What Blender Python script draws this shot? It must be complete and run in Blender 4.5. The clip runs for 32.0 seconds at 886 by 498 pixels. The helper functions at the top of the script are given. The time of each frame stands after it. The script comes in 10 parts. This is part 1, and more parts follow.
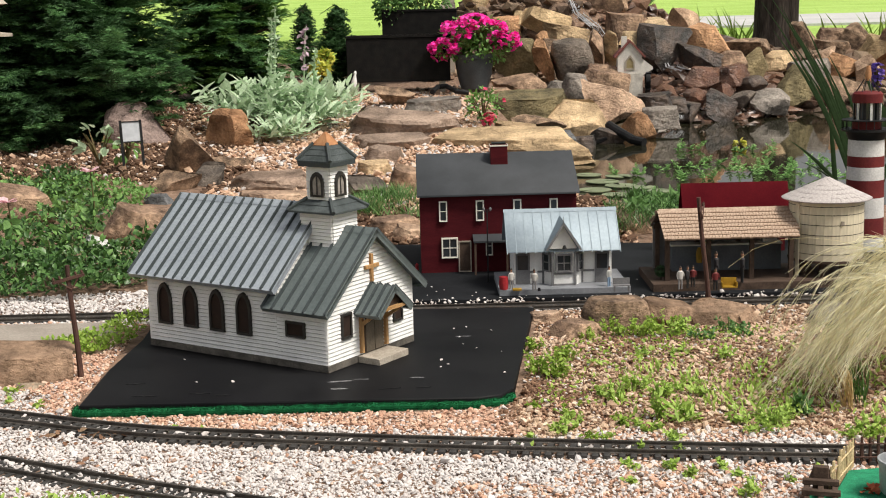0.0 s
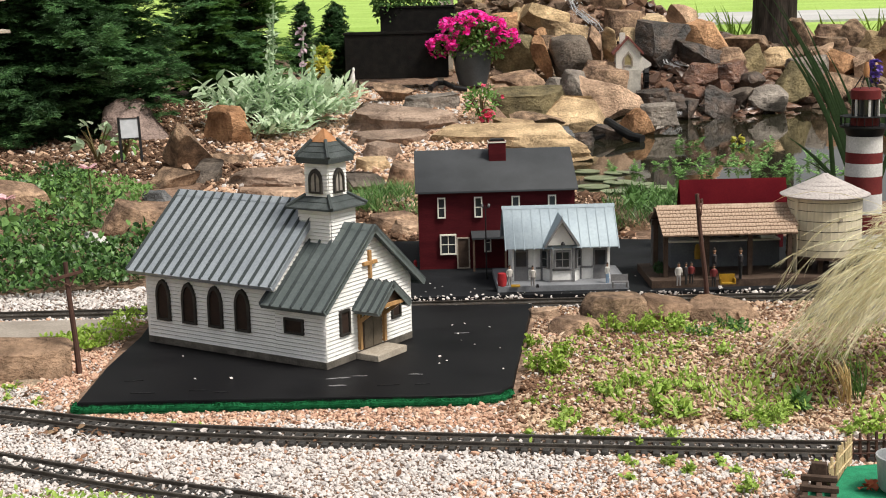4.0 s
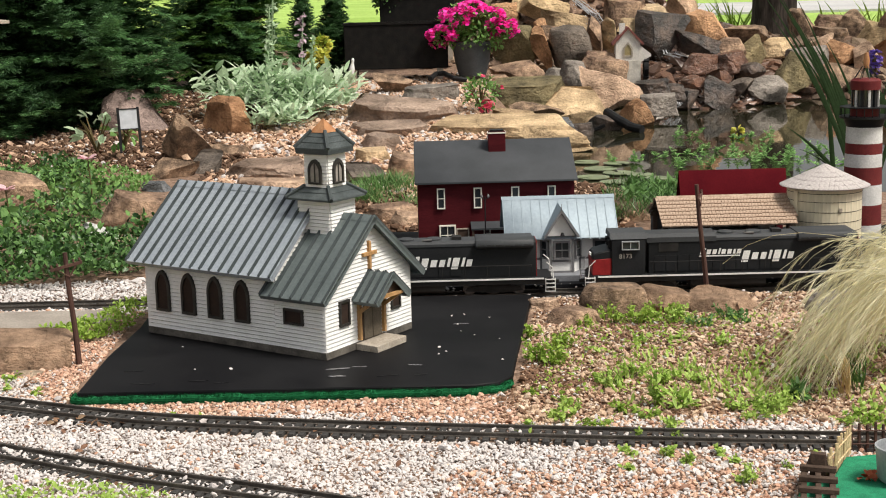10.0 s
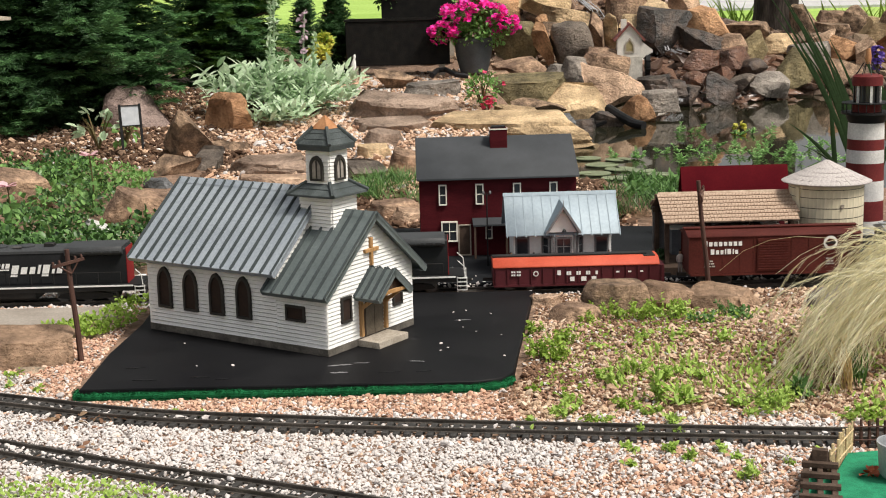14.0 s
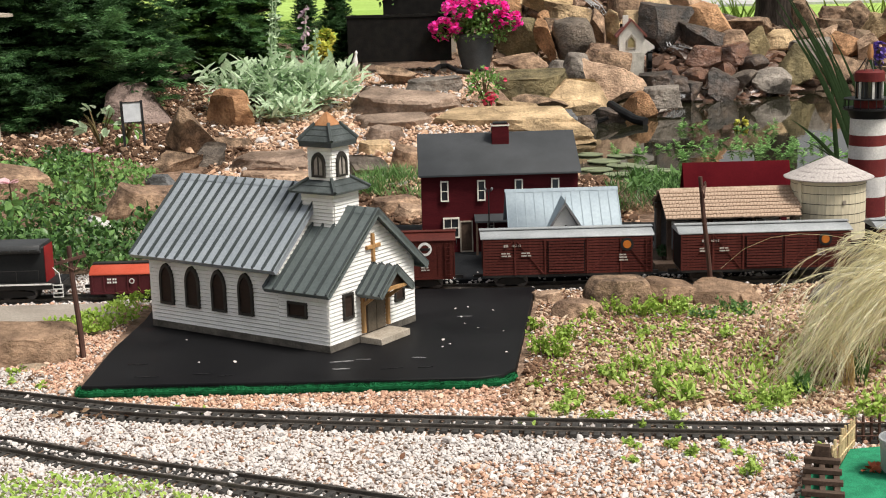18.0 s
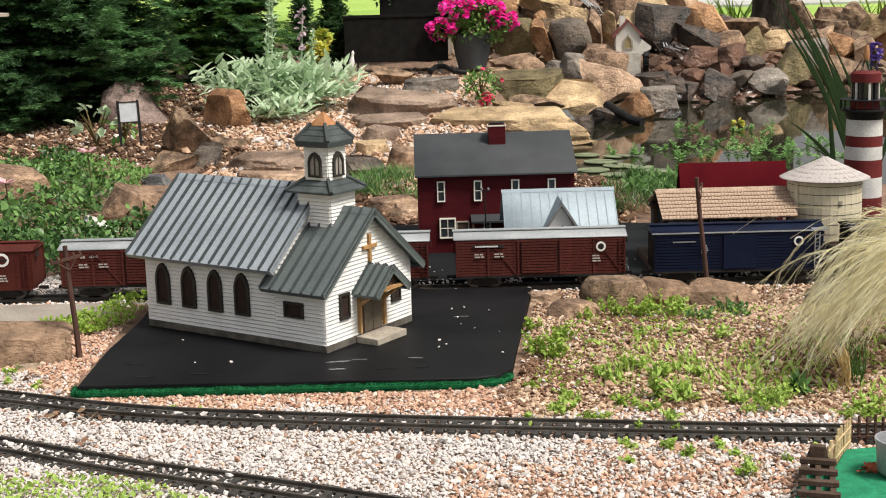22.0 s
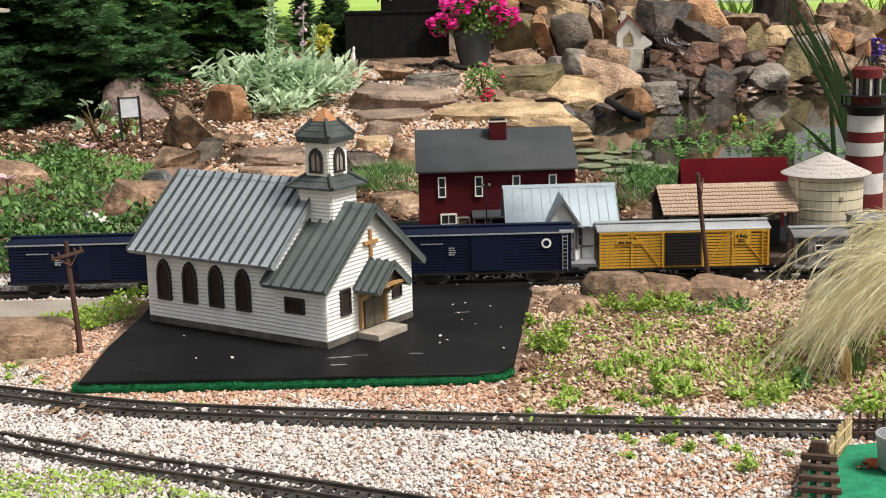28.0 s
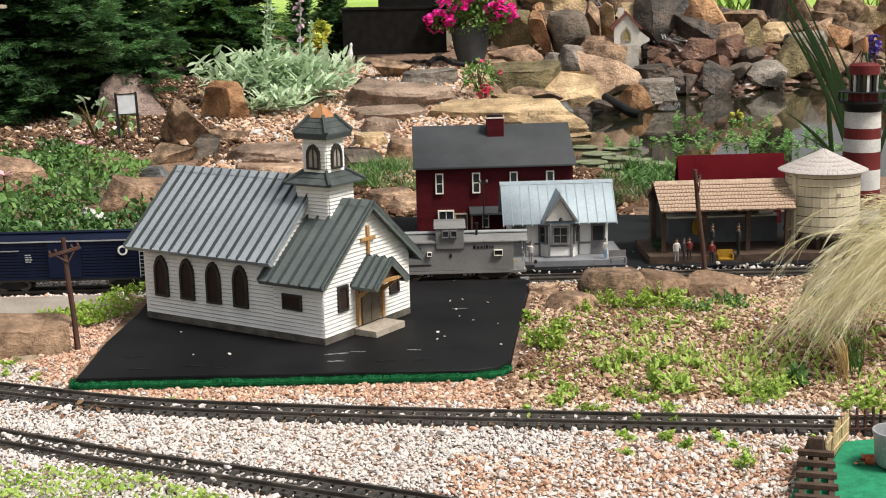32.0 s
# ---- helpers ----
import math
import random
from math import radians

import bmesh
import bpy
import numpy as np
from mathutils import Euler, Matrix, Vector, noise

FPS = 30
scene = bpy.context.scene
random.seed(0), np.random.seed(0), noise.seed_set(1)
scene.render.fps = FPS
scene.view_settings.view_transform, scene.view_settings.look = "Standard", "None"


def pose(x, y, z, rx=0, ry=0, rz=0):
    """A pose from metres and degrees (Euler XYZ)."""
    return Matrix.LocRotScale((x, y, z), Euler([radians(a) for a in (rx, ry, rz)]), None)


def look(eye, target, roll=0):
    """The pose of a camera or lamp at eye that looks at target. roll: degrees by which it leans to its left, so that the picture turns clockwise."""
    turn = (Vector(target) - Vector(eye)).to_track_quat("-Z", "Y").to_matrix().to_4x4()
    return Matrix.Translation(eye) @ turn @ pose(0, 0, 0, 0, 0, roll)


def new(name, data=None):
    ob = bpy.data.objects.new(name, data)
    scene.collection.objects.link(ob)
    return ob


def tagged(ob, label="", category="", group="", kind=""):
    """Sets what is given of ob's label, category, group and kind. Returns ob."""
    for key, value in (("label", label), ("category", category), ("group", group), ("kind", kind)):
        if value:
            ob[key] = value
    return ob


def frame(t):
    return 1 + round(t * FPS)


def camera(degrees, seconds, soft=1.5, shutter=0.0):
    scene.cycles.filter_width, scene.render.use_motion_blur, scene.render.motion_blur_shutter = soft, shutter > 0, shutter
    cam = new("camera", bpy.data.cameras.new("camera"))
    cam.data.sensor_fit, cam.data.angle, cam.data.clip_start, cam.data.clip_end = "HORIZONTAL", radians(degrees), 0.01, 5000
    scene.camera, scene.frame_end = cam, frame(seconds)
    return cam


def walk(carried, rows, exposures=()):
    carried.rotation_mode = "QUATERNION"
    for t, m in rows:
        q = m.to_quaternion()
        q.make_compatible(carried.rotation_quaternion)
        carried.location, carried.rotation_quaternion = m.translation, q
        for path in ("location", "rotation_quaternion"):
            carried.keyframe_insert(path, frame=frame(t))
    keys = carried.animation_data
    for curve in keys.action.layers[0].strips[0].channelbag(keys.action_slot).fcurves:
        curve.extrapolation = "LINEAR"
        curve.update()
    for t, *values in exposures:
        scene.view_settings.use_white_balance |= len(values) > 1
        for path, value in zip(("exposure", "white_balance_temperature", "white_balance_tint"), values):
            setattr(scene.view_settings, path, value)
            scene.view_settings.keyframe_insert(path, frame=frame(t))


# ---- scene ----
EYE_HEIGHT = 0.77
cam = camera(36.08, 32.0, soft=1.05)
PATH = [
    (0.0, pose(0, 0, EYE_HEIGHT, 79.727, 1.378, -0.250)),
    (0.5, pose(0, 0, EYE_HEIGHT, 79.757, 1.379, -0.288)),
    (1.0, pose(0, 0, EYE_HEIGHT, 79.773, 1.375, -0.377)),
    (1.5, pose(0, 0, EYE_HEIGHT, 79.782, 1.371, -0.443)),
    (2.0, pose(0, 0, EYE_HEIGHT, 79.771, 1.362, -0.417)),
    (2.5, pose(0, 0, EYE_HEIGHT, 79.713, 1.387, -0.377)),
    (3.0, pose(0, 0, EYE_HEIGHT, 79.632, 1.383, -0.339)),
    (3.5, pose(0, 0, EYE_HEIGHT, 79.576, 1.399, -0.299)),
    (5.5, pose(0, 0, EYE_HEIGHT, 79.616, 1.392, -0.452)),
    (6.0, pose(0, 0, EYE_HEIGHT, 79.550, 1.376, -0.420)),
    (6.5, pose(0, 0, EYE_HEIGHT, 79.420, 1.382, -0.368)),
    (7.0, pose(0, 0, EYE_HEIGHT, 79.260, 1.398, -0.309)),
    (7.5, pose(0, 0, EYE_HEIGHT, 79.149, 1.355, -0.308)),
    (8.0, pose(0, 0, EYE_HEIGHT, 79.180, 1.371, -0.358)),
    (8.5, pose(0, 0, EYE_HEIGHT, 79.288, 1.378, -0.426)),
    (9.0, pose(0, 0, EYE_HEIGHT, 79.320, 1.413, -0.452)),
    (9.5, pose(0, 0, EYE_HEIGHT, 79.275, 1.366, -0.401)),
    (10.0, pose(0, 0, EYE_HEIGHT, 79.190, 1.392, -0.341)),
    (10.5, pose(0, 0, EYE_HEIGHT, 79.116, 1.433, -0.275)),
    (11.0, pose(0, 0, EYE_HEIGHT, 79.086, 1.414, -0.256)),
    (11.5, pose(0, 0, EYE_HEIGHT, 79.113, 1.431, -0.312)),
    (12.0, pose(0, 0, EYE_HEIGHT, 79.193, 1.384, -0.379)),
    (12.5, pose(0, 0, EYE_HEIGHT, 79.287, 1.427, -0.418)),
    (13.0, pose(0, 0, EYE_HEIGHT, 79.252, 1.435, -0.383)),
    (13.5, pose(0, 0, EYE_HEIGHT, 79.153, 1.449, -0.338)),
    (14.0, pose(0, 0, EYE_HEIGHT, 79.038, 1.453, -0.278)),
    (14.5, pose(0, 0, EYE_HEIGHT, 78.967, 1.459, -0.240)),
    (16.5, pose(0, 0, EYE_HEIGHT, 79.041, 1.456, -0.351)),
    (17.0, pose(0, 0, EYE_HEIGHT, 78.951, 1.495, -0.298)),
    (17.5, pose(0, 0, EYE_HEIGHT, 78.891, 1.517, -0.227)),
    (18.0, pose(0, 0, EYE_HEIGHT, 78.886, 1.522, -0.211)),
    (18.5, pose(0, 0, EYE_HEIGHT, 78.970, 1.485, -0.293)),
    (19.0, pose(0, 0, EYE_HEIGHT, 78.995, 1.467, -0.386)),
    (19.5, pose(0, 0, EYE_HEIGHT, 78.964, 1.458, -0.359)),
    (20.0, pose(0, 0, EYE_HEIGHT, 78.885, 1.479, -0.321)),
    (20.5, pose(0, 0, EYE_HEIGHT, 78.787, 1.454, -0.277)),
    (21.0, pose(0, 0, EYE_HEIGHT, 78.745, 1.467, -0.250)),
    (21.5, pose(0, 0, EYE_HEIGHT, 78.791, 1.470, -0.277)),
    (22.0, pose(0, 0, EYE_HEIGHT, 78.892, 1.433, -0.346)),
    (22.5, pose(0, 0, EYE_HEIGHT, 78.961, 1.447, -0.386)),
    (23.0, pose(0, 0, EYE_HEIGHT, 78.891, 1.436, -0.358)),
    (23.5, pose(0, 0, EYE_HEIGHT, 78.785, 1.437, -0.310)),
    (24.0, pose(0, 0, EYE_HEIGHT, 78.705, 1.466, -0.271)),
    (24.5, pose(0, 0, EYE_HEIGHT, 78.647, 1.474, -0.257)),
    (25.0, pose(0, 0, EYE_HEIGHT, 78.709, 1.460, -0.321)),
    (25.5, pose(0, 0, EYE_HEIGHT, 78.789, 1.429, -0.417)),
    (27.5, pose(0, 0, EYE_HEIGHT, 78.747, 1.440, -0.312)),
    (28.0, pose(0, 0, EYE_HEIGHT, 78.715, 1.428, -0.303)),
    (28.5, pose(0, 0, EYE_HEIGHT, 78.724, 1.426, -0.353)),
    (29.0, pose(0, 0, EYE_HEIGHT, 78.787, 1.394, -0.436)),
    (29.5, pose(0, 0, EYE_HEIGHT, 78.852, 1.385, -0.474)),
    (30.0, pose(0, 0, EYE_HEIGHT, 78.806, 1.398, -0.449)),
    (30.5, pose(0, 0, EYE_HEIGHT, 78.713, 1.403, -0.409)),
    (31.0, pose(0, 0, EYE_HEIGHT, 78.584, 1.417, -0.372)),
    (31.5, pose(0, 0, EYE_HEIGHT, 78.529, 1.403, -0.349)),
    (32.0, pose(0, 0, EYE_HEIGHT, 78.561, 1.411, -0.412)),
]

walk(cam, PATH, exposures=[(0, 0.36, 6680, 10), (10, 0.37, 6680, 10), (17, 0.4, 6680, 10), (32, 0.42, 6680, 10)])

# ---- world and sun ----
world = bpy.data.worlds.new("sky")
scene.world = world
world.use_nodes = True
wn = world.node_tree.nodes
wl = world.node_tree.links
sky = wn.new("ShaderNodeTexSky")
sky.sky_type = "NISHITA"
sky.sun_disc = False
sky.sun_elevation = radians(57)
sky.sun_rotation = radians(122)
sky.dust_density = 5.0
sky.air_density = 1.0
pale = wn.new("ShaderNodeHueSaturation")
pale.inputs["Saturation"].default_value = 0.35
wl.new(sky.outputs[0], pale.inputs["Color"])
cloud = wn.new("ShaderNodeMix")
cloud.data_type = "RGBA"
cloud.inputs["Factor"].default_value = 0.3
cloud.inputs["B"].default_value = (7.0, 7.0, 7.1, 1)
wl.new(pale.outputs[0], cloud.inputs["A"])
wl.new(cloud.outputs["Result"], wn["Background"].inputs["Color"])
wn["Background"].inputs["Strength"].default_value = 0.082

sun = new("sun", bpy.data.lights.new("sun", "SUN"))
sun.data.energy = 3.2
sun.data.angle = radians(16)
sun.data.color = (1.0, 0.95, 0.87)
sun.matrix_world = look((3.9, 0.4, 7.0), (0, 2.8, 0))

# ---- geometry helpers ----
class Geo:
    def __init__(self):
        self.v, self.f = [], []

    def add(self, verts, faces, m=None):
        k = len(self.v)
        self.v += [tuple(m @ Vector(p)) for p in verts] if m is not None else [tuple(p) for p in verts]
        self.f += [tuple(i + k for i in q) for q in faces]
        return self

    def box(self, x0, x1, y0, y1, z0, z1, m=None):
        v = [(x, y, z) for z in (z0, z1) for y in (y0, y1) for x in (x0, x1)]
        return self.add(v, [(0, 2, 3, 1), (4, 5, 7, 6), (0, 1, 5, 4), (2, 6, 7, 3), (0, 4, 6, 2), (1, 3, 7, 5)], m)

    def prism(self, pts, axis, a, b, m=None):
        n = len(pts)
        put = {"x": lambda p, c: (c, p[0], p[1]), "y": lambda p, c: (p[0], c, p[1]), "z": lambda p, c: (p[0], p[1], c)}[axis]
        v = [put(p, a) for p in pts] + [put(p, b) for p in pts]
        f = [tuple(range(n)), tuple(range(2 * n - 1, n - 1, -1))] + [(i, n + i, n + (i + 1) % n, (i + 1) % n) for i in range(n)]
        return self.add(v, f, m)

    def tube(self, pts, radii, n=10, cap=True):
        k, rings = len(self.v), []
        pts = [Vector(p) for p in pts]
        for i, p in enumerate(pts):
            d = (pts[min(i + 1, len(pts) - 1)] - pts[max(i - 1, 0)]).normalized()
            s = d.cross(Vector((0.12, 0.31, 1)) if abs(d.z) < 0.9 else Vector((0, 1, 0))).normalized()
            w = d.cross(s)
            for j in range(n):
                a = math.tau * j / n
                self.v.append(tuple(p + (s * math.cos(a) + w * math.sin(a)) * radii[i]))
        for i in range(len(pts) - 1):
            for j in range(n):
                a, b = k + i * n + j, k + i * n + (j + 1) % n
                self.f.append((a, b, b + n, a + n))
        if cap:
            self.f.append(tuple(range(k + n - 1, k - 1, -1)))
            self.f.append(tuple(range(k + (len(pts) - 1) * n, k + len(pts) * n)))
        return self

    def rod(self, p, q, r, r2=None, n=10):
        return self.tube([p, q], [r, r if r2 is None else r2], n)

    def turned(self, profile, n=20, m=None):
        """A lathe form round the z axis from (radius, z) pairs."""
        v = [(r * math.cos(math.tau * j / n), r * math.sin(math.tau * j / n), z) for r, z in profile for j in range(n)]
        f = [(i * n + j, i * n + (j + 1) % n, (i + 1) * n + (j + 1) % n, (i + 1) * n + j) for i in range(len(profile) - 1) for j in range(n)]
        f += [tuple(range(n - 1, -1, -1)), tuple(range((len(profile) - 1) * n, len(profile) * n))]
        return self.add(v, f, m)


def mesh_of(name, geo, material, bevel=0.0, sharp=40):
    me = bpy.data.meshes.new(name)
    me.from_pydata(geo.v, [], geo.f)
    bm = bmesh.new()
    bm.from_mesh(me)
    bmesh.ops.recalc_face_normals(bm, faces=bm.faces)
    if bevel:
        edges = [e for e in bm.edges if len(e.link_faces) == 2 and e.calc_face_angle(0) > 0.5]
        bmesh.ops.bevel(bm, geom=edges, offset=bevel, segments=1, affect="EDGES", clamp_overlap=True)
    bm.to_mesh(me)
    bm.free()
    if sharp:
        me.shade_smooth()
        me.set_sharp_from_angle(angle=radians(sharp))
    if material:
        me.materials.append(material)
    return me


def part(name, geo, material, parent=None, label="", bevel=0.0, sharp=40, at=None):
    ob = new(name, geo if isinstance(geo, bpy.types.Mesh) else mesh_of(name, geo, material, bevel, sharp))
    if parent is not None:
        ob.parent = parent
    if at is not None:
        ob.matrix_basis = at
    if label:
        ob["label"] = label
    return ob


def thing(name, m, label, category, group="", kind=""):
    ob = new(name)
    ob.empty_display_size = 0.02
    ob.matrix_basis = m
    return tagged(ob, label, category, group, kind)


def raw_mesh(name, verts, faces, material, smooth=False):
    """A large mesh straight from arrays: verts (n, 3), faces (m, k) with one k."""
    me = bpy.data.meshes.new(name)
    k = faces.shape[1]
    me.vertices.add(len(verts))
    me.vertices.foreach_set("co", np.ascontiguousarray(verts, dtype=np.float32).ravel())
    me.loops.add(faces.size)
    me.loops.foreach_set("vertex_index", np.ascontiguousarray(faces, dtype=np.int32).ravel())
    me.polygons.add(len(faces))
    me.polygons.foreach_set("loop_start", np.arange(0, faces.size, k, dtype=np.int32))
    me.update(calc_edges=True)
    if smooth:
        me.shade_smooth()
    else:
        me.shade_flat()
    if material:
        me.materials.append(material)
    return me


def scatter(name, bases, faces, pos, rot, scale, material, smooth=False):
    """Many small copies of a few base forms joined into one mesh. bases (b, n, 3); rot (N, 3, 3); scale (N, 3)."""
    pick = np.random.randint(0, len(bases), len(pos))
    v = np.asarray(bases)[pick] * scale[:, None, :]
    v = np.einsum("nij,nkj->nki", rot, v) + pos[:, None, :]
    n = v.shape[1]
    f = (np.asarray(faces)[None] + (np.arange(len(pos)) * n)[:, None, None]).reshape(-1, len(faces[0]))
    return raw_mesh(name, v.reshape(-1, 3), f, material, smooth)


def turns(n, tilt=math.pi):
    """n random rotations: any heading, and a lean of at most tilt."""
    a, b, c = np.random.rand(n) * math.tau, (np.random.rand(n) * 2 - 1) * tilt, (np.random.rand(n) * 2 - 1) * tilt
    return spin(a, b, c)


def spin(a, b, c):
    ca, sa, cb, sb, cc, sc = np.cos(a), np.sin(a), np.cos(b), np.sin(b), np.cos(c), np.sin(c)
    z, o = np.zeros_like(a), np.ones_like(a)
    rz = np.stack([ca, -sa, z, sa, ca, z, z, z, o], -1).reshape(-1, 3, 3)
    ry = np.stack([cb, z, sb, z, o, z, -sb, z, cb], -1).reshape(-1, 3, 3)
    rx = np.stack([o, z, z, z, cc, -sc, z, sc, cc], -1).reshape(-1, 3, 3)
    return rz @ ry @ rx


# ---- materials ----
def srgb(h):
    return tuple(((int(h[i:i + 2], 16) / 255 + 0.055) / 1.055) ** 2.4 for i in (0, 2, 4)) + (1,)


def mat(name, col, col2=None, rough=0.7, scale=30.0, fine=300.0, bump=0.15, metal=0.0, spread=0.12, spec=0.27, pick="", stretch=(1, 1, 1), cols=()):
    """A surface with two scales of variation. pick: 'object' or 'island' varies it from piece to piece over cols."""
    m = bpy.data.materials.new(name)
    m.use_nodes = True
    nt = m.node_tree
    N, L = nt.nodes, nt.links
    bs = N["Principled BSDF"]
    tc = N.new("ShaderNodeTexCoord")
    mp = N.new("ShaderNodeMapping")
    mp.inputs["Scale"].default_value = stretch
    L.new(tc.outputs["Object"], mp.inputs["Vector"])
    n1 = N.new("ShaderNodeTexNoise")
    n1.inputs["Scale"].default_value, n1.inputs["Detail"].default_value = scale, 4
    n2 = N.new("ShaderNodeTexNoise")
    n2.inputs["Scale"].default_value, n2.inputs["Detail"].default_value = fine, 3
    for n in (n1, n2):
        L.new(mp.outputs[0], n.inputs["Vector"])
    ramp = N.new("ShaderNodeValToRGB")
    ramp.color_ramp.elements[0].position, ramp.color_ramp.elements[1].position = 0.35, 0.65
    ramp.color_ramp.elements[0].color = col
    ramp.color_ramp.elements[1].color = col2 or tuple(min(1, c * (1 + spread)) for c in col[:3]) + (1,)
    L.new(n1.outputs["Fac"], ramp.inputs["Fac"])
    out = ramp.outputs["Color"]
    if pick:
        rnd = N.new("ShaderNodeObjectInfo").outputs["Random"] if pick == "object" else N.new("ShaderNodeNewGeometry").outputs["Random Per Island"]
        rr = N.new("ShaderNodeValToRGB")
        rr.color_ramp.interpolation = "LINEAR"
        el = rr.color_ramp.elements
        while len(el) < len(cols):
            el.new(0.5)
        for i, c in enumerate(cols):
            el[i].position, el[i].color = i / (len(cols) - 1), c
        L.new(rnd, rr.inputs["Fac"])
        mx = N.new("ShaderNodeMix")
        mx.data_type, mx.inputs["Factor"].default_value = "RGBA", 0.7 if pick == "island" else 0.75
        L.new(out, mx.inputs["A"])
        L.new(rr.outputs["Color"], mx.inputs["B"])
        out = mx.outputs["Result"]
    val = N.new("ShaderNodeMapRange")
    val.inputs["From Min"].default_value, val.inputs["From Max"].default_value = 0.3, 0.7
    val.inputs["To Min"].default_value, val.inputs["To Max"].default_value = 1 - spread, 1 + spread
    L.new(n2.outputs["Fac"], val.inputs["Value"])
    hs = N.new("ShaderNodeHueSaturation")
    L.new(val.outputs[0], hs.inputs["Value"])
    L.new(out, hs.inputs["Color"])
    L.new(hs.outputs[0], bs.inputs["Base Color"])
    rm = N.new("ShaderNodeMapRange")
    rm.inputs["To Min"].default_value, rm.inputs["To Max"].default_value = max(0.02, rough - 0.1), min(1, rough + 0.1)
    L.new(n1.outputs["Fac"], rm.inputs["Value"])
    L.new(rm.outputs[0], bs.inputs["Roughness"])
    bs.inputs["Metallic"].default_value = metal
    bs.inputs["Specular IOR Level"].default_value = spec
    if bump:
        bp = N.new("ShaderNodeBump")
        bp.inputs["Strength"].default_value, bp.inputs["Distance"].default_value = bump, 0.6 / fine
        L.new(n2.outputs["Fac"], bp.inputs["Height"])
        L.new(bp.outputs[0], bs.inputs["Normal"])
    return m


def rgb(r, g, b):
    return (r, g, b, 1)


M_SOIL = mat("soil", rgb(0.1, 0.065, 0.045), rgb(0.2, 0.135, 0.095), 0.95, 6, 120, 0.6, spread=0.3)


def gravelly(m, size, cols):
    """Works small pebble-like cells into a ground material."""
    N, L = m.node_tree.nodes, m.node_tree.links
    bs = N["Principled BSDF"]
    vo = N.new("ShaderNodeTexVoronoi")
    vo.inputs["Scale"].default_value = 1 / size
    tc = N.new("ShaderNodeTexCoord")
    L.new(tc.outputs["Object"], vo.inputs["Vector"])
    sp = N.new("ShaderNodeSeparateColor")
    L.new(vo.outputs["Color"], sp.inputs[0])
    rr = N.new("ShaderNodeValToRGB")
    el = rr.color_ramp.elements
    while len(el) < len(cols):
        el.new(0.5)
    for i, c in enumerate(cols):
        el[i].position, el[i].color = i / (len(cols) - 1), c
    L.new(sp.outputs[0], rr.inputs["Fac"])
    mx = N.new("ShaderNodeMix")
    mx.data_type, mx.inputs["Factor"].default_value = "RGBA", 0.6
    L.new(bs.inputs["Base Color"].links[0].from_socket, mx.inputs["A"])
    L.new(rr.outputs[0], mx.inputs["B"])
    L.new(mx.outputs["Result"], bs.inputs["Base Color"])
    bp = N.new("ShaderNodeBump")
    bp.invert = True
    bp.inputs["Strength"].default_value, bp.inputs["Distance"].default_value = 0.8, size * 0.4
    L.new(vo.outputs["Distance"], bp.inputs["Height"])
    L.new(bp.outputs[0], bs.inputs["Normal"])


gravelly(M_SOIL, 0.014, [rgb(0.08, 0.05, 0.035), rgb(0.3, 0.19, 0.13), rgb(0.16, 0.1, 0.07), rgb(0.4, 0.28, 0.21)])
M_WHITE = mat("white_paint", rgb(0.73, 0.73, 0.71), rgb(0.8, 0.8, 0.785), 0.6, 25, 220, 0.08, spread=0.05)
M_TRIM = mat("cream_paint", rgb(0.72, 0.69, 0.6), rgb(0.8, 0.77, 0.7), 0.6, 60, 300, 0.05, spread=0.05)
# main roof: sky reflection worked into the lighter, bluer base colour
M_ROOF = mat("sky_tinted_metal", rgb(0.25, 0.285, 0.325), rgb(0.32, 0.36, 0.4), 0.34, 9, 160, 0.06, spread=0.14, spec=0.6)
# porch and canopy roofs, darker than the main roof
M_PORCHROOF = mat("dark_porch_metal", rgb(0.085, 0.105, 0.105), rgb(0.12, 0.145, 0.146), 0.4, 9, 160, 0.06, spread=0.14, spec=0.45)
# dark enough to paint in the shadow line beside each roof rib
M_SEAM = mat("shadow_dark_metal", rgb(0.04, 0.05, 0.053), rgb(0.06, 0.072, 0.075), 0.5, 12, 160, 0.06, spread=0.14)
M_SHINGLE = mat("dark_shingle", rgb(0.045, 0.055, 0.056), rgb(0.075, 0.088, 0.09), 0.85, 40, 400, 0.4, spread=0.25)
M_WOOD = mat("honey_wood", rgb(0.36, 0.2, 0.08), rgb(0.46, 0.27, 0.12), 0.6, 30, 260, 0.15, spread=0.18, stretch=(1, 1, 0.15))
M_GREYWOOD = mat("weathered_wood", rgb(0.3, 0.26, 0.21), rgb(0.42, 0.37, 0.31), 0.85, 30, 260, 0.25, spread=0.2)
M_DARKWOOD = mat("dark_stained_wood", rgb(0.05, 0.032, 0.022), rgb(0.09, 0.06, 0.045), 0.8, 30, 300, 0.3, spread=0.25)
M_FRAME = mat("dark_window_frame", rgb(0.022, 0.021, 0.019), rgb(0.042, 0.038, 0.034), 0.6, 50, 300, 0.1)
# solid pane colour with the unlit church inside painted on
M_DARKIN = mat("painted_dark_interior", rgb(0.02, 0.012, 0.009), rgb(0.035, 0.02, 0.014), 0.8, 40, 200, 0.05)
M_COPPER = mat("copper_cap", rgb(0.4, 0.18, 0.08), rgb(0.5, 0.26, 0.13), 0.5, 40, 300, 0.15, metal=0.3)
M_ASPHALT = mat("black_board", rgb(0.006, 0.006, 0.007), rgb(0.012, 0.012, 0.013), 0.5, 5, 500, 0.12, spread=0.2, spec=0.08)
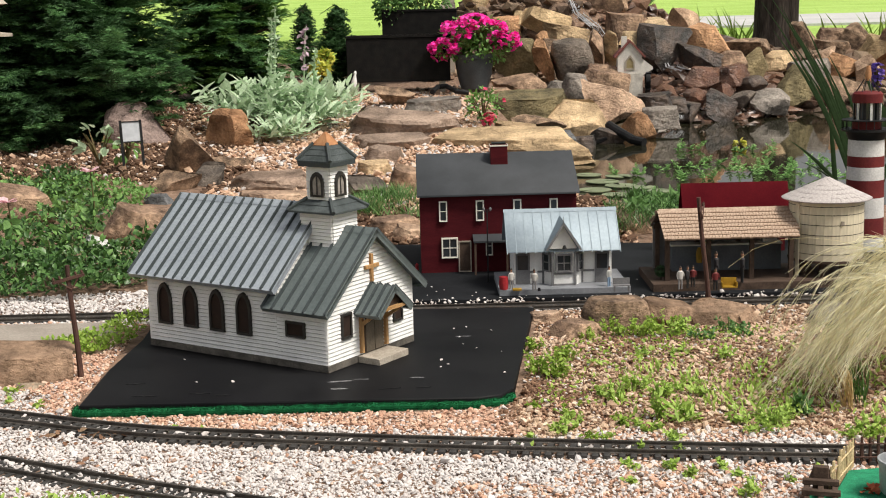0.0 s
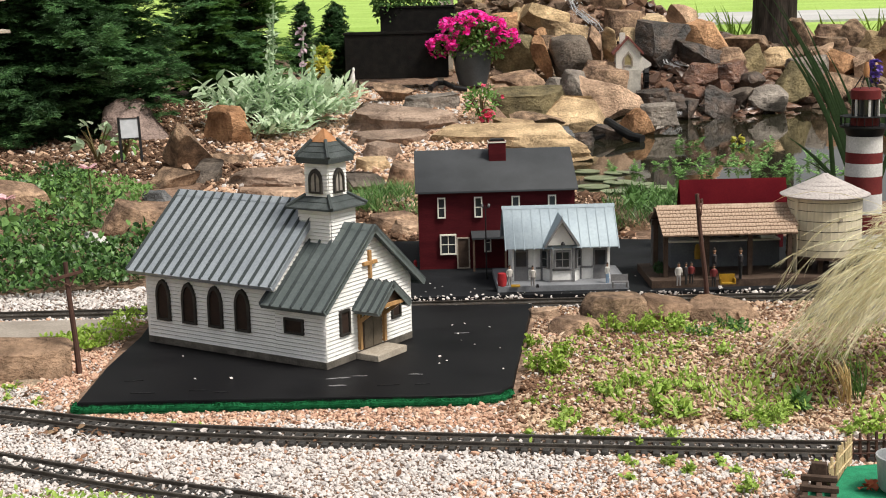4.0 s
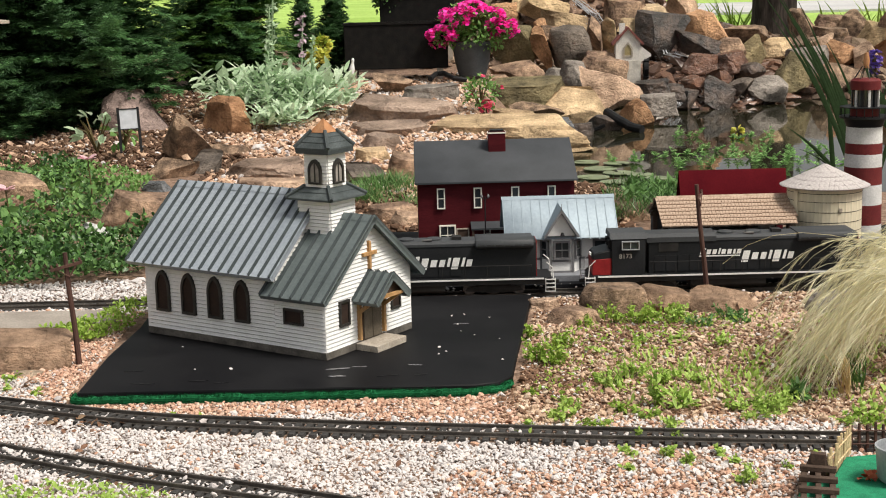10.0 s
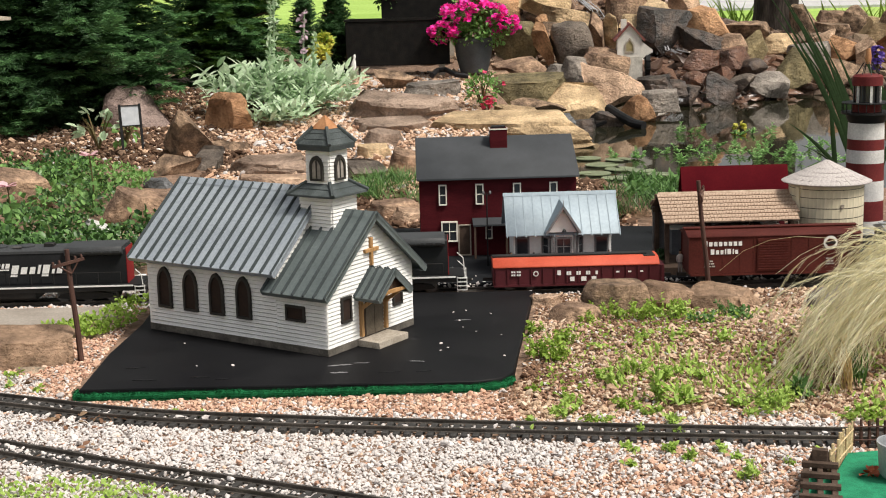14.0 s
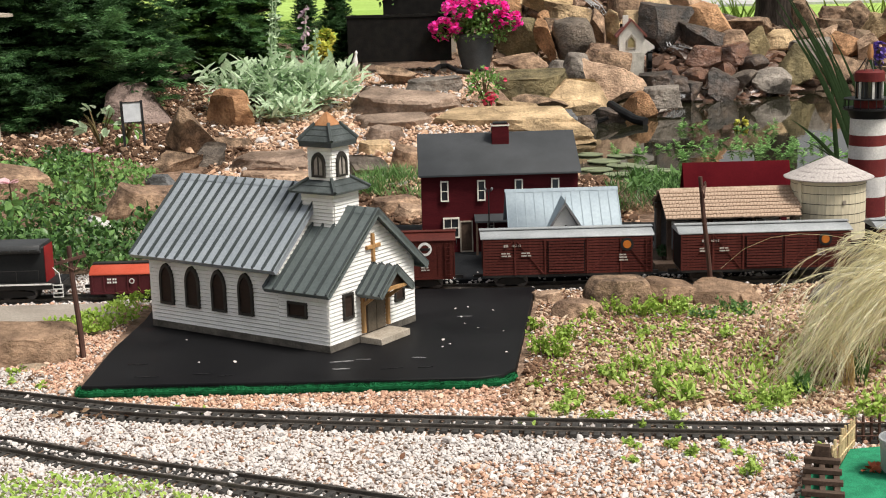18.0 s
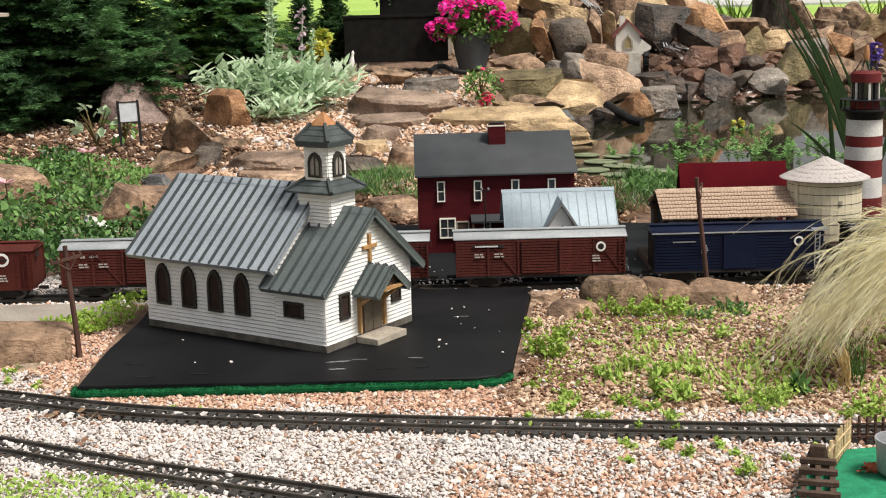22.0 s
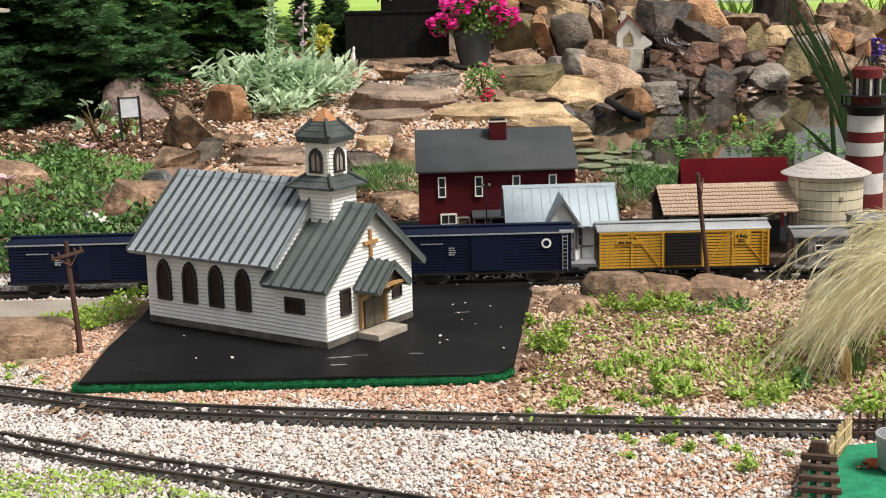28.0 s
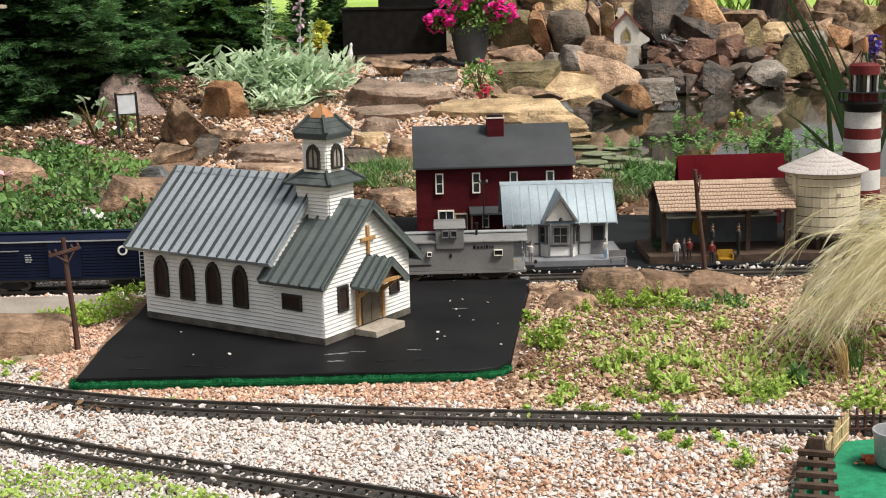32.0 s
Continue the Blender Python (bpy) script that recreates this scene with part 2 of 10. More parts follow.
M_TOWN = mat("dark_town_sheet", rgb(0.010, 0.011, 0.0125), rgb(0.017, 0.0185, 0.021), 0.65, 5, 420, 0.2, spread=0.2, spec=0.06)
M_TURF = mat("green_turf", rgb(0.012, 0.17, 0.085), rgb(0.022, 0.26, 0.13), 0.95, 60, 900, 1.0, spread=0.35)
# darker copy of the turf, with the edge's shade in its colour
M_TURFEDGE = mat("shaded_green_turf", rgb(0.008, 0.095, 0.034), rgb(0.016, 0.16, 0.06), 0.95, 60, 900, 1.0, spread=0.35, spec=0.1)
M_RED = mat("barn_red_paint", rgb(0.055, 0.006, 0.009), rgb(0.075, 0.009, 0.012), 0.65, 14, 120, 0.1, spread=0.12, stretch=(1, 1, 4), spec=0.1)
M_SLATE = mat("charcoal_roof", rgb(0.032, 0.036, 0.04), rgb(0.046, 0.05, 0.056), 0.7, 12, 500, 0.2, spread=0.15)
M_TIN = mat("galvanised_tin", rgb(0.215, 0.265, 0.305), rgb(0.265, 0.32, 0.36), 0.55, 16, 140, 0.05, metal=0.25, spread=0.07, stretch=(1, 1, 0.3))
M_GREYTRIM = mat("grey_trim", rgb(0.14, 0.14, 0.145), rgb(0.19, 0.19, 0.195), 0.7, 40, 300, 0.1)
M_DECK = mat("grey_deck", rgb(0.16, 0.17, 0.185), rgb(0.22, 0.23, 0.25), 0.8, 20, 300, 0.2)
M_TAN = mat("tan_shakes", rgb(0.3, 0.21, 0.15), rgb(0.45, 0.34, 0.26), 0.85, 50, 300, 0.4, spread=0.2)
M_CREAM = mat("cream_tank_wood", rgb(0.56, 0.5, 0.36), rgb(0.66, 0.6, 0.46), 0.7, 20, 200, 0.15, spread=0.1, stretch=(1, 1, 0.1))
M_GREYSHAKE = mat("grey_shakes", rgb(0.34, 0.31, 0.3), rgb(0.5, 0.46, 0.44), 0.85, 60, 300, 0.4, spread=0.2)
# opaque belfry pane; the bright view through it is painted in
M_BELFRYPANE = mat("pale_see_through_pane", rgb(0.22, 0.2, 0.18), rgb(0.34, 0.31, 0.28), 0.35, 60, 200, 0.05)
M_BLACK = mat("black_paint", rgb(0.012, 0.012, 0.013), rgb(0.02, 0.02, 0.021), 0.45, 20, 300, 0.05, spec=0.15)
M_RAIL = mat("brown_rail", rgb(0.075, 0.066, 0.058), rgb(0.14, 0.125, 0.11), 0.42, 20, 300, 0.15, metal=0.4, spread=0.2)
M_TIE = mat("black_sleeper", rgb(0.03, 0.029, 0.028), rgb(0.06, 0.057, 0.054), 0.75, 40, 400, 0.3, spread=0.2)
M_LOCO = mat("dark_grey_engine_paint", rgb(0.014, 0.015, 0.016), rgb(0.02, 0.021, 0.023), 0.5, 8, 200, 0.04, spread=0.12, spec=0.1)
# engine roofs, a lighter grey than the sides
M_LOCOTOP = mat("light_grey_engine_roof", rgb(0.038, 0.041, 0.044), rgb(0.056, 0.06, 0.064), 0.6, 8, 200, 0.05)
M_SCARLET = mat("scarlet_paint", rgb(0.2, 0.01, 0.012), rgb(0.27, 0.016, 0.017), 0.6, 20, 200, 0.04)
M_LETTER = mat("white_lettering", rgb(0.72, 0.72, 0.7), rgb(0.8, 0.8, 0.78), 0.6, 60, 300, 0.0)
M_BOXRED = mat("boxcar_brown", rgb(0.066, 0.015, 0.012), rgb(0.092, 0.022, 0.017), 0.65, 10, 200, 0.05, spread=0.2, spec=0.12)
M_BOXDARK = mat("stock_car_brown", rgb(0.068, 0.017, 0.014), rgb(0.098, 0.026, 0.021), 0.7, 10, 200, 0.05, spread=0.25, spec=0.12)
M_HOPPER = mat("maroon_hopper", rgb(0.062, 0.01, 0.014), rgb(0.085, 0.015, 0.02), 0.55, 12, 200, 0.05)
M_ORANGE = mat("orange_cover", rgb(0.46, 0.07, 0.035), rgb(0.54, 0.1, 0.055), 0.6, 12, 200, 0.05, spread=0.08)
M_BLUE = mat("navy_boxcar", rgb(0.004, 0.007, 0.022), rgb(0.006, 0.011, 0.033), 0.55, 10, 200, 0.05, spread=0.2, spec=0.12)
# near-black, the shade between side boards put into the colour
M_GAP = mat("painted_gap_shade", rgb(0.014, 0.009, 0.009), rgb(0.022, 0.014, 0.013), 0.8, 12, 200, 0.05, spec=0.05)
M_MARK = mat("dulled_white_lettering", rgb(0.36, 0.33, 0.3), rgb(0.46, 0.43, 0.39), 0.7, 200, 600, 0.0, spread=0.3)
M_YELLOW = mat("yellow_stock_car", rgb(0.46, 0.25, 0.025), rgb(0.55, 0.31, 0.04), 0.6, 12, 200, 0.05)
M_SILVER = mat("aluminium_paint", rgb(0.3, 0.32, 0.335), rgb(0.38, 0.4, 0.415), 0.45, 12, 200, 0.04, metal=0.2)
M_CABOOSE = mat("grey_caboose_paint", rgb(0.155, 0.155, 0.155), rgb(0.2, 0.2, 0.2), 0.55, 12, 200, 0.05)
M_GLASS = mat("dark_glass", rgb(0.02, 0.025, 0.03), rgb(0.03, 0.035, 0.04), 0.12, 20, 60, 0.0, spec=0.6)
M_PAVE = mat("concrete_slab", rgb(0.24, 0.21, 0.18), rgb(0.33, 0.295, 0.255), 0.9, 8, 200, 0.3, spread=0.15)
M_ROAD = mat("pale_road", rgb(0.42, 0.42, 0.42), rgb(0.5, 0.5, 0.49), 0.9, 0.5, 20, 0.2)
M_LAWN = mat("lawn", rgb(0.27, 0.42, 0.08), rgb(0.36, 0.52, 0.13), 0.95, 0.4, 15, 0.5, spread=0.25)
STONES = [rgb(0.135, 0.095, 0.077), rgb(0.540, 0.297, 0.162), rgb(0.216, 0.194, 0.171), rgb(0.504, 0.378, 0.261), rgb(0.180, 0.158, 0.090), rgb(0.468, 0.243, 0.162), rgb(0.342, 0.306, 0.270), rgb(0.450, 0.324, 0.180), rgb(0.153, 0.126, 0.108)]
M_ROCK = mat("sandstone", rgb(0.24, 0.17, 0.12), rgb(0.5, 0.34, 0.22), 0.9, 5, 40, 0.5, spread=0.22, pick="object", cols=STONES)
M_WETROCK = mat("wet_rock", rgb(0.018, 0.015, 0.013), rgb(0.1, 0.068, 0.05), 0.42, 9, 34, 0.6, spread=0.35, spec=0.7)
PEBWHITE = [rgb(0.38, 0.34, 0.325), rgb(0.6, 0.56, 0.54), rgb(0.49, 0.46, 0.445), rgb(0.68, 0.66, 0.65), rgb(0.55, 0.495, 0.465), rgb(0.63, 0.595, 0.575)]
PEBPINK = [rgb(0.3, 0.145, 0.095), rgb(0.62, 0.38, 0.26), rgb(0.46, 0.235, 0.155), rgb(0.78, 0.6, 0.47), rgb(0.4, 0.2, 0.135), rgb(0.68, 0.46, 0.33)]
M_BROWNROCK = mat("brown_sandstone", rgb(0.1, 0.068, 0.047), rgb(0.33, 0.225, 0.15), 0.9, 22, 120, 0.6, spread=0.3)
M_REDROCK = mat("red_sandstone", rgb(0.13, 0.082, 0.058), rgb(0.4, 0.27, 0.18), 0.9, 9, 60, 0.6, spread=0.35)
M_PEBTAN = mat("tan_gravel", rgb(0.42, 0.31, 0.22), rgb(0.58, 0.46, 0.34), 0.8, 90, 500, 0.3, spread=0.18, pick="island", cols=[rgb(0.3, 0.18, 0.115), rgb(0.58, 0.42, 0.29), rgb(0.42, 0.27, 0.18), rgb(0.74, 0.6, 0.46), rgb(0.36, 0.23, 0.15)])
M_PEBWHITE = mat("pale_gravel", rgb(0.56, 0.515, 0.49), rgb(0.68, 0.645, 0.62), 0.8, 90, 500, 0.3, spread=0.15, pick="island", cols=PEBWHITE)
M_PEBPINK = mat("pink_gravel", rgb(0.44, 0.3, 0.22), rgb(0.58, 0.43, 0.33), 0.8, 90, 500, 0.3, spread=0.18, pick="island", cols=PEBPINK)


def craggy(m, size, deep, beds):
    """Layered beds, cracks and blotches worked into a rock."""
    N, L = m.node_tree.nodes, m.node_tree.links
    bs = N["Principled BSDF"]
    tc, mp = N.new("ShaderNodeTexCoord"), N.new("ShaderNodeMapping")
    mp.inputs["Scale"].default_value = (1, 1, beds)
    mp.inputs["Rotation"].default_value = (0.3, 0.2, 0)
    L.new(tc.outputs["Object"], mp.inputs["Vector"])
    no, vo, lo = N.new("ShaderNodeTexNoise"), N.new("ShaderNodeTexVoronoi"), N.new("ShaderNodeTexNoise")
    no.inputs["Scale"].default_value, no.inputs["Detail"].default_value, no.inputs["Roughness"].default_value = 1 / size, 8, 0.68
    lo.inputs["Scale"].default_value, lo.inputs["Detail"].default_value = 0.55 / size, 5
    vo.feature = "DISTANCE_TO_EDGE"
    vo.inputs["Scale"].default_value = 0.5 / size
    for n in (no, lo):
        L.new(mp.outputs[0], n.inputs["Vector"])
    wob = N.new("ShaderNodeMix")
    wob.data_type, wob.inputs["Factor"].default_value = "RGBA", 0.12
    L.new(mp.outputs[0], wob.inputs["A"])
    L.new(no.outputs["Color"], wob.inputs["B"])
    L.new(wob.outputs["Result"], vo.inputs["Vector"])
    dark = N.new("ShaderNodeMapRange")
    dark.inputs["From Min"].default_value, dark.inputs["From Max"].default_value = 0.0, 0.05
    dark.inputs["To Min"].default_value, dark.inputs["To Max"].default_value = 0.86, 1.0
    L.new(vo.outputs["Distance"], dark.inputs["Value"])
    blotch = N.new("ShaderNodeMapRange")
    blotch.inputs["From Min"].default_value, blotch.inputs["From Max"].default_value = 0.32, 0.62
    blotch.inputs["To Min"].default_value, blotch.inputs["To Max"].default_value = 0.74, 1.3
    L.new(lo.outputs["Fac"], blotch.inputs["Value"])
    mu = N.new("ShaderNodeMath")
    mu.operation = "MULTIPLY"
    L.new(dark.outputs[0], mu.inputs[0])
    L.new(blotch.outputs[0], mu.inputs[1])
    hs = N.new("ShaderNodeHueSaturation")
    L.new(mu.outputs[0], hs.inputs["Value"])
    L.new(bs.inputs["Base Color"].links[0].from_socket, hs.inputs["Color"])
    L.new(hs.outputs[0], bs.inputs["Base Color"])
    bp, bc = N.new("ShaderNodeBump"), N.new("ShaderNodeBump")
    bp.inputs["Strength"].default_value, bp.inputs["Distance"].default_value = 0.9, deep
    L.new(no.outputs["Fac"], bp.inputs["Height"])
    bc.inputs["Strength"].default_value, bc.inputs["Distance"].default_value = 0.5, deep * 0.5
    L.new(dark.outputs[0], bc.inputs["Height"])
    L.new(bs.inputs["Normal"].links[0].from_socket, bp.inputs["Normal"])
    L.new(bp.outputs[0], bc.inputs["Normal"])
    L.new(bc.outputs[0], bs.inputs["Normal"])


for stone in (M_ROCK, M_WETROCK):
    craggy(stone, 0.12, 0.045, 1.5)
for stone in (M_BROWNROCK, M_REDROCK):
    craggy(stone, 0.04, 0.02, 1.6)

# ---- ground ----
def smooth(a):
    a = np.clip(a, 0, 1)
    return a * a * (3 - 2 * a)


def pond_depth(x, y):
    """1 well inside the pond, 0 outside."""
    q = (np.abs((x - 2.43) / 2.06) ** 3.2 + np.abs((y - 7.1) / 2.12) ** 3.2) ** (1 / 3.2)
    q = q + 0.03 * np.sin(5 * x + 1.3 * y) + 0.02 * np.sin(9 * y - 4 * x)
    return smooth((1.06 - q) / 0.12)


def height(x, y):
    x, y = np.asarray(x, float), np.asarray(y, float)
    left = smooth((0.75 - x) / 0.5)
    z = left * np.interp(y, [4.3, 5.6, 6.5, 7.4, 8.6, 10.5], [0, 0, 0.06, 0.12, 0.2, 0.25])
    z = z + (1 - left) * 0.2 * smooth((y - 9.0) / 2.5) + 0.1 * smooth((y - 13) / 8) + 2.2 * smooth((y - 36) / 160)
    z = z + 0.8 * np.exp(-((x - 0.9) / 0.95) ** 2 - ((y - 10.75) / 0.95) ** 2)
    z = z + 0.12 * np.exp(-((x - 2.1) / 0.9) ** 2 - ((y - 11.2) / 0.9) ** 2)
    z = z + 0.035 * np.exp(-((x - 0.75) / 0.45) ** 2 - ((y - 2.82) / 0.22) ** 2)
    z = z - 0.02 * smooth((2.06 - y) / 0.3) - 0.012 * np.exp(-((y - 3.4) / 0.06) ** 4)
    return z - 0.3 * pond_depth(x, y)


def axis(lo, hi, inner, step, outer):
    a = np.arange(inner[0], inner[1] + step / 2, step)
    left = inner[0] - np.geomspace(step * 2, inner[0] - lo, outer)
    right = inner[1] + np.geomspace(step * 2, hi - inner[1], outer)
    return np.concatenate([left[::-1], a, right])


def build_ground():
    xs = axis(-900, 900, (-4.0, 5.0), 0.05, 28)
    ys = axis(-900, 900, (0.6, 13.6), 0.05, 28)
    X, Y = np.meshgrid(xs, ys)
    Z = height(X, Y)
    near = np.exp(-((X / 6) ** 2 + ((Y - 6) / 7) ** 2))
    Z = Z + near * (0.002 * np.sin(13 * X + 3 * Y) * np.sin(11 * Y - 2 * X) + 0.0015 * np.sin(31 * X) * np.sin(27 * Y + X))
    v = np.stack([X, Y, Z], -1).reshape(-1, 3)
    n = len(xs)
    i = (np.arange(len(ys) - 1)[:, None] * n + np.arange(n - 1)[None]).ravel()
    f = np.stack([i, i + 1, i + n + 1, i + n], -1)
    me = raw_mesh("ground", v, f, None, True)
    me.materials.append(M_SOIL)
    me.materials.append(M_LAWN)
    cx, cy = X[:-1, :-1].ravel(), Y[:-1, :-1].ravel()
    lawn = (cy > 12.9 + 0.3 * np.sin(cx * 1.7)) | (np.abs(cx) > 9) | (cy < -3)
    me.polygons.foreach_set("material_index", lawn.astype(np.int32))
    tagged(new("ground", me), "brown garden soil that turns to mown lawn farther out", "ground", kind="structure")


build_ground()

g = Geo()
g.box(-120, 160, 20.5, 30.5, 0.2, 0.33)
tagged(part("road", g, M_ROAD), "pale grey road across the lawn", "road", kind="structure")

# pond
def build_pond():
    m = bpy.data.materials.new("pond_water")
    m.use_nodes = True
    N, L = m.node_tree.nodes, m.node_tree.links
    bs = N["Principled BSDF"]
    bs.inputs["Base Color"].default_value = (0.018, 0.018, 0.01, 1)
    bs.inputs["Roughness"].default_value = 0.03
    bs.inputs["IOR"].default_value = 1.33
    no = N.new("ShaderNodeTexNoise")
    no.inputs["Scale"].default_value, no.inputs["Detail"].default_value = 9, 3
    tc = N.new("ShaderNodeTexCoord")
    L.new(tc.outputs["Object"], no.inputs["Vector"])
    bp = N.new("ShaderNodeBump")
    bp.inputs["Strength"].default_value, bp.inputs["Distance"].default_value = 0.06, 0.006
    L.new(no.outputs["Fac"], bp.inputs["Height"])
    L.new(bp.outputs[0], bs.inputs["Normal"])
    g = Geo()
    ring = [(2.43 + 2.24 * math.copysign(abs(math.cos(a)) ** 0.63, math.cos(a)), 7.1 + 2.32 * math.copysign(abs(math.sin(a)) ** 0.63, math.sin(a))) for a in (math.tau * i / 72 for i in range(72))]
    g.prism(ring, "z", -0.06, -0.03)
    tagged(part("water", g, m, sharp=0), "still dark pond water with sky reflections", "pond", kind="structure")


build_pond()

# ---- boards ----
def board(name, ring, z0, z1, material, label, kind="structure"):
    g = Geo()
    g.prism(ring, "z", z0, z1)
    return tagged(part(name, g, material, bevel=0.001), label, "board", kind=kind)


church_board = thing("church_base_board", pose(0, 0, 0), "black sheet over a board edged with green turf under the church", "base board")
g = Geo()
g.prism([(-0.712, 2.535), (0.06, 2.527), (0.108, 2.545), (0.133, 2.588), (0.222, 3.300), (-0.71, 3.335), (-0.7, 3.06), (-0.716, 2.8)], "z", -0.004, 0.02)
part("sheet", g, M_ASPHALT, church_board, bevel=0.002)


def turf_edge():
    """A rolled strip of turf along the front of the board, lumpy along its length."""
    g, pts, rad = Geo(), [], []
    rng = random.Random(4)
    line = [(-0.722, 2.56), (-0.716, 2.526), (0.05, 2.519), (0.11, 2.538), (0.136, 2.58)]
    for (x0, y0), (x1, y1) in zip(line, line[1:]):
        k = max(2, int(math.hypot(x1 - x0, y1 - y0) / 0.012))
        for i in range(k):
            s = i / k
            pts.append((x0 + (x1 - x0) * s, y0 + (y1 - y0) * s + rng.uniform(-0.001, 0.001), 0.0075 + rng.uniform(-0.0012, 0.0012)))
            rad.append(0.0074 + rng.uniform(-0.0012, 0.0012))
    g.tube(pts, rad, 9)
    part("turf_edge", g, M_TURFEDGE, church_board, "fuzzy green turf strip", sharp=0)
    r2 = np.random.RandomState(14)
    n = 9000
    k = r2.randint(0, len(pts), n)
    a = r2.rand(n) * math.pi * 1.3 + math.pi * 0.55
    out = np.stack([r2.normal(size=n) * 0.4, np.cos(a), np.sin(a) * np.sign(-np.cos(a) + 0.4)], -1)
    out[:, 1] = -np.abs(out[:, 1])
    foot = np.array(pts)[k] + np.stack([r2.uniform(-0.006, 0.006, n), out[:, 1] * 0.0085, out[:, 2] * 0.0085], -1)
    d = np.stack([out[:, 0], out[:, 1], out[:, 2] + 0.2], -1)
    d /= np.linalg.norm(d, axis=1)[:, None]
    side = np.stack([np.full(n, 0.0006), np.zeros(n), np.zeros(n)], -1)
    v = np.stack([foot - side, foot + side, foot + d * r2.uniform(0.002, 0.0045, n)[:, None]], 1).reshape(-1, 3)
    me = raw_mesh("turf_fuzz", v, np.arange(3 * n).reshape(-1, 3), M_TURFEDGE)
    part("turf_fuzz", me, None, church_board)["kind"] = "stuff"


turf_edge()
board("pavement", [(-0.7, 3.47), (1.75, 3.47), (1.75, 4.22), (0.66, 4.24), (0.3, 4.3), (-0.35, 4.32), (-0.6, 4.0)], -0.02, 0.006, M_TOWN, "dark grey sheet laid as the town street")
board("path", [(-2.6, 3.05), (-1.02, 3.03), (-0.79, 3.2), (-0.84, 3.3), (-2.6, 3.305)], -0.03, 0.008, M_PAVE, "worn tan concrete stepping slab beside the track")

# ---- tracks ----
def rail_line(pts):
    """Points along a smooth line through pts every 5 mm, as arrays of place and heading."""
    p = np.array(pts, float)
    t = np.concatenate([[0], np.cumsum(np.hypot(*np.diff(p, axis=0).T))])
    s = np.arange(0, t[-1], 0.005)
    slope = np.gradient(p, t, axis=0)
    i = np.clip(np.searchsorted(t, s, "right") - 1, 0, len(p) - 2)
    w = (t[i + 1] - t[i])[:, None]
    u = ((s - t[i]) / (t[i + 1] - t[i]))[:, None]
    q = (2 * u ** 3 - 3 * u ** 2 + 1) * p[i] + (u ** 3 - 2 * u ** 2 + u) * w * slope[i] + (3 * u ** 2 - 2 * u ** 3) * p[i + 1] + (u ** 3 - u ** 2) * w * slope[i + 1]
    d = np.gradient(q, axis=0)
    return q, d / np.linalg.norm(d, axis=1)[:, None]


def track(label, pts, z, near=(0, 0), step=0.0205):
    tr = thing("railway_track", pose(0, 0, 0), label, "track")
    q, d = rail_line(pts)
    nrm = np.stack([-d[:, 1], d[:, 0]], -1)
    every = 8
    for side in (-0.0225, 0.0225):
        g = Geo()
        prof = [(-0.0038, 0), (0.0038, 0), (0.0038, 0.0012), (0.0008, 0.002), (0.0008, 0.0058), (0.0021, 0.0063), (0.0021, 0.0084), (-0.0021, 0.0084), (-0.0021, 0.0063), (-0.0008, 0.0058), (-0.0008, 0.002), (-0.0038, 0.0012)]
        idx = list(range(0, len(q), every))
        for i in idx:
            for a, h in prof:
                c = q[i] + nrm[i] * (side + a)
                g.v.append((c[0], c[1], z + 0.006 + h))
        n = len(prof)
        for i in range(len(idx) - 1):
            for j in range(n):
                a, b = i * n + j, i * n + (j + 1) % n
                g.f.append((a, b, b + n, a + n))
        g.f += [tuple(range(n)), tuple(range((len(idx) - 1) * n, len(idx) * n))]
        part("rail", g, M_RAIL, tr, sharp=30)
    t = Geo().prism([(-0.0062, 0), (0.0062, 0), (0.0052, 0.0075), (-0.0052, 0.0075)], "y", -0.043, 0.043)
    tie = mesh_of("sleeper", t, M_TIE)
    far = Geo()
    total = len(q) * 0.005
    rng = random.Random(len(pts))
    for k in range(int(total / step)):
        i = min(len(q) - 1, int(k * step / 0.005))
        m = pose(q[i][0], q[i][1], z + rng.uniform(-0.0006, 0.0004), 0, 0, math.degrees(math.atan2(d[i][1], d[i][0])) + rng.uniform(-1.5, 1.5))
        if near[0] < q[i][0] < near[1]:
            part("sleeper", tie, None, tr, at=m)
        else:
            far.add([v.co for v in tie.vertices], [tuple(p.vertices) for p in tie.polygons], m)
    if far.v:
        part("far_sleeper", far, M_TIE, tr)["kind"] = "stuff"
    return tr


MAIN_Y = 3.40
NEAR_LINE = [(-2.4, 3.17), (-1.4, 2.745), (-0.86, 2.52), (-0.56, 2.40), (-0.296, 2.341), (0.0, 2.289), (0.2, 2.258), (0.4, 2.228), (0.6, 2.2), (1.3, 2.12)]
near_track = track("model railway track with brown rails on black sleepers in pale gravel", NEAR_LINE, 0.0, (-0.95, 0.75))
branch_track = track("curving branch of model railway track sunk in gravel", [(-2.2, 2.84), (-1.3, 2.47), (-0.79, 2.255), (-0.50, 2.108), (-0.33, 2.035), (0.1, 1.83), (0.5, 1.62)], -0.004, (-0.9, 0.1))
main_track = track("straight model railway track before the town", [(-7.0, MAIN_Y), (-3, MAIN_Y), (2, MAIN_Y), (9.4, MAIN_Y)], -0.009, (-1.4, -0.45))

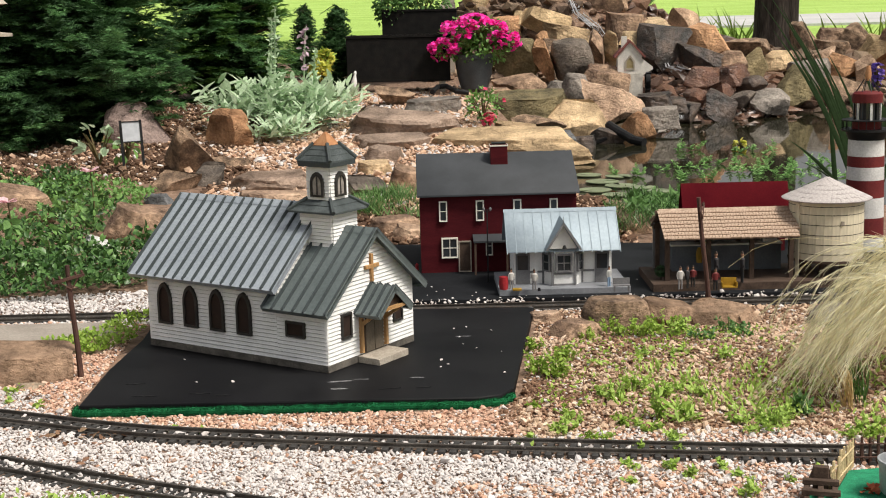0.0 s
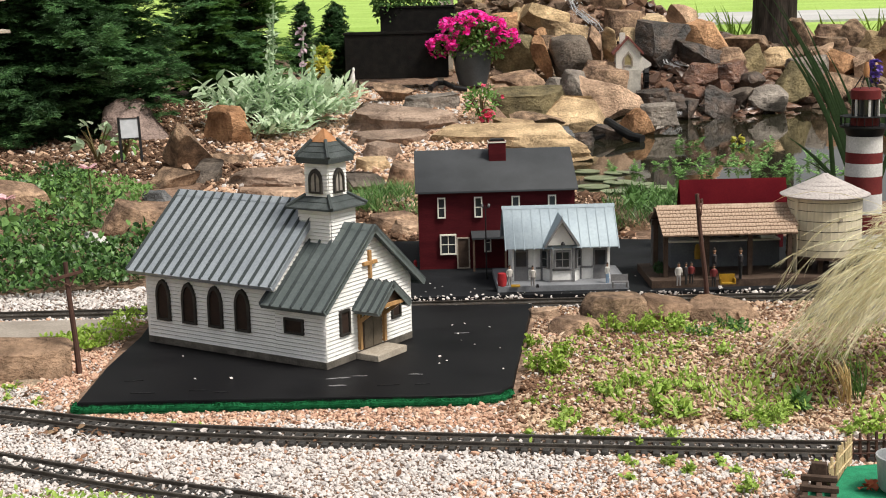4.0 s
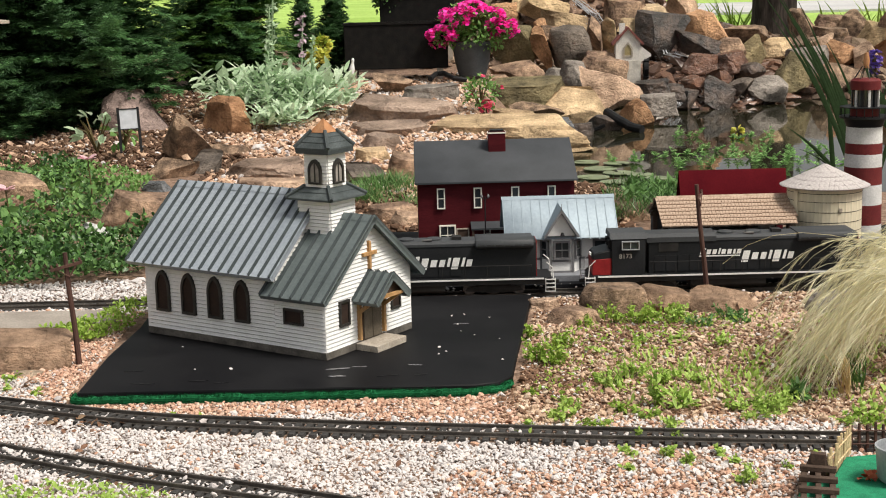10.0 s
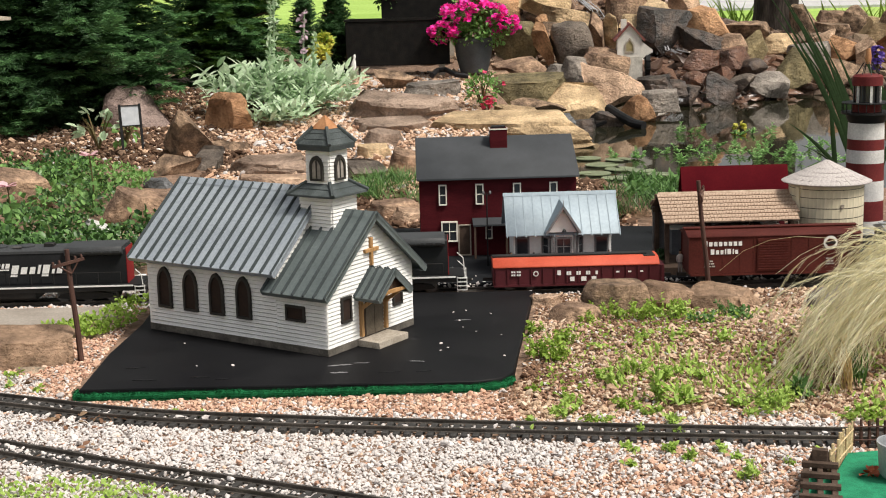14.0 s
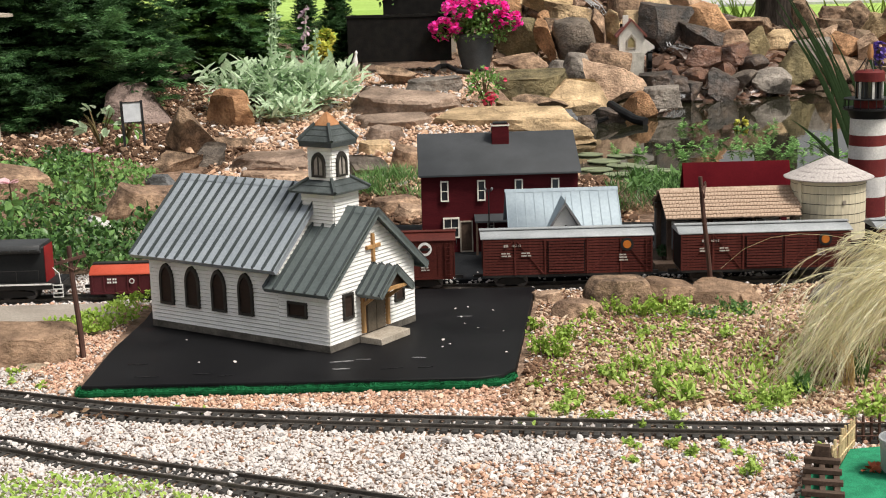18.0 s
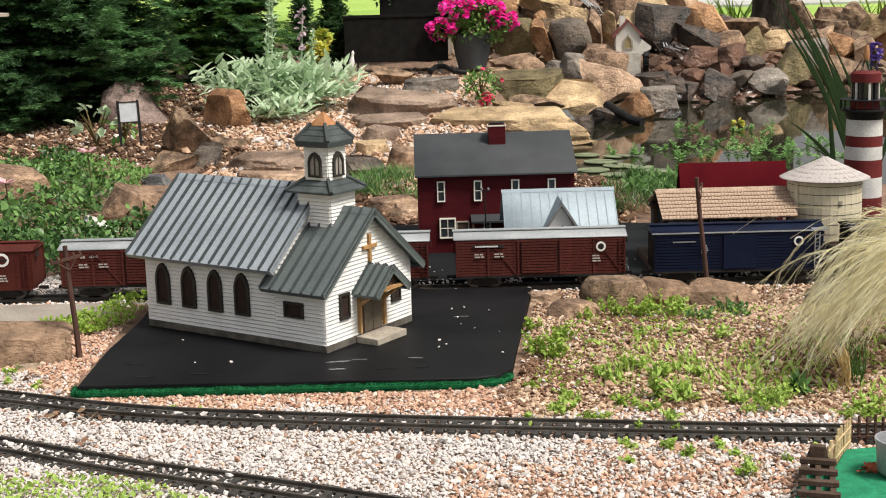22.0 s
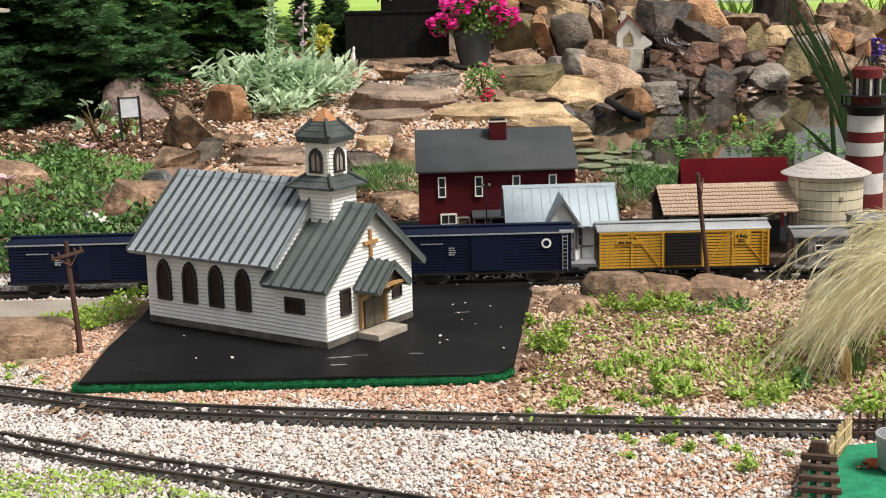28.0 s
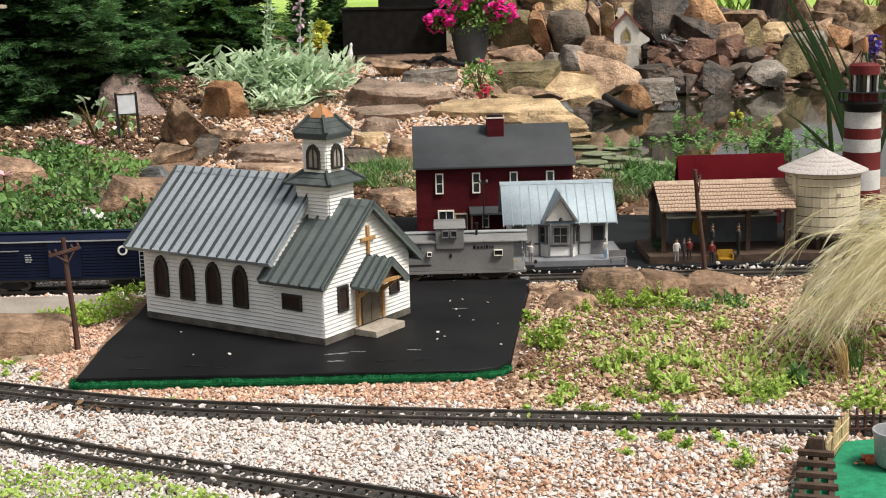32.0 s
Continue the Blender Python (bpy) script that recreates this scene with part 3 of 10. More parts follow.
# ---- buildings ----
def clapboards(g, m, z0, z1, left, right, row=0.0084, proud=0.0036):
    """Lapped boards in the plane y = 0 of m, facing -y; left(z), right(z) give the wall's edges. Gives one form per board."""
    n = max(1, round((z1 - z0) / row))
    out = []
    for i in range(n):
        g = Geo()
        out.append(g)
        a, b = z0 + (z1 - z0) * i / n, z0 + (z1 - z0) * (i + 0.84) / n
        v = [(left(a), -proud, a), (right(a), -proud, a), (right(b), -proud * 0.5, b), (left(b), -proud * 0.5, b), (left(a), 0.002, a), (right(a), 0.002, a), (right(b), 0.002, b), (left(b), 0.002, b)]
        g.add(v, [(0, 1, 2, 3), (4, 7, 6, 5), (0, 4, 5, 1), (1, 5, 6, 2), (2, 6, 7, 3), (3, 7, 4, 0)], m)
    return out


def sided(name, parent, boards, material, m, z0, z1, left, right):
    """A wall: a thin core with its boards as pieces."""
    pts = [(left(z0) + 0.002, z0), (right(z0) - 0.002, z0), (right(z1) - 0.002, z1 - 0.001), (left(z1) + 0.002, z1 - 0.001)]
    wall = part(name, Geo().prism(pts, "y", 0.0015, 0.0045, m), material, parent)
    for b in boards:
        part("siding_board", b, material, wall, sharp=0)
    return wall


def arch(hw, z0, spring, top, k=6):
    """A pointed arch outline."""
    pts = [(-hw, z0), (hw, z0), (hw, spring)]
    for i in range(1, k):
        s = i / k
        pts.append((hw * (1 - s ** 1.7), spring + (top - spring) * (1 - (1 - s) ** 1.5)))
    pts.append((0, top))
    return pts + [(-x, z) for x, z in pts[:1:-1][1:]]


def frame_ring(g, outer, inner, a, b, m):
    """A flat frame between two outlines with the same count of points, from y = a to y = b."""
    n = len(outer)
    v = [(x, y, z) for y in (a, b) for ring in (outer, inner) for x, z in ring]
    f = []
    for i in range(n):
        j = (i + 1) % n
        f += [(i, j, n + j, n + i), (2 * n + i, 3 * n + i, 3 * n + j, 2 * n + j), (i, 2 * n + i, 2 * n + j, j), (n + i, n + j, 3 * n + j, 3 * n + i)]
    return g.add(v, f, m)


def rect(w, h):
    return [(-w / 2, -h / 2), (w / 2, -h / 2), (w / 2, h / 2), (-w / 2, h / 2)]


def window(parent, m, w, h, frame_mat, t=0.004, cols=1, rows=2, pane=None, bar=0.002, name="window"):
    """A framed sash window centred on m, facing -y."""
    win = part(name, frame_ring(Geo(), rect(w, h), rect(w - 2 * t, h - 2 * t), -0.0075, 0.001, None), frame_mat, parent, at=m)
    part("pane", Geo().box(-w / 2 + t, w / 2 - t, -0.0045, 0.0005, -h / 2 + t, h / 2 - t), pane or M_GLASS, win)
    g = Geo()
    for i in range(1, cols):
        x = -w / 2 + t + (w - 2 * t) * i / cols
        g.box(x - bar / 2, x + bar / 2, -0.006, -0.0042, -h / 2 + t, h / 2 - t)
    for i in range(1, rows):
        z = -h / 2 + t + (h - 2 * t) * i / rows
        g.box(-w / 2 + t, w / 2 - t, -0.0062, -0.0044, z - bar / 2, z + bar / 2)
    if g.v:
        part("glazing_bar", g, frame_mat, win)
    return win


def seam_roof(parent, m, run, rise, y0, y1, material, pitch_gap, thick=0.005, name="roof_slope"):
    """One slope in m's space from the eave (x = 0, z = 0) up to (run, rise), along y, with standing seams as parts."""
    L = math.hypot(run, rise)
    a = math.atan2(rise, run)
    mm = m @ Matrix.Rotation(-a, 4, "Y")
    slope = part(name, Geo().box(0, L, y0, y1, -thick, 0), material, parent, at=mm)
    part("fascia", Geo().box(-0.004, 0.002, y0, y1, -0.010, 0.0012), material, slope)
    for s in (y0, y1 - 0.003):
        part("barge_board", Geo().box(0, L, s, s + 0.003, -0.011, 0.002), material, slope)
    n = round((y1 - y0) / pitch_gap)
    rib = mesh_of("seam", Geo().prism([(-0.0019, 0), (0.0019, 0), (0.0014, 0.0062), (-0.0014, 0.0062)], "x", -0.003, L), M_SEAM)
    for i in range(n + 1):
        part("seam", rib, None, slope, at=pose(0, y0 + 0.003 + (y1 - y0 - 0.006) * i / n, 0))
    return slope


M_DOORWOOD = mat("brown_grey_door_wood", rgb(0.1, 0.082, 0.06), rgb(0.15, 0.125, 0.095), 0.75, 30, 260, 0.2, spread=0.2)


M_FOUND = mat("dark_foundation_timber", rgb(0.07, 0.063, 0.055), rgb(0.15, 0.135, 0.115), 0.85, 30, 260, 0.25, spread=0.25)


def build_church():
    ch = thing("church", pose(-0.2433, 2.7272, 0.021, 0, 0, 56.37), "white clapboard model church with grey-green seamed metal roof and steeple", "model church")
    W, L, Y1 = 0.306, 0.507, 0.132
    part("foundation", Geo().box(-0.003, W + 0.003, -0.003, L + 0.003, -0.001, 0.0155), M_FOUND, ch, "dark weathered timber foundation", 0.001)
    E0, E1, R0, R1 = 0.1475, 0.187, 0.271, 0.318
    side = Matrix.Rotation(radians(-90), 4, "Z")
    back = Matrix.Translation((W, 0, 0)) @ Matrix.Rotation(radians(90), 4, "Z")
    for m, s in ((side, -1), (back, 1)):
        lim = (lambda z: -L, lambda z: -Y1) if s < 0 else (lambda z: Y1, lambda z: L)
        sided("side_wall", ch, clapboards(None, m, 0.0155, E1, *lim), M_WHITE, m, 0.0155, E1, *lim)
        lim = (lambda z: -Y1, lambda z: 0) if s < 0 else (lambda z: 0, lambda z: Y1)
        sided("porch_side_wall", ch, clapboards(None, m, 0.0155, E0, *lim), M_WHITE, m, 0.0155, E0, *lim)
    k = (W / 2) / (R0 - E0)
    lim = (lambda z: max(0, (z - E0) * k), lambda z: W - max(0, (z - E0) * k))
    sided("front_wall", ch, clapboards(None, Matrix(), 0.0155, R0, *lim), M_WHITE, Matrix(), 0.0155, E0, *lim)
    k1 = (W / 2) / (R1 - E1)
    lim1 = (lambda z: max(0, (z - E1) * k1), lambda z: W - max(0, (z - E1) * k1))
    m = Matrix.Translation((0, Y1, 0))
    sided("gable_wall", ch, clapboards(None, m, E0, R1, *lim1), M_WHITE, m, E0, E1, *lim1)
    m = Matrix.Translation((W, L, 0)) @ Matrix.Rotation(math.pi, 4, "Z")
    sided("gable_wall", ch, clapboards(None, m, 0.0155, R1, *lim1), M_WHITE, m, 0.0155, E1, *lim1)
    for x, y in ((0.0, 0.0), (W, 0.0), (0, L), (W, L)):
        sx, sy = (-0.0022 if x == 0 else -0.004), (-0.0022 if y == 0 else -0.004)
        part("corner_board", Geo().box(x + sx, x + sx + 0.0062, y + sy, y + sy + 0.0062, 0.0125, (E0 if y == 0 else E1) - 0.006), M_WHITE, ch)
    # roofs
    cx = W / 2
    for m in (Matrix.Translation((-0.028, 0, 0.1693)), Matrix.Translation((W + 0.028, 0, 0.1693)) @ Matrix.Diagonal((-1, 1, 1, 1))):
        seam_roof(ch, m, cx + 0.028, 0.1545, 0.116, 0.541, M_ROOF, 0.0282)
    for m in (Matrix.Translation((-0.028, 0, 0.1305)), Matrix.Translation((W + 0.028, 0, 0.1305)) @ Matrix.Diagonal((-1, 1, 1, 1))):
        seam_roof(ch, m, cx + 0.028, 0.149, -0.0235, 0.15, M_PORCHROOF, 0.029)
    part("ridge_cap", Geo().prism([(cx - 0.012, 0.315), (cx, 0.328), (cx + 0.012, 0.315), (cx, 0.322)], "y", 0.122, 0.541), M_ROOF, ch)
    part("ridge_cap", Geo().prism([(cx - 0.012, 0.2705), (cx, 0.2835), (cx + 0.012, 0.2705), (cx, 0.2775)], "y", -0.0235, 0.15), M_PORCHROOF, ch)
    # side windows
    for wall, flip in ((side, -1), (back, 1)):
        for i in range(4):
            y = 0.221 + i * 0.0778
            m = wall @ Matrix.Translation((y * flip, 0, 0))
            o, n = arch(0.0205, 0.056, 0.113, 0.150), arch(0.0150, 0.062, 0.111, 0.141)
            win = part("arched_window", frame_ring(Geo(), o, n, -0.009, 0.001, None), M_FRAME, ch, at=m)
            g = Geo()
            g.prism(n, "y", -0.0055, 0.001)
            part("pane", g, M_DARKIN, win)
        m = wall @ Matrix.Translation((0.0797 * flip, 0, 0.084))
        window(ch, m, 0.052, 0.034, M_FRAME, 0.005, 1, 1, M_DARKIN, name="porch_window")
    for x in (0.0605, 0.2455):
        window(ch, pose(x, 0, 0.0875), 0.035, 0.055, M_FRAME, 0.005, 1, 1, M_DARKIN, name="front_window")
    # door, canopy and steps
    g = Geo()
    g.prism(arch(0.034, 0.0125, 0.072, 0.098), "y", -0.006, 0.001)
    door = part("door", g, M_DARKWOOD, ch, "dark arched wooden double door")
    part("door_leaf", Geo().box(-0.031, -0.001, -0.0075, -0.0055, 0.014, 0.078), M_DOORWOOD, door, at=pose(0, 0, 0))
    part("door_leaf", Geo().box(0.001, 0.031, -0.0075, -0.0055, 0.014, 0.078), M_DOORWOOD, door)
    door.matrix_basis = pose(cx + 0.002, 0, 0.003)
    can = Matrix.Translation((cx + 0.001, 0, 0.006))
    for s in (-1, 1):
        m = can @ Matrix.Diagonal((s, 1, 1, 1)) @ Matrix.Translation((-0.0605, 0, 0.103))
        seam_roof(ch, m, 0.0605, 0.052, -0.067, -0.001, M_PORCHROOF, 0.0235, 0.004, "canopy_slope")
        part("canopy_post", Geo().box(-0.004, 0.004, -0.010, -0.002, 0.0125, 0.108), M_WOOD, ch, at=can @ pose(s * 0.044, 0, 0))
        part("canopy_brace", Geo().prism([(-0.003, 0.066), (-0.062, 0.108), (-0.062, 0.115), (-0.003, 0.076)], "x", -0.0035, 0.0035), M_WOOD, ch, at=can @ pose(s * 0.044, 0, 0))
    part("canopy_beam", Geo().box(-0.048, 0.048, -0.064, -0.057, 0.106, 0.113), M_WOOD, ch, at=can)
    part("canopy_gable", Geo().prism([(-0.047, 0.112), (0.047, 0.112), (0, 0.151)], "y", -0.055, -0.051), M_DARKWOOD, ch, at=can)
    part("step", Geo().box(0.098, 0.204, -0.0605, -0.0035, -0.001, 0.0135), M_GREYWOOD, ch, "weathered wooden step", 0.001)
    # cross
    cr = part("cross", Geo().box(-0.004, 0.004, -0.009, -0.002, 0.166, 0.2265), M_WOOD, ch, "plain wooden cross", 0.0006, at=pose(cx, 0, 0))
    part("cross_arm", Geo().box(-0.024, 0.024, -0.0095, -0.0025, 0.1955, 0.2035), M_WOOD, cr, bevel=0.0006)
    # steeple
    tx, ty = cx, 0.105
    for rz in range(4):
        m = Matrix.Translation((tx, ty, 0)) @ Matrix.Rotation(radians(90 * rz), 4, "Z")
        lim = (lambda z: -0.0425, lambda z: 0.0425)
        mt = m @ Matrix.Translation((0, -0.0425, 0))
        sided("tower_wall", ch, clapboards(None, mt, 0.21, 0.319, *lim, 0.0078), M_WHITE, mt, 0.21, 0.319, *lim)
        lim = (lambda z: -0.0305, lambda z: 0.0305)
        mt = m @ Matrix.Translation((0, -0.0305, 0))
        bw = sided("belfry_wall", ch, clapboards(None, mt, 0.332, 0.418, *lim, 0.0075, 0.003), M_WHITE, mt, 0.332, 0.418, *lim)
        o, n = arch(0.0175, 0.346, 0.377, 0.400), arch(0.0125, 0.3505, 0.375, 0.3915)
        lw = part("belfry_window", frame_ring(Geo(), o, n, -0.008, 0.001, None), M_FRAME, bw, at=mt)
        part("pane", Geo().prism(n, "y", -0.005, 0.001), M_BELFRYPANE, lw)
        part("glazing_bar", Geo().box(-0.0012, 0.0012, -0.0068, -0.0052, 0.351, 0.39), M_FRAME, lw)
    def pyramid(g, z0, h0, z1, h1):
        v = [(tx + s * h, ty + t * h, z) for z, h in ((z0, h0), (z1, h1)) for s, t in ((-1, -1), (1, -1), (1, 1), (-1, 1))]
        return g.add(v, [(3, 2, 1, 0), (4, 5, 6, 7)] + [(i, (i + 1) % 4, 4 + (i + 1) % 4, 4 + i) for i in range(4)])
    def tiers(name, label, z0, h0, z1, h1, n):
        """Overlapping courses of shingles from the eave up, each with its own thick lower edge, under four hip caps."""
        top = None
        for i in range(n):
            a, b = i / n, (i + 1.25) / n
            z, h = z0 + (z1 - z0) * a, h0 + (h1 - h0) * a
            q = min(b, 1.0)
            g = pyramid(pyramid(Geo(), z, h, z + 0.0042, h), z + 0.0042, h, z0 + (z1 - z0) * q + 0.002, h0 + (h1 - h0) * q)
            ob = part(name if i == 0 else "shingle_course", g, M_SHINGLE, ch if i == 0 else top, label if i == 0 else "")
            top = top or ob
        for s, t in ((-1, -1), (1, -1), (1, 1), (-1, 1)):
            g = Geo().tube([(tx + s * (h0 + 0.001), ty + t * (h0 + 0.001), z0 + 0.005), (tx + s * h1, ty + t * h1, z1 + 0.005)], [0.0045, 0.004], 6)
            part("hip_cap", g, M_SHINGLE, top)
    tiers("skirt_roof", "dark shingled skirt roof", 0.3135, 0.0615, 0.338, 0.031, 2)
    part("spire_fascia", pyramid(Geo(), 0.4115, 0.0435, 0.4205, 0.0445), M_SEAM, ch)
    tiers("spire_roof", "dark shingled spire", 0.420, 0.0450, 0.455, 0.0185, 3)
    part("spire_cap", pyramid(Geo(), 0.4555, 0.0215, 0.483, 0.0015), M_COPPER, ch, "copper spire cap")


build_church()


def plain_wall(parent, m, w, h, material, gable=0.0, name="wall"):
    pts = [(-w / 2, 0), (w / 2, 0), (w / 2, h)] + ([(0, h + gable)] if gable else []) + [(-w / 2, h)]
    return part(name, Geo().prism(pts, "y", 0, 0.004, m), material, parent)


def four_walls(parent, w, d, h, material, gable=0.0):
    plain_wall(parent, pose(0, -d / 2, 0), w, h, material, 0, "front_wall")
    plain_wall(parent, pose(0, d / 2, 0, 0, 0, 180), w, h, material, 0, "back_wall")
    plain_wall(parent, pose(-w / 2, 0, 0, 0, 0, -90), d - 0.008, h, material, gable, "end_wall")
    plain_wall(parent, pose(w / 2, 0, 0, 0, 0, 90), d - 0.008, h, material, gable, "end_wall")


def gable_roof(parent, w, d, z, rise, ov, side, material, thick=0.004, name="roof_slope"):
    """Two slopes with the ridge along x over a body w by d whose eaves are at z."""
    out = []
    k = rise / (d / 2)
    for s in (-1, 1):
        g = Geo()
        pts = [(s * (d / 2 + ov), z - ov * k), (0, z + rise), (0, z + rise + thick), (s * (d / 2 + ov), z - ov * k + thick)]
        g.prism(pts, "x", -w / 2 - side, w / 2 + side)
        out.append(part(name, g, material, parent, bevel=0.0006))
    return out


def build_red_house():
    h = thing("red_house", pose(0.157, 4.02, 0.006, 0, 0, 1.2), "dark red two-storey model house with charcoal roof", "model house")
    w, d, e = 0.447, 0.36, 0.231
    four_walls(h, w, d, e, M_RED, 0.087)
    gable_roof(h, w, d, e, 0.087, 0.02, 0.008, M_SLATE, 0.006)
    part("trim_board", Geo().box(-w / 2, w / 2, -d / 2 - 0.003, -d / 2 - 0.0012, e - 0.012, e - 0.001), M_RED, h)
    for x in (-0.158, -0.053, 0.054, 0.158):
        window(h, pose(x, -d / 2, 0.178), 0.023, 0.059, M_TRIM, 0.0035, 1, 2, name="upper_window")
    window(h, pose(-0.141, -d / 2, 0.072), 0.047, 0.059, M_TRIM, 0.004, 2, 2, name="lower_window")
    window(h, pose(-0.028, -d / 2, 0.075), 0.02, 0.055, M_TRIM, 0.0035, 1, 2, name="lower_window")
    window(h, pose(0.14, -d / 2, 0.072), 0.047, 0.059, M_TRIM, 0.004, 2, 2, name="lower_window")
    door = part("door", frame_ring(Geo(), rect(0.037, 0.09), rect(0.03, 0.083), -0.006, 0.001, None), M_GREYWOOD, h, at=pose(-0.098, -d / 2, 0.046))
    part("door_leaf", Geo().box(-0.015, 0.015, -0.003, 0.0005, -0.0415, 0.0415), M_DARKWOOD, door)
    part("awning", Geo().prism([(-d / 2 - 0.055, 0.093), (-d / 2, 0.104), (-d / 2, 0.109), (-d / 2 - 0.055, 0.098)], "x", -0.075, 0.12), M_SLATE, h, "flat dark porch awning")
    for x in (-0.07, 0.02, 0.115):
        part("awning_post", Geo().box(x - 0.003, x + 0.003, -d / 2 - 0.053, -d / 2 - 0.047, 0, 0.094), M_DARKWOOD, h)
    ch = part("chimney", Geo().box(-0.025, 0.025, -0.022, 0.022, 0.25, 0.352), M_RED, h, "red chimney with a pale rim", 0.001, at=pose(0.012, -0.04, 0))
    part("chimney_rim", Geo().box(-0.0265, 0.0265, -0.0235, 0.0235, 0.347, 0.351), M_TRIM, ch)
    part("flue", Geo().box(-0.02, 0.02, -0.017, 0.017, 0.3521, 0.357), M_BLACK, ch)


build_red_house()


def build_depot():
    s = thing("depot", pose(0.318, 3.64, 0.006, 0, 0, 1.0), "white and grey model railway depot with pale tin roof", "model station")
    part("platform", Geo().box(-0.175, 0.172, -0.135, 0.11, -0.001, 0.016), M_DECK, s, "grey boarded platform", 0.001)
    w, d, e = 0.262, 0.17, 0.118
    g = Geo().box(-w / 2, w / 2, -d / 2 + 0.022, d / 2, 0.016, e)
    body = part("wall", g, M_WHITE, s, "white plank wall")
    for x in (-w / 2, -0.075, -0.035, 0.085, w / 2 - 0.007):
        part("corner_post", Geo().box(x, x + 0.007, -d / 2 + 0.018, -d / 2 + 0.0215, 0.016, e), M_WHITE, s)
    for x in (-0.107, 0.105):
        dr = part("door", Geo().box(x - 0.019, x + 0.019, -d / 2 + 0.0165, -d / 2 + 0.0205, 0.016, 0.1), M_GREYTRIM, s, "grey panelled door")
        part("door_panel", Geo().box(x - 0.014, x + 0.014, -d / 2 + 0.0145, -d / 2 + 0.016, 0.055, 0.094), M_GLASS, dr)
    part("wainscot_rail", Geo().box(-w / 2, w / 2, -d / 2 + 0.0185, -d / 2 + 0.0214, 0.046, 0.051), M_GREYTRIM, s)
    # bay
    bay = [(-0.052, -d / 2 + 0.022), (-0.03, -d / 2 - 0.012), (0.03, -d / 2 - 0.012), (0.052, -d / 2 + 0.022)]
    b = part("bay", Geo().prism(bay, "z", 0.016, e), M_WHITE, s, "white bay with grey framing")
    window(b, pose(0, -d / 2 - 0.012, 0.077), 0.044, 0.05, M_GREYTRIM, 0.005, 2, 2, name="bay_window")
    for sgn in (-1, 1):
        window(b, pose(sgn * 0.041, -d / 2 + 0.005, 0.077, 0, 0, sgn * 57), 0.03, 0.05, M_GREYTRIM, 0.004, 1, 2, name="bay_window")
        for x, y in ((0.03, -d / 2 - 0.0125), (0.052, -d / 2 + 0.0215)):
            part("bay_post", Geo().box(sgn * x - 0.003, sgn * x + 0.003, y - 0.003, y + 0.003, 0.016, e), M_GREYTRIM, b)
    part("bay_rail", Geo().box(-0.03, 0.03, -d / 2 - 0.0155, -d / 2 - 0.012, 0.046, 0.0515), M_GREYTRIM, b)
    part("bay_rail", Geo().box(-0.03, 0.03, -d / 2 - 0.0155, -d / 2 - 0.012, 0.016, 0.021), M_GREYTRIM, b)
    # roof with ribs
    for k, slope in enumerate(gable_roof(s, 0.292, 0.17, e + 0.006, 0.08, 0.018, 0.006, M_TIN, 0.003)):
        a = math.atan2(0.08, 0.085) * (1 if k == 0 else -1)
        rib = mesh_of("roof_rib", Geo().box(-0.001, 0.001, -0.006, 0.14, 0.002, 0.0025) if k == 0 else Geo().box(-0.001, 0.001, -0.14, 0.006, 0.002, 0.0025), M_TIN)
        for i in range(13):
            y0 = (-0.103, 0.103)[k]
            part("roof_rib", rib, None, slope, at=Matrix.Translation((-0.15 + i * 0.025, y0, e + 0.006 - 0.018 * 0.94 + 0.001)) @ Matrix.Rotation(a, 4, "X"))
    part("ridge_cap", Geo().prism([(-0.008, e + 0.083), (0, e + 0.0915), (0.008, e + 0.083)], "x", -0.153, 0.153), M_TIN, s)
    # cross gable over the bay
    part("dormer_wall", Geo().prism([(-0.037, e - 0.001), (0.037, e - 0.001), (0, e + 0.060)], "y", -d / 2 - 0.022, -d / 2 - 0.017), M_WHITE, s, "white gable face", at=pose(-0.002, 0, 0))
    for sgn in (-1, 1):
        pts = [(sgn * 0.0445, e - 0.002), (0, e + 0.068), (0, e + 0.074), (sgn * 0.0475, e + 0.001)]
        part("dormer_roof", Geo().prism(pts, "y", -d / 2 - 0.034, -0.02), M_TIN, s, at=pose(-0.002, 0, 0))
        pts = [(sgn * 0.0425, e - 0.004), (0, e + 0.062), (0, e + 0.0715), (sgn * 0.0475, e - 0.002)]
        part("barge_board", Geo().prism(pts, "y", -d / 2 - 0.038, -d / 2 - 0.0342), M_GREYTRIM, s, at=pose(-0.002, 0, 0))
    part("finial", Geo().rod((-0.002, -d / 2 - 0.036, e + 0.07), (-0.002, -d / 2 - 0.036, e + 0.086), 0.0012, 0.0006, 6), M_GREYTRIM, s)
    part("lamp", Geo().turned([(0.006, 0), (0.0035, 0.006), (0.002, 0.008)], 10), M_BLACK, s, at=pose(0, -d / 2 - 0.03, e + 0.001))


build_depot()


M_COUNTER = mat("blue_grey_counter", rgb(0.09, 0.1, 0.115), rgb(0.13, 0.145, 0.16), 0.7, 20, 200, 0.1)


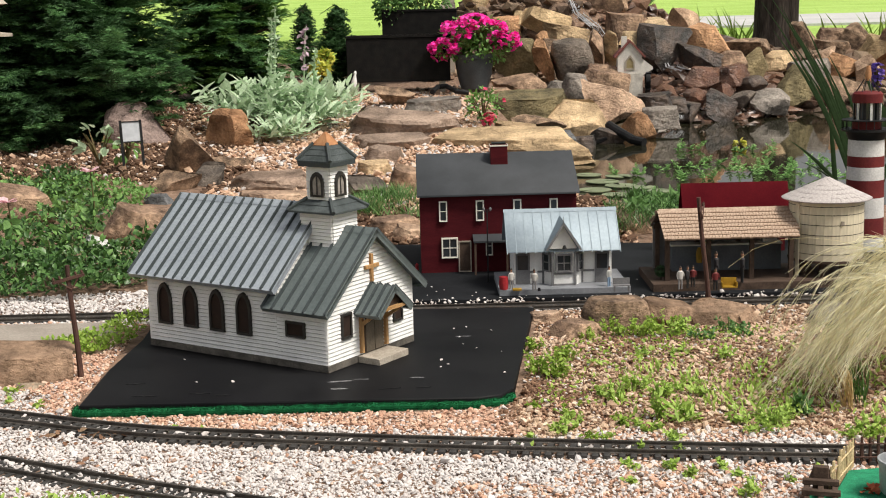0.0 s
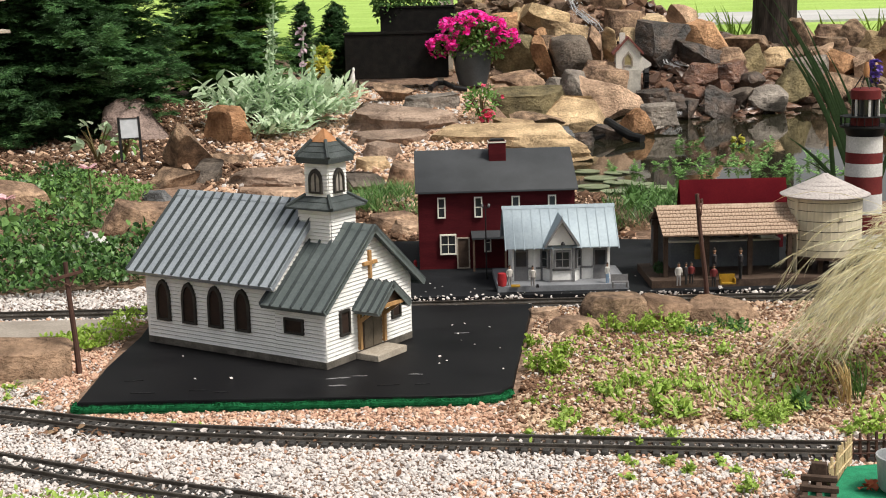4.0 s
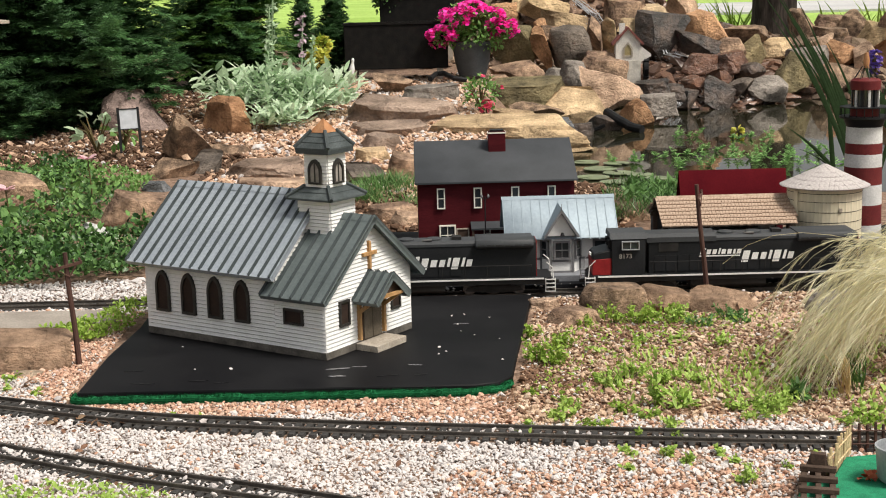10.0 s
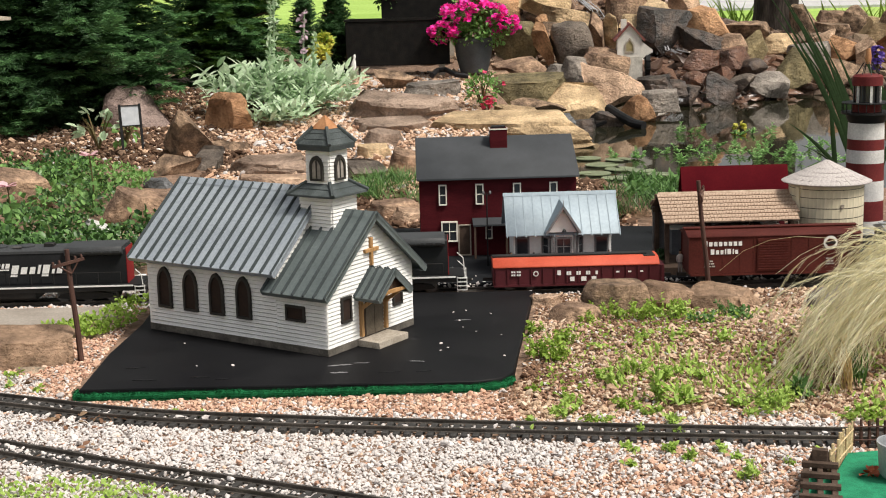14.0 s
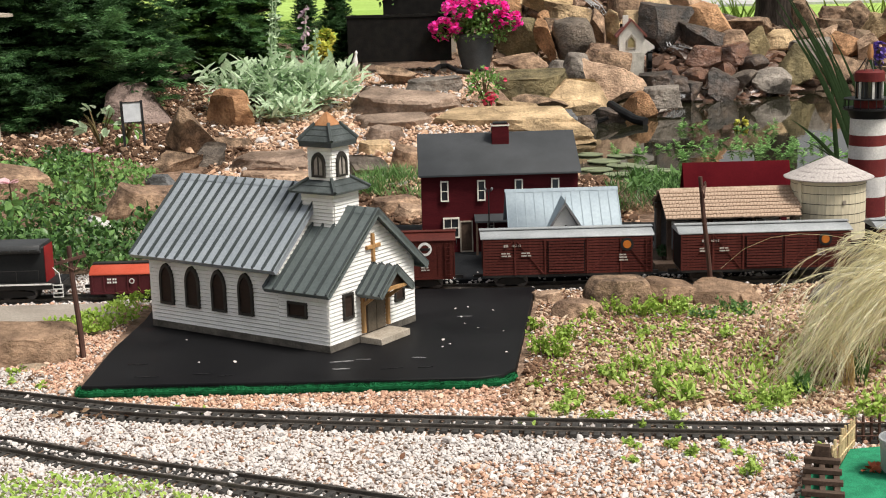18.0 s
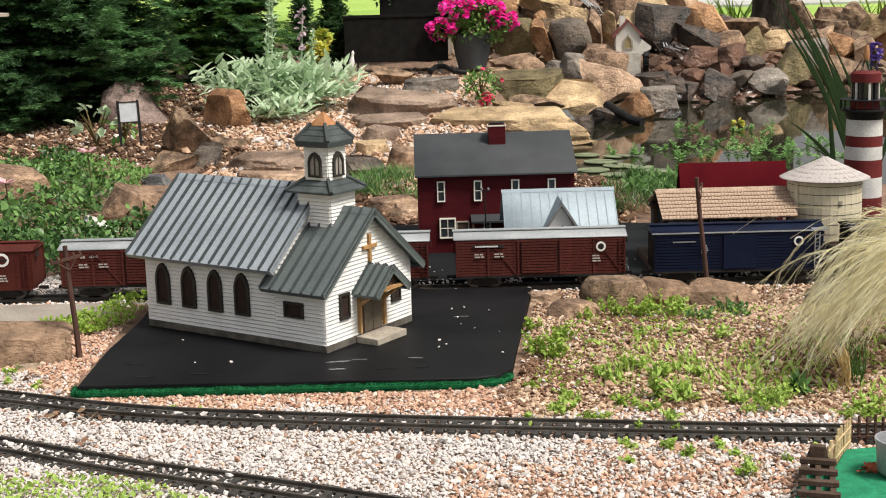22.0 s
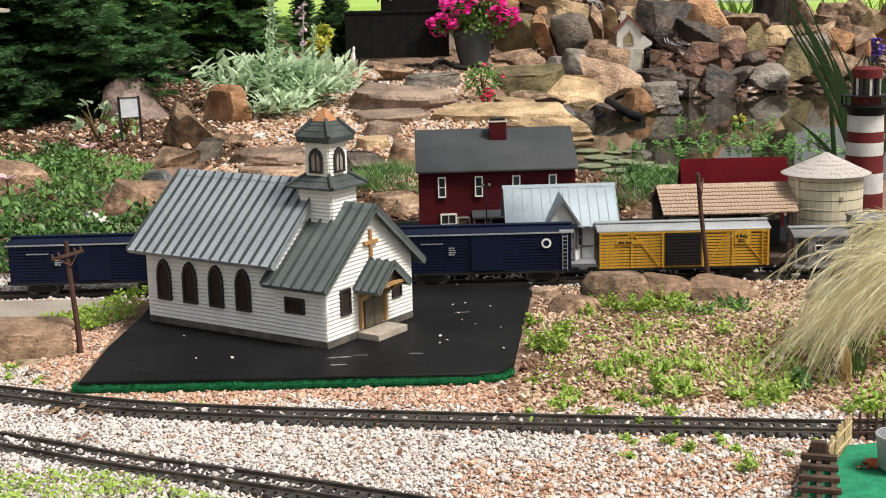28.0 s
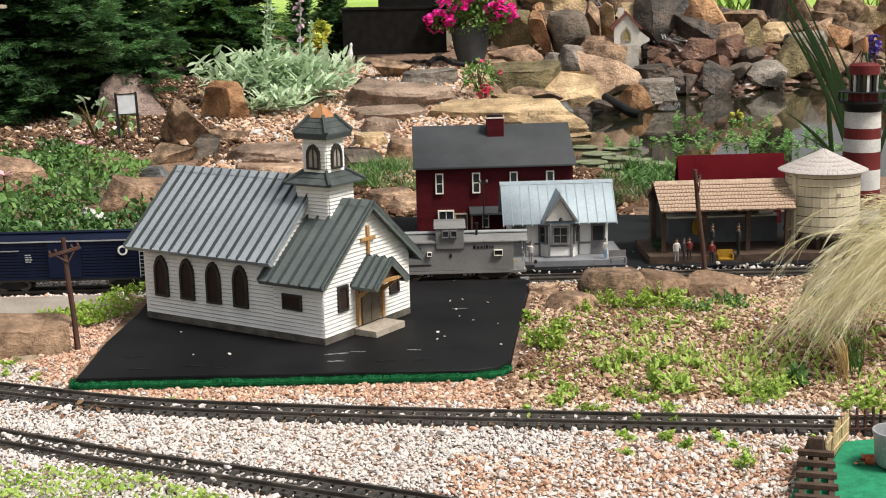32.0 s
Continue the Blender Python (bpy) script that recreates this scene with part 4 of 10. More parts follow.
def build_shelter():
    s = thing("platform_shelter", pose(0.76, 3.63, 0.006, 0, 0, 0.5), "open model market shed with tan shake roof", "model shed")
    part("platform", Geo().box(-0.21, 0.35, -0.125, 0.12, -0.001, 0.02), M_DARKWOOD, s, "dark brown plank platform", 0.001)
    w = 0.352
    for x in (-0.165, -0.055, 0.06, 0.165):
        for y in (-0.075, 0.085):
            part("post", Geo().box(x - 0.006, x + 0.006, y - 0.006, y + 0.006, 0.02, 0.15), M_DARKWOOD, s)
    part("beam", Geo().box(-w / 2, w / 2, -0.081, -0.071, 0.135, 0.147), M_DARKWOOD, s)
    part("beam", Geo().box(-w / 2, w / 2, 0.08, 0.09, 0.135, 0.147), M_DARKWOOD, s)
    part("back_wall", Geo().box(-w / 2, w / 2, 0.09, 0.094, 0.02, 0.15), M_GREYTRIM, s)
    part("counter", Geo().box(-0.13, 0.17, 0.045, 0.085, 0.02, 0.09), M_COUNTER, s, "blue-grey counter")
    part("shelf", Geo().box(-0.135, 0.172, 0.04, 0.089, 0.0905, 0.0945), M_TRIM, s)
    part("crate", Geo().box(0.12, 0.16, 0.05, 0.078, 0.095, 0.114), M_WHITE, s, "white crate", 0.001)
    # roof: a deck on each slope with rows of shakes
    run, rise, z = 0.122, 0.058, 0.138
    a = math.atan2(rise, run)
    L = math.hypot(run, rise)
    shake = [mesh_of("shake", Geo().prism([(0, -0.001), (0.019, -0.001), (0.019, 0.001), (0, 0.0034)], "x", 0.0002, wd), M_TAN) for wd in (0.0072, 0.0086, 0.0098)]
    for sgn in (-1, 1):
        m = Matrix.Translation((0, 0.005 + sgn * run, z)) @ (Matrix.Rotation(a, 4, "X") if sgn < 0 else Matrix.Rotation(math.pi, 4, "Z") @ Matrix.Rotation(a, 4, "X"))
        deck = part("roof_slope", Geo().box(-w / 2, w / 2, 0, L, -0.004, 0), M_DARKWOOD, s, at=m)
        rng = random.Random(3)
        joined = Geo()
        for r in range(8):
            x, y = -w / 2 - 0.004, -0.004 + r * (L / 8)
            while x < w / 2:
                k = rng.randrange(3)
                at = Matrix.Translation((x, y + rng.uniform(-0.0012, 0.0012), 0.001)) @ Matrix.Rotation(rng.uniform(-0.02, 0.02), 4, "X")
                if sgn < 0:
                    part("shake", shake[k], None, deck, at=at)
                else:
                    joined.add([v.co for v in shake[k].vertices], [tuple(p.vertices) for p in shake[k].polygons], at)
                x += (0.0072, 0.0086, 0.0098)[k] + 0.0006
        if joined.v:
            part("rear_shake", joined, M_TAN, deck)["kind"] = "stuff"
    part("ridge_cap", Geo().prism([(-0.012, z + rise - 0.004), (0, z + rise + 0.005), (0.012, z + rise - 0.004)], "x", -w / 2, w / 2), M_TAN, s, at=pose(0, 0.005, 0))


build_shelter()


def build_barn():
    b = thing("red_barn", pose(0.885, 4.08, 0.004), "small model barn with deep red roof", "model barn")
    four_walls(b, 0.3, 0.06, 0.135, M_RED, 0.07)
    gable_roof(b, 0.3, 0.06, 0.135, 0.072, 0.01, 0.012, mat("red_roof", rgb(0.075, 0.004, 0.008), rgb(0.1, 0.007, 0.011), 0.8, 12, 220, 0.08, spec=0.05), 0.004)
    window(b, pose(0, -0.03, 0.07), 0.04, 0.05, M_TRIM, 0.004, 2, 2)


build_barn()


def build_tank():
    t = thing("water_tank", pose(1.035, 3.62, 0.004), "cream wooden model water tank with grey shake roof", "model water tank")
    n = 30
    base = 0.068
    r = 0.094
    stave = mesh_of("stave", Geo().box(-math.pi * r / n - 0.0002, math.pi * r / n + 0.0002, -0.004, 0.003, base, base + 0.158), M_CREAM)
    for i in range(n):
        a = math.tau * i / n
        part("stave", stave, None, t, at=Matrix.Rotation(a, 4, "Z") @ Matrix.Translation((0, -r, 0)))
    part("tub", Geo().turned([(r - 0.004, base + 0.004), (r - 0.004, base + 0.155)], 30), M_CREAM, t)
    for z in (0.085, 0.111, 0.136, 0.163, 0.19, 0.212):
        part("hoop", Geo().turned([(r + 0.0036, z), (r + 0.005, z), (r + 0.005, z + 0.0014), (r + 0.0036, z + 0.0014)], 30), M_BLACK, t)
    part("ladder_board", Geo().box(-0.006, 0.006, -r - 0.008, -r - 0.0045, base - 0.06, base + 0.15), M_CREAM, t, at=Matrix.Rotation(radians(-62), 4, "Z"))
    part("gauge", Geo().box(0.0, 0.008, -r - 0.007, -r - 0.004, 0.165, 0.175), M_GREYWOOD, t, at=pose(0.012, 0, 0))
    for i in range(8):
        a = math.tau * (i + 0.5) / 8
        part("leg", Geo().box(-0.006, 0.006, -0.006, 0.006, 0, base - 0.006), M_DARKWOOD, t, at=pose(0.07 * math.cos(a), 0.07 * math.sin(a), 0))
    part("deck", Geo().turned([(0.1, base - 0.007), (0.1, base)], 24), M_DARKWOOD, t)
    roof = part("roof", Geo().turned([(0.114, base + 0.155), (0.114, base + 0.158), (0.004, base + 0.21)], 12), M_GREYSHAKE, t, "grey weathered shake roof", sharp=12)
    rng = random.Random(8)
    for ring in range(6):
        r0 = 0.117 - ring * 0.0185
        k = max(6, int(math.tau * r0 / 0.0135))
        for i in range(k):
            a = math.tau * (i + 0.5 * (ring % 2)) / k
            wd = math.tau * r0 / k * 0.47
            z0 = base + 0.1585 + (0.114 - r0) / 0.11 * 0.052
            g = Geo().prism([(-wd, 0), (wd, 0), (wd * 0.86, 0.024), (-wd * 0.86, 0.024)], "z", 0, 0.0024)
            m = Matrix.Rotation(a, 4, "Z") @ Matrix.Translation((0, -r0, z0)) @ Matrix.Rotation(math.atan2(0.052, 0.11) + rng.uniform(-0.04, 0.02), 4, "X")
            part("shake", g, M_GREYSHAKE, roof, at=m)


build_tank()


def build_lighthouse():
    l = thing("lighthouse", pose(1.272, 4.05, -0.014), "red and white banded model lighthouse with black gallery", "model lighthouse")
    paint = (mat("lighthouse_white", rgb(0.5, 0.49, 0.48), rgb(0.64, 0.63, 0.61), 0.7, 18, 200, 0.2), mat("lighthouse_red", rgb(0.11, 0.012, 0.014), rgb(0.15, 0.022, 0.02), 0.7, 18, 200, 0.2))
    z = 0.0
    zs = [0.0, 0.06, 0.12, 0.18, 0.233, 0.272, 0.304, 0.352]
    rad = lambda q: 0.0595 - 0.02 * q
    for i in range(len(zs) - 1):
        part("band", Geo().turned([(rad(zs[i]), zs[i]), (rad(zs[i + 1]), zs[i + 1])], 28), paint[i % 2], l)
    part("collar", Geo().turned([(0.051, 0.352), (0.054, 0.356), (0.06, 0.372), (0.06, 0.378)], 24), M_BLACK, l)
    part("gallery", Geo().turned([(0.074, 0.378), (0.074, 0.384)], 24), M_BLACK, l)
    for i in range(20):
        a = math.tau * i / 20
        part("baluster", Geo().rod((0.071 * math.cos(a), 0.071 * math.sin(a), 0.384), (0.071 * math.cos(a), 0.071 * math.sin(a), 0.41), 0.0012, n=5), M_BLACK, l)
    part("handrail", Geo().turned([(0.0695, 0.4095), (0.0725, 0.4095), (0.0725, 0.412), (0.0695, 0.412)], 28), M_BLACK, l)
    part("lantern_base", Geo().turned([(0.042, 0.384), (0.042, 0.41)], 24), paint[1], l)
    part("lantern_glass", Geo().turned([(0.035, 0.41), (0.035, 0.462)], 20), M_GLASS, l)
    for i in range(12):
        a = math.tau * i / 12
        part("lantern_bar", Geo().box(-0.0035, 0.0035, -0.002, 0.002, 0.41, 0.462), M_BLACK if i % 2 else paint[0], l, at=Matrix.Rotation(a, 4, "Z") @ Matrix.Translation((0, -0.0385, 0)))
    part("lantern_roof", Geo().turned([(0.044, 0.462), (0.044, 0.488), (0.037, 0.494)], 24), paint[1], l)
    for i in range(8):
        a = math.tau * i / 8
        part("roof_rod", Geo().rod((0.038 * math.cos(a), 0.038 * math.sin(a), 0.49), (0.012 * math.cos(a), 0.012 * math.sin(a), 0.53), 0.0012, n=5), M_BLACK, l)
    part("finial", Geo().turned([(0.008, 0.525), (0.01, 0.545), (0.006, 0.57)], 10), M_COPPER, l)


build_lighthouse()


M_POLE = mat("brown_pole_wood", rgb(0.06, 0.03, 0.024), rgb(0.105, 0.055, 0.042), 0.8, 30, 260, 0.3, spread=0.2, stretch=(1, 1, 0.2))


def build_pole(m, lean, turn, droop, h, label):
    """A leaning mast with a crossarm turned by turn and dropped at one end by droop degrees."""
    p = thing("telegraph_pole", m @ pose(0, 0, 0, 0, lean, 0), label, "telegraph pole", "telegraph poles")
    part("mast", Geo().tube([(0, 0, -0.02), (0.001, 0, h * 0.3), (-0.001, 0, h * 0.7), (0, 0, h)], [0.0066, 0.006, 0.0056, 0.005], 9), M_POLE, p)
    arm = part("crossarm", Geo().box(-0.034, 0.034, -0.0075, -0.0035, -0.0035, 0.0035), M_POLE, p, bevel=0.0006, at=pose(0, 0, h - 0.0285, 0, 0, turn) @ pose(0, 0, 0, 0, droop, 0))
    for x in (-0.02, 0.02):
        part("crossarm_brace", Geo().rod((x, -0.0055, -0.003), (0, -0.0055, -0.024), 0.0017, n=5), M_POLE, arm)
    for x in (-0.03, -0.017, 0.017, 0.03):
        part("insulator", Geo().turned([(0.002, 0.0035), (0.003, 0.007), (0.002, 0.011)], 8), M_POLE, arm, at=pose(x, -0.0055, 0))
    return p


build_pole(pose(-0.7806, 2.817, 0.0), -2.9, 12, -10, 0.245, "leaning brown wooden model telegraph pole with crossarm")
build_pole(pose(0.654, 3.27, 0.0), -6.0, 70, 0, 0.291, "leaning brown wooden model telegraph pole with crossarm seen end on")

# ---- rocks ----
TONES = {"sandstone": "brown weathered sandstone", "brown_sandstone": "dark brown rough sandstone", "red_sandstone": "reddish brown sandstone", "wet_rock": "dark wet stone"}


def stone(name, tone, cols, scale=9.0, rough=0.9, spec=0.2, size=0.13, contrast=0.2):
    """A quarried stone: blotches of the named colours within one boulder, beds, cracks and grain."""
    TONES[name] = tone
    m = mat(name, cols[0], cols[1], rough, scale, 70, 0.6, spread=contrast, spec=spec, pick="object", cols=cols)
    for n in m.node_tree.nodes:
        if n.bl_idname == "ShaderNodeMix":
            n.inputs["Factor"].default_value = 0.45
    craggy(m, size, size * 0.4, 1.6)
    return m


M_OCHRE = stone("ochre_sandstone", "pale ochre sandstone", [rgb(0.2, 0.135, 0.075), rgb(0.6, 0.44, 0.27), rgb(0.46, 0.34, 0.19), rgb(0.66, 0.52, 0.36)])
M_ORANGEROCK = stone("orange_sandstone", "warm orange-brown sandstone", [rgb(0.2, 0.1, 0.05), rgb(0.58, 0.34, 0.19), rgb(0.5, 0.29, 0.16), rgb(0.54, 0.37, 0.24)])
M_PINKROCK = stone("pink_sandstone", "pinkish brown sandstone", [rgb(0.19, 0.12, 0.085), rgb(0.58, 0.41, 0.29), rgb(0.52, 0.35, 0.23), rgb(0.44, 0.32, 0.23)])
M_PINKGREY = stone("pink_grey_stone", "smooth pinkish grey stone", [rgb(0.19, 0.14, 0.125), rgb(0.33, 0.25, 0.22), rgb(0.26, 0.2, 0.18)], 6)
M_OLIVE = stone("olive_sandstone", "olive-stained sandstone", [rgb(0.1, 0.085, 0.05), rgb(0.32, 0.26, 0.14), rgb(0.22, 0.19, 0.1), rgb(0.27, 0.2, 0.11)])
M_GREYROCK = stone("grey_stone", "grey weathered stone", [rgb(0.11, 0.1, 0.09), rgb(0.34, 0.3, 0.26), rgb(0.25, 0.22, 0.19), rgb(0.2, 0.17, 0.145)])
M_DARKROCK = stone("dark_stone", "dark grey craggy stone", [rgb(0.04, 0.035, 0.032), rgb(0.2, 0.165, 0.135), rgb(0.11, 0.09, 0.075)])
M_SLATE_STONE = stone("slate_stone", "blue-grey slaty stone", [rgb(0.07, 0.075, 0.08), rgb(0.2, 0.205, 0.21), rgb(0.14, 0.145, 0.155)])
M_LEDGE = stone("layered_brown_stone", "layered grey-brown stone", [rgb(0.09, 0.065, 0.05), rgb(0.36, 0.27, 0.21), rgb(0.24, 0.17, 0.13), rgb(0.3, 0.21, 0.15)], 7)
M_WHITESTONE = stone("white_stone", "chalky white", [rgb(0.4, 0.4, 0.38), rgb(0.7, 0.7, 0.67), rgb(0.6, 0.6, 0.57)])
M_WETRED = stone("wet_red_stone", "wet reddish brown stone", [rgb(0.03, 0.02, 0.016), rgb(0.2, 0.09, 0.05), rgb(0.12, 0.06, 0.04)], 9, 0.28, 0.7)


M_BOULDER = stone("tawny_brown_stone", "tawny brown rough stone", [rgb(0.1, 0.062, 0.04), rgb(0.34, 0.23, 0.155), rgb(0.22, 0.145, 0.095)], 16, size=0.05)


def rock(x, y, z, w, d, h, rz, material, tilt=0, worn=0, seed=[0]):
    """A broken sandstone boulder: a ball cut by random planes, then roughened."""
    seed[0] += 1
    rng = random.Random(seed[0])
    bm = bmesh.new()
    bmesh.ops.create_icosphere(bm, subdivisions=4, radius=1)
    cuts = []
    for i in range(4 if worn == 1 else 10):
        n = Vector((rng.gauss(0, 1), rng.gauss(0, 1), rng.gauss(0, 0.8))).normalized()
        cuts.append((n, rng.uniform(0.55, 0.8) if worn == 1 else rng.uniform(0.26, 0.56)))
    if worn == 2:
        # a squared, bedded slab
        cuts = [(Vector((a + rng.uniform(-0.25, 0.25), b + rng.uniform(-0.25, 0.25), rng.uniform(-0.1, 0.35))).normalized(), rng.uniform(0.48, 0.62)) for a, b in ((1, 0), (-1, 0), (0, 1), (0, -1), (0.7, -0.7), (-0.7, -0.7))]
    cuts += [(Vector((rng.uniform(-0.2, 0.2), rng.uniform(-0.3, 0), 1)).normalized(), 0.4 if worn == 2 else 0.62), (Vector((0, 0, -1)), 0.75)]
    off = Vector((rng.uniform(0, 50), 0, 0))
    bed = Vector((rng.uniform(-0.6, 0.6), rng.uniform(-0.6, 0.6), 1)).normalized()
    beds = rng.uniform(3.0, 5.5)
    for v in bm.verts:
        p = v.co.copy()
        for n, k in cuts:
            e = p.dot(n) - k
            if e > 0:
                p -= n * e
        # broken beds: each layer of the stone stands a little in or out
        q = p.dot(bed) * beds + noise.noise(p * 2.2 + off) * 0.7
        layer = math.floor(q)
        lip = (noise.noise(Vector((layer * 7.3, off.x, 1.7))) + 0.25 * noise.noise(p * 5 + Vector((layer, 0, 0)))) * (0.085 if worn == 2 else 0.05 if worn == 0 else 0.0)
        p *= 1 + lip
        b = noise.noise(p * 1.6 + off) * 0.05 + noise.noise(Vector((p.x * 2.5, p.y * 2.5, p.z * 9)) + off) * 0.022 + noise.noise(p * 11 + off) * 0.009
        v.co = p * (1 + b * (2.0 if worn == 2 else 1.0))
    lo = [min(v.co[i] for v in bm.verts) for i in range(3)]
    hi = [max(v.co[i] for v in bm.verts) for i in range(3)]
    size = (w, d, h * 1.12)
    for v in bm.verts:
        v.co = Vector([((v.co[i] - lo[i]) / (hi[i] - lo[i]) - 0.5) * size[i] for i in range(3)])
    me = bpy.data.meshes.new("rock")
    bm.to_mesh(me)
    bm.free()
    me.shade_smooth()
    me.set_sharp_from_angle(angle=radians(50 if worn == 1 else 22))
    me.materials.append(material)
    ob = new("rock", me)
    ob.matrix_basis = pose(x, y, z - h * 0.06, 0, tilt, rz)
    place = "set in the gravel bed" if y < 4 else "of the planted slope" if y < 7.2 and x < 0.8 else "heaped round the pond"
    return tagged(ob, f"{TONES[material.name]} boulder {place}", "rock", "boulders")


rock(-0.915, 2.800, 0.030, 0.25, 0.125, 0.096, 10, M_BOULDER, 5, 2)
rock(-0.869, 2.740, -0.003, 0.065, 0.045, 0.024, 0, M_ROCK, 0)
rock(0.399, 3.140, 0.033, 0.158, 0.111, 0.092, 8, M_BROWNROCK, 0, 1)
rock(0.526, 3.160, 0.024, 0.155, 0.104, 0.078, -6, M_BOULDER, 6, 1)
rock(0.666, 3.130, 0.014, 0.180, 0.11, 0.092, 4, M_BOULDER, 0, 0)
rock(0.246, 3.215, 0.012, 0.085, 0.057, 0.034, 0, M_PINKROCK, 0, 2)
rock(0.302, 3.060, 0.013, 0.123, 0.086, 0.052, 12, M_REDROCK, 0, 1)
rock(0.970, 3.100, 0.004, 0.238, 0.143, 0.093, 0, M_GREYROCK, 0, 1)
rock(0.056, 10.520, 0.756, 0.176, 0.136, 0.170, 5, M_GREYROCK, 0, 0)
rock(0.294, 10.426, 0.755, 0.229, 0.172, 0.196, -6, M_OCHRE, 10, 0)
rock(0.444, 10.526, 0.734, 0.199, 0.174, 0.217, 9, M_REDROCK, -12, 0)
rock(0.496, 10.020, 0.589, 0.244, 0.155, 0.155, -3, M_ORANGEROCK, 0, 2)
rock(0.601, 10.220, 0.637, 0.175, 0.132, 0.147, 11, M_OCHRE, 0, 0)
rock(0.776, 9.941, 0.632, 0.367, 0.276, 0.223, 8, M_OCHRE, -8, 0)
rock(0.918, 9.774, 0.536, 0.332, 0.183, 0.131, 12, M_OCHRE, 6, 2)
rock(1.230, 10.353, 0.704, 0.475, 0.356, 0.279, 9, M_REDROCK, 8, 0)
rock(0.688, 10.737, 0.780, 0.331, 0.248, 0.164, 6, M_REDROCK, 0, 0)
rock(0.953, 10.831, 0.787, 0.272, 0.204, 0.156, 2, M_GREYROCK, 0, 0)
rock(1.081, 9.383, 0.434, 0.124, 0.223, 0.279, -14, M_REDROCK, -18, 0)
rock(1.188, 9.427, 0.441, 0.125, 0.177, 0.221, 12, M_OCHRE, 10, 0)
rock(0.516, 9.287, 0.368, 0.327, 0.246, 0.308, 0, M_OLIVE, 0, 0)
rock(0.703, 9.234, 0.377, 0.146, 0.225, 0.282, 10, M_ORANGEROCK, -6, 0)
rock(0.722, 9.511, 0.521, 0.097, 0.072, 0.081, -7, M_ORANGEROCK, 0, 0)
rock(0.781, 9.365, 0.449, 0.124, 0.101, 0.126, 6, M_BROWNROCK, 0, 0)
rock(0.899, 9.186, 0.374, 0.284, 0.238, 0.297, -13, M_DARKROCK, -10, 1)
rock(0.550, 8.877, 0.233, 0.378, 0.208, 0.124, 14, M_REDROCK, -7, 2)
rock(0.335, 8.723, 0.192, 0.327, 0.179, 0.072, -9, M_REDROCK, 0, 2)
rock(0.757, 8.777, 0.171, 0.240, 0.180, 0.174, -11, M_GREYROCK, 12, 0)
rock(0.875, 8.723, 0.222, 0.208, 0.156, 0.173, -3, M_GREYROCK, 0, 1)
rock(1.069, 8.776, 0.257, 0.348, 0.200, 0.200, 1, M_REDROCK, 14, 2)
rock(1.038, 8.298, 0.139, 0.426, 0.319, 0.247, 13, M_PINKROCK, 10, 0)
rock(0.766, 8.000, 0.066, 0.445, 0.334, 0.245, -7, M_OCHRE, 0, 0)
rock(0.508, 8.189, 0.111, 0.539, 0.297, 0.258, -2, M_OLIVE, 0, 2)
rock(0.553, 7.786, 0.063, 0.323, 0.242, 0.112, 3, M_BROWNROCK, 14, 0)
rock(0.407, 7.472, 0.059, 0.312, 0.171, 0.116, -11, M_OCHRE, 4, 2)
rock(0.567, 7.224, 0.044, 0.331, 0.182, 0.086, 4, M_SLATE_STONE, 2, 2)
rock(0.354, 6.811, 0.071, 0.853, 0.469, 0.151, -7, M_OCHRE, 2, 2)
rock(-0.239, 7.149, 0.126, 0.690, 0.380, 0.199, -14, M_LEDGE, 3, 2)
rock(-0.261, 6.732, 0.040, 0.444, 0.244, 0.187, 9, M_LEDGE, -3, 2)
rock(-0.262, 8.124, 0.224, 0.241, 0.180, 0.143, -8, M_BROWNROCK, 0, 0)
rock(-0.050, 7.826, 0.183, 0.356, 0.197, 0.113, -1, M_GREYROCK, 0, 2)
rock(1.374, 9.977, 0.573, 0.321, 0.207, 0.207, -6, M_REDROCK, 0, 2)
rock(1.543, 10.029, 0.568, 0.400, 0.220, 0.125, -9, M_OCHRE, 0, 2)
rock(1.357, 9.719, 0.494, 0.173, 0.129, 0.097, 13, M_OCHRE, 0, 0)
rock(1.843, 10.278, 0.590, 0.248, 0.186, 0.187, 10, M_PINKROCK, 8, 0)
rock(1.926, 9.891, 0.465, 0.363, 0.272, 0.234, -2, M_ORANGEROCK, 6, 0)
rock(1.569, 9.643, 0.437, 0.386, 0.289, 0.306, -9, M_WETROCK, 12, 0)
rock(1.809, 9.918, 0.458, 0.160, 0.120, 0.126, 10, M_OCHRE, 0, 0)
rock(1.841, 9.591, 0.350, 0.360, 0.270, 0.175, 11, M_WETROCK, 6, 0)
rock(2.232, 10.047, 0.384, 0.415, 0.312, 0.175, -12, M_BROWNROCK, 8, 0)
rock(2.219, 9.678, 0.290, 0.227, 0.185, 0.231, -10, M_OLIVE, -5, 0)
rock(2.012, 9.531, 0.309, 0.274, 0.205, 0.174, 5, M_REDROCK, 0, 0)
rock(2.514, 10.123, 0.292, 0.316, 0.174, 0.140, 5, M_OCHRE, 0, 2)
rock(2.440, 9.390, 0.129, 0.341, 0.264, 0.330, 0, M_OLIVE, 8, 0)
rock(1.307, 8.068, 0.074, 0.248, 0.137, 0.127, -10, M_GREYROCK, 0, 2)
rock(1.157, 7.874, 0.036, 0.211, 0.158, 0.164, -10, M_ORANGEROCK, 24, 0)
rock(1.670, 8.918, 0.120, 0.160, 0.120, 0.122, -14, M_WETRED, 0, 0)
rock(1.597, 8.719, 0.031, 0.164, 0.127, 0.159, 13, M_WETROCK, 0, 0)
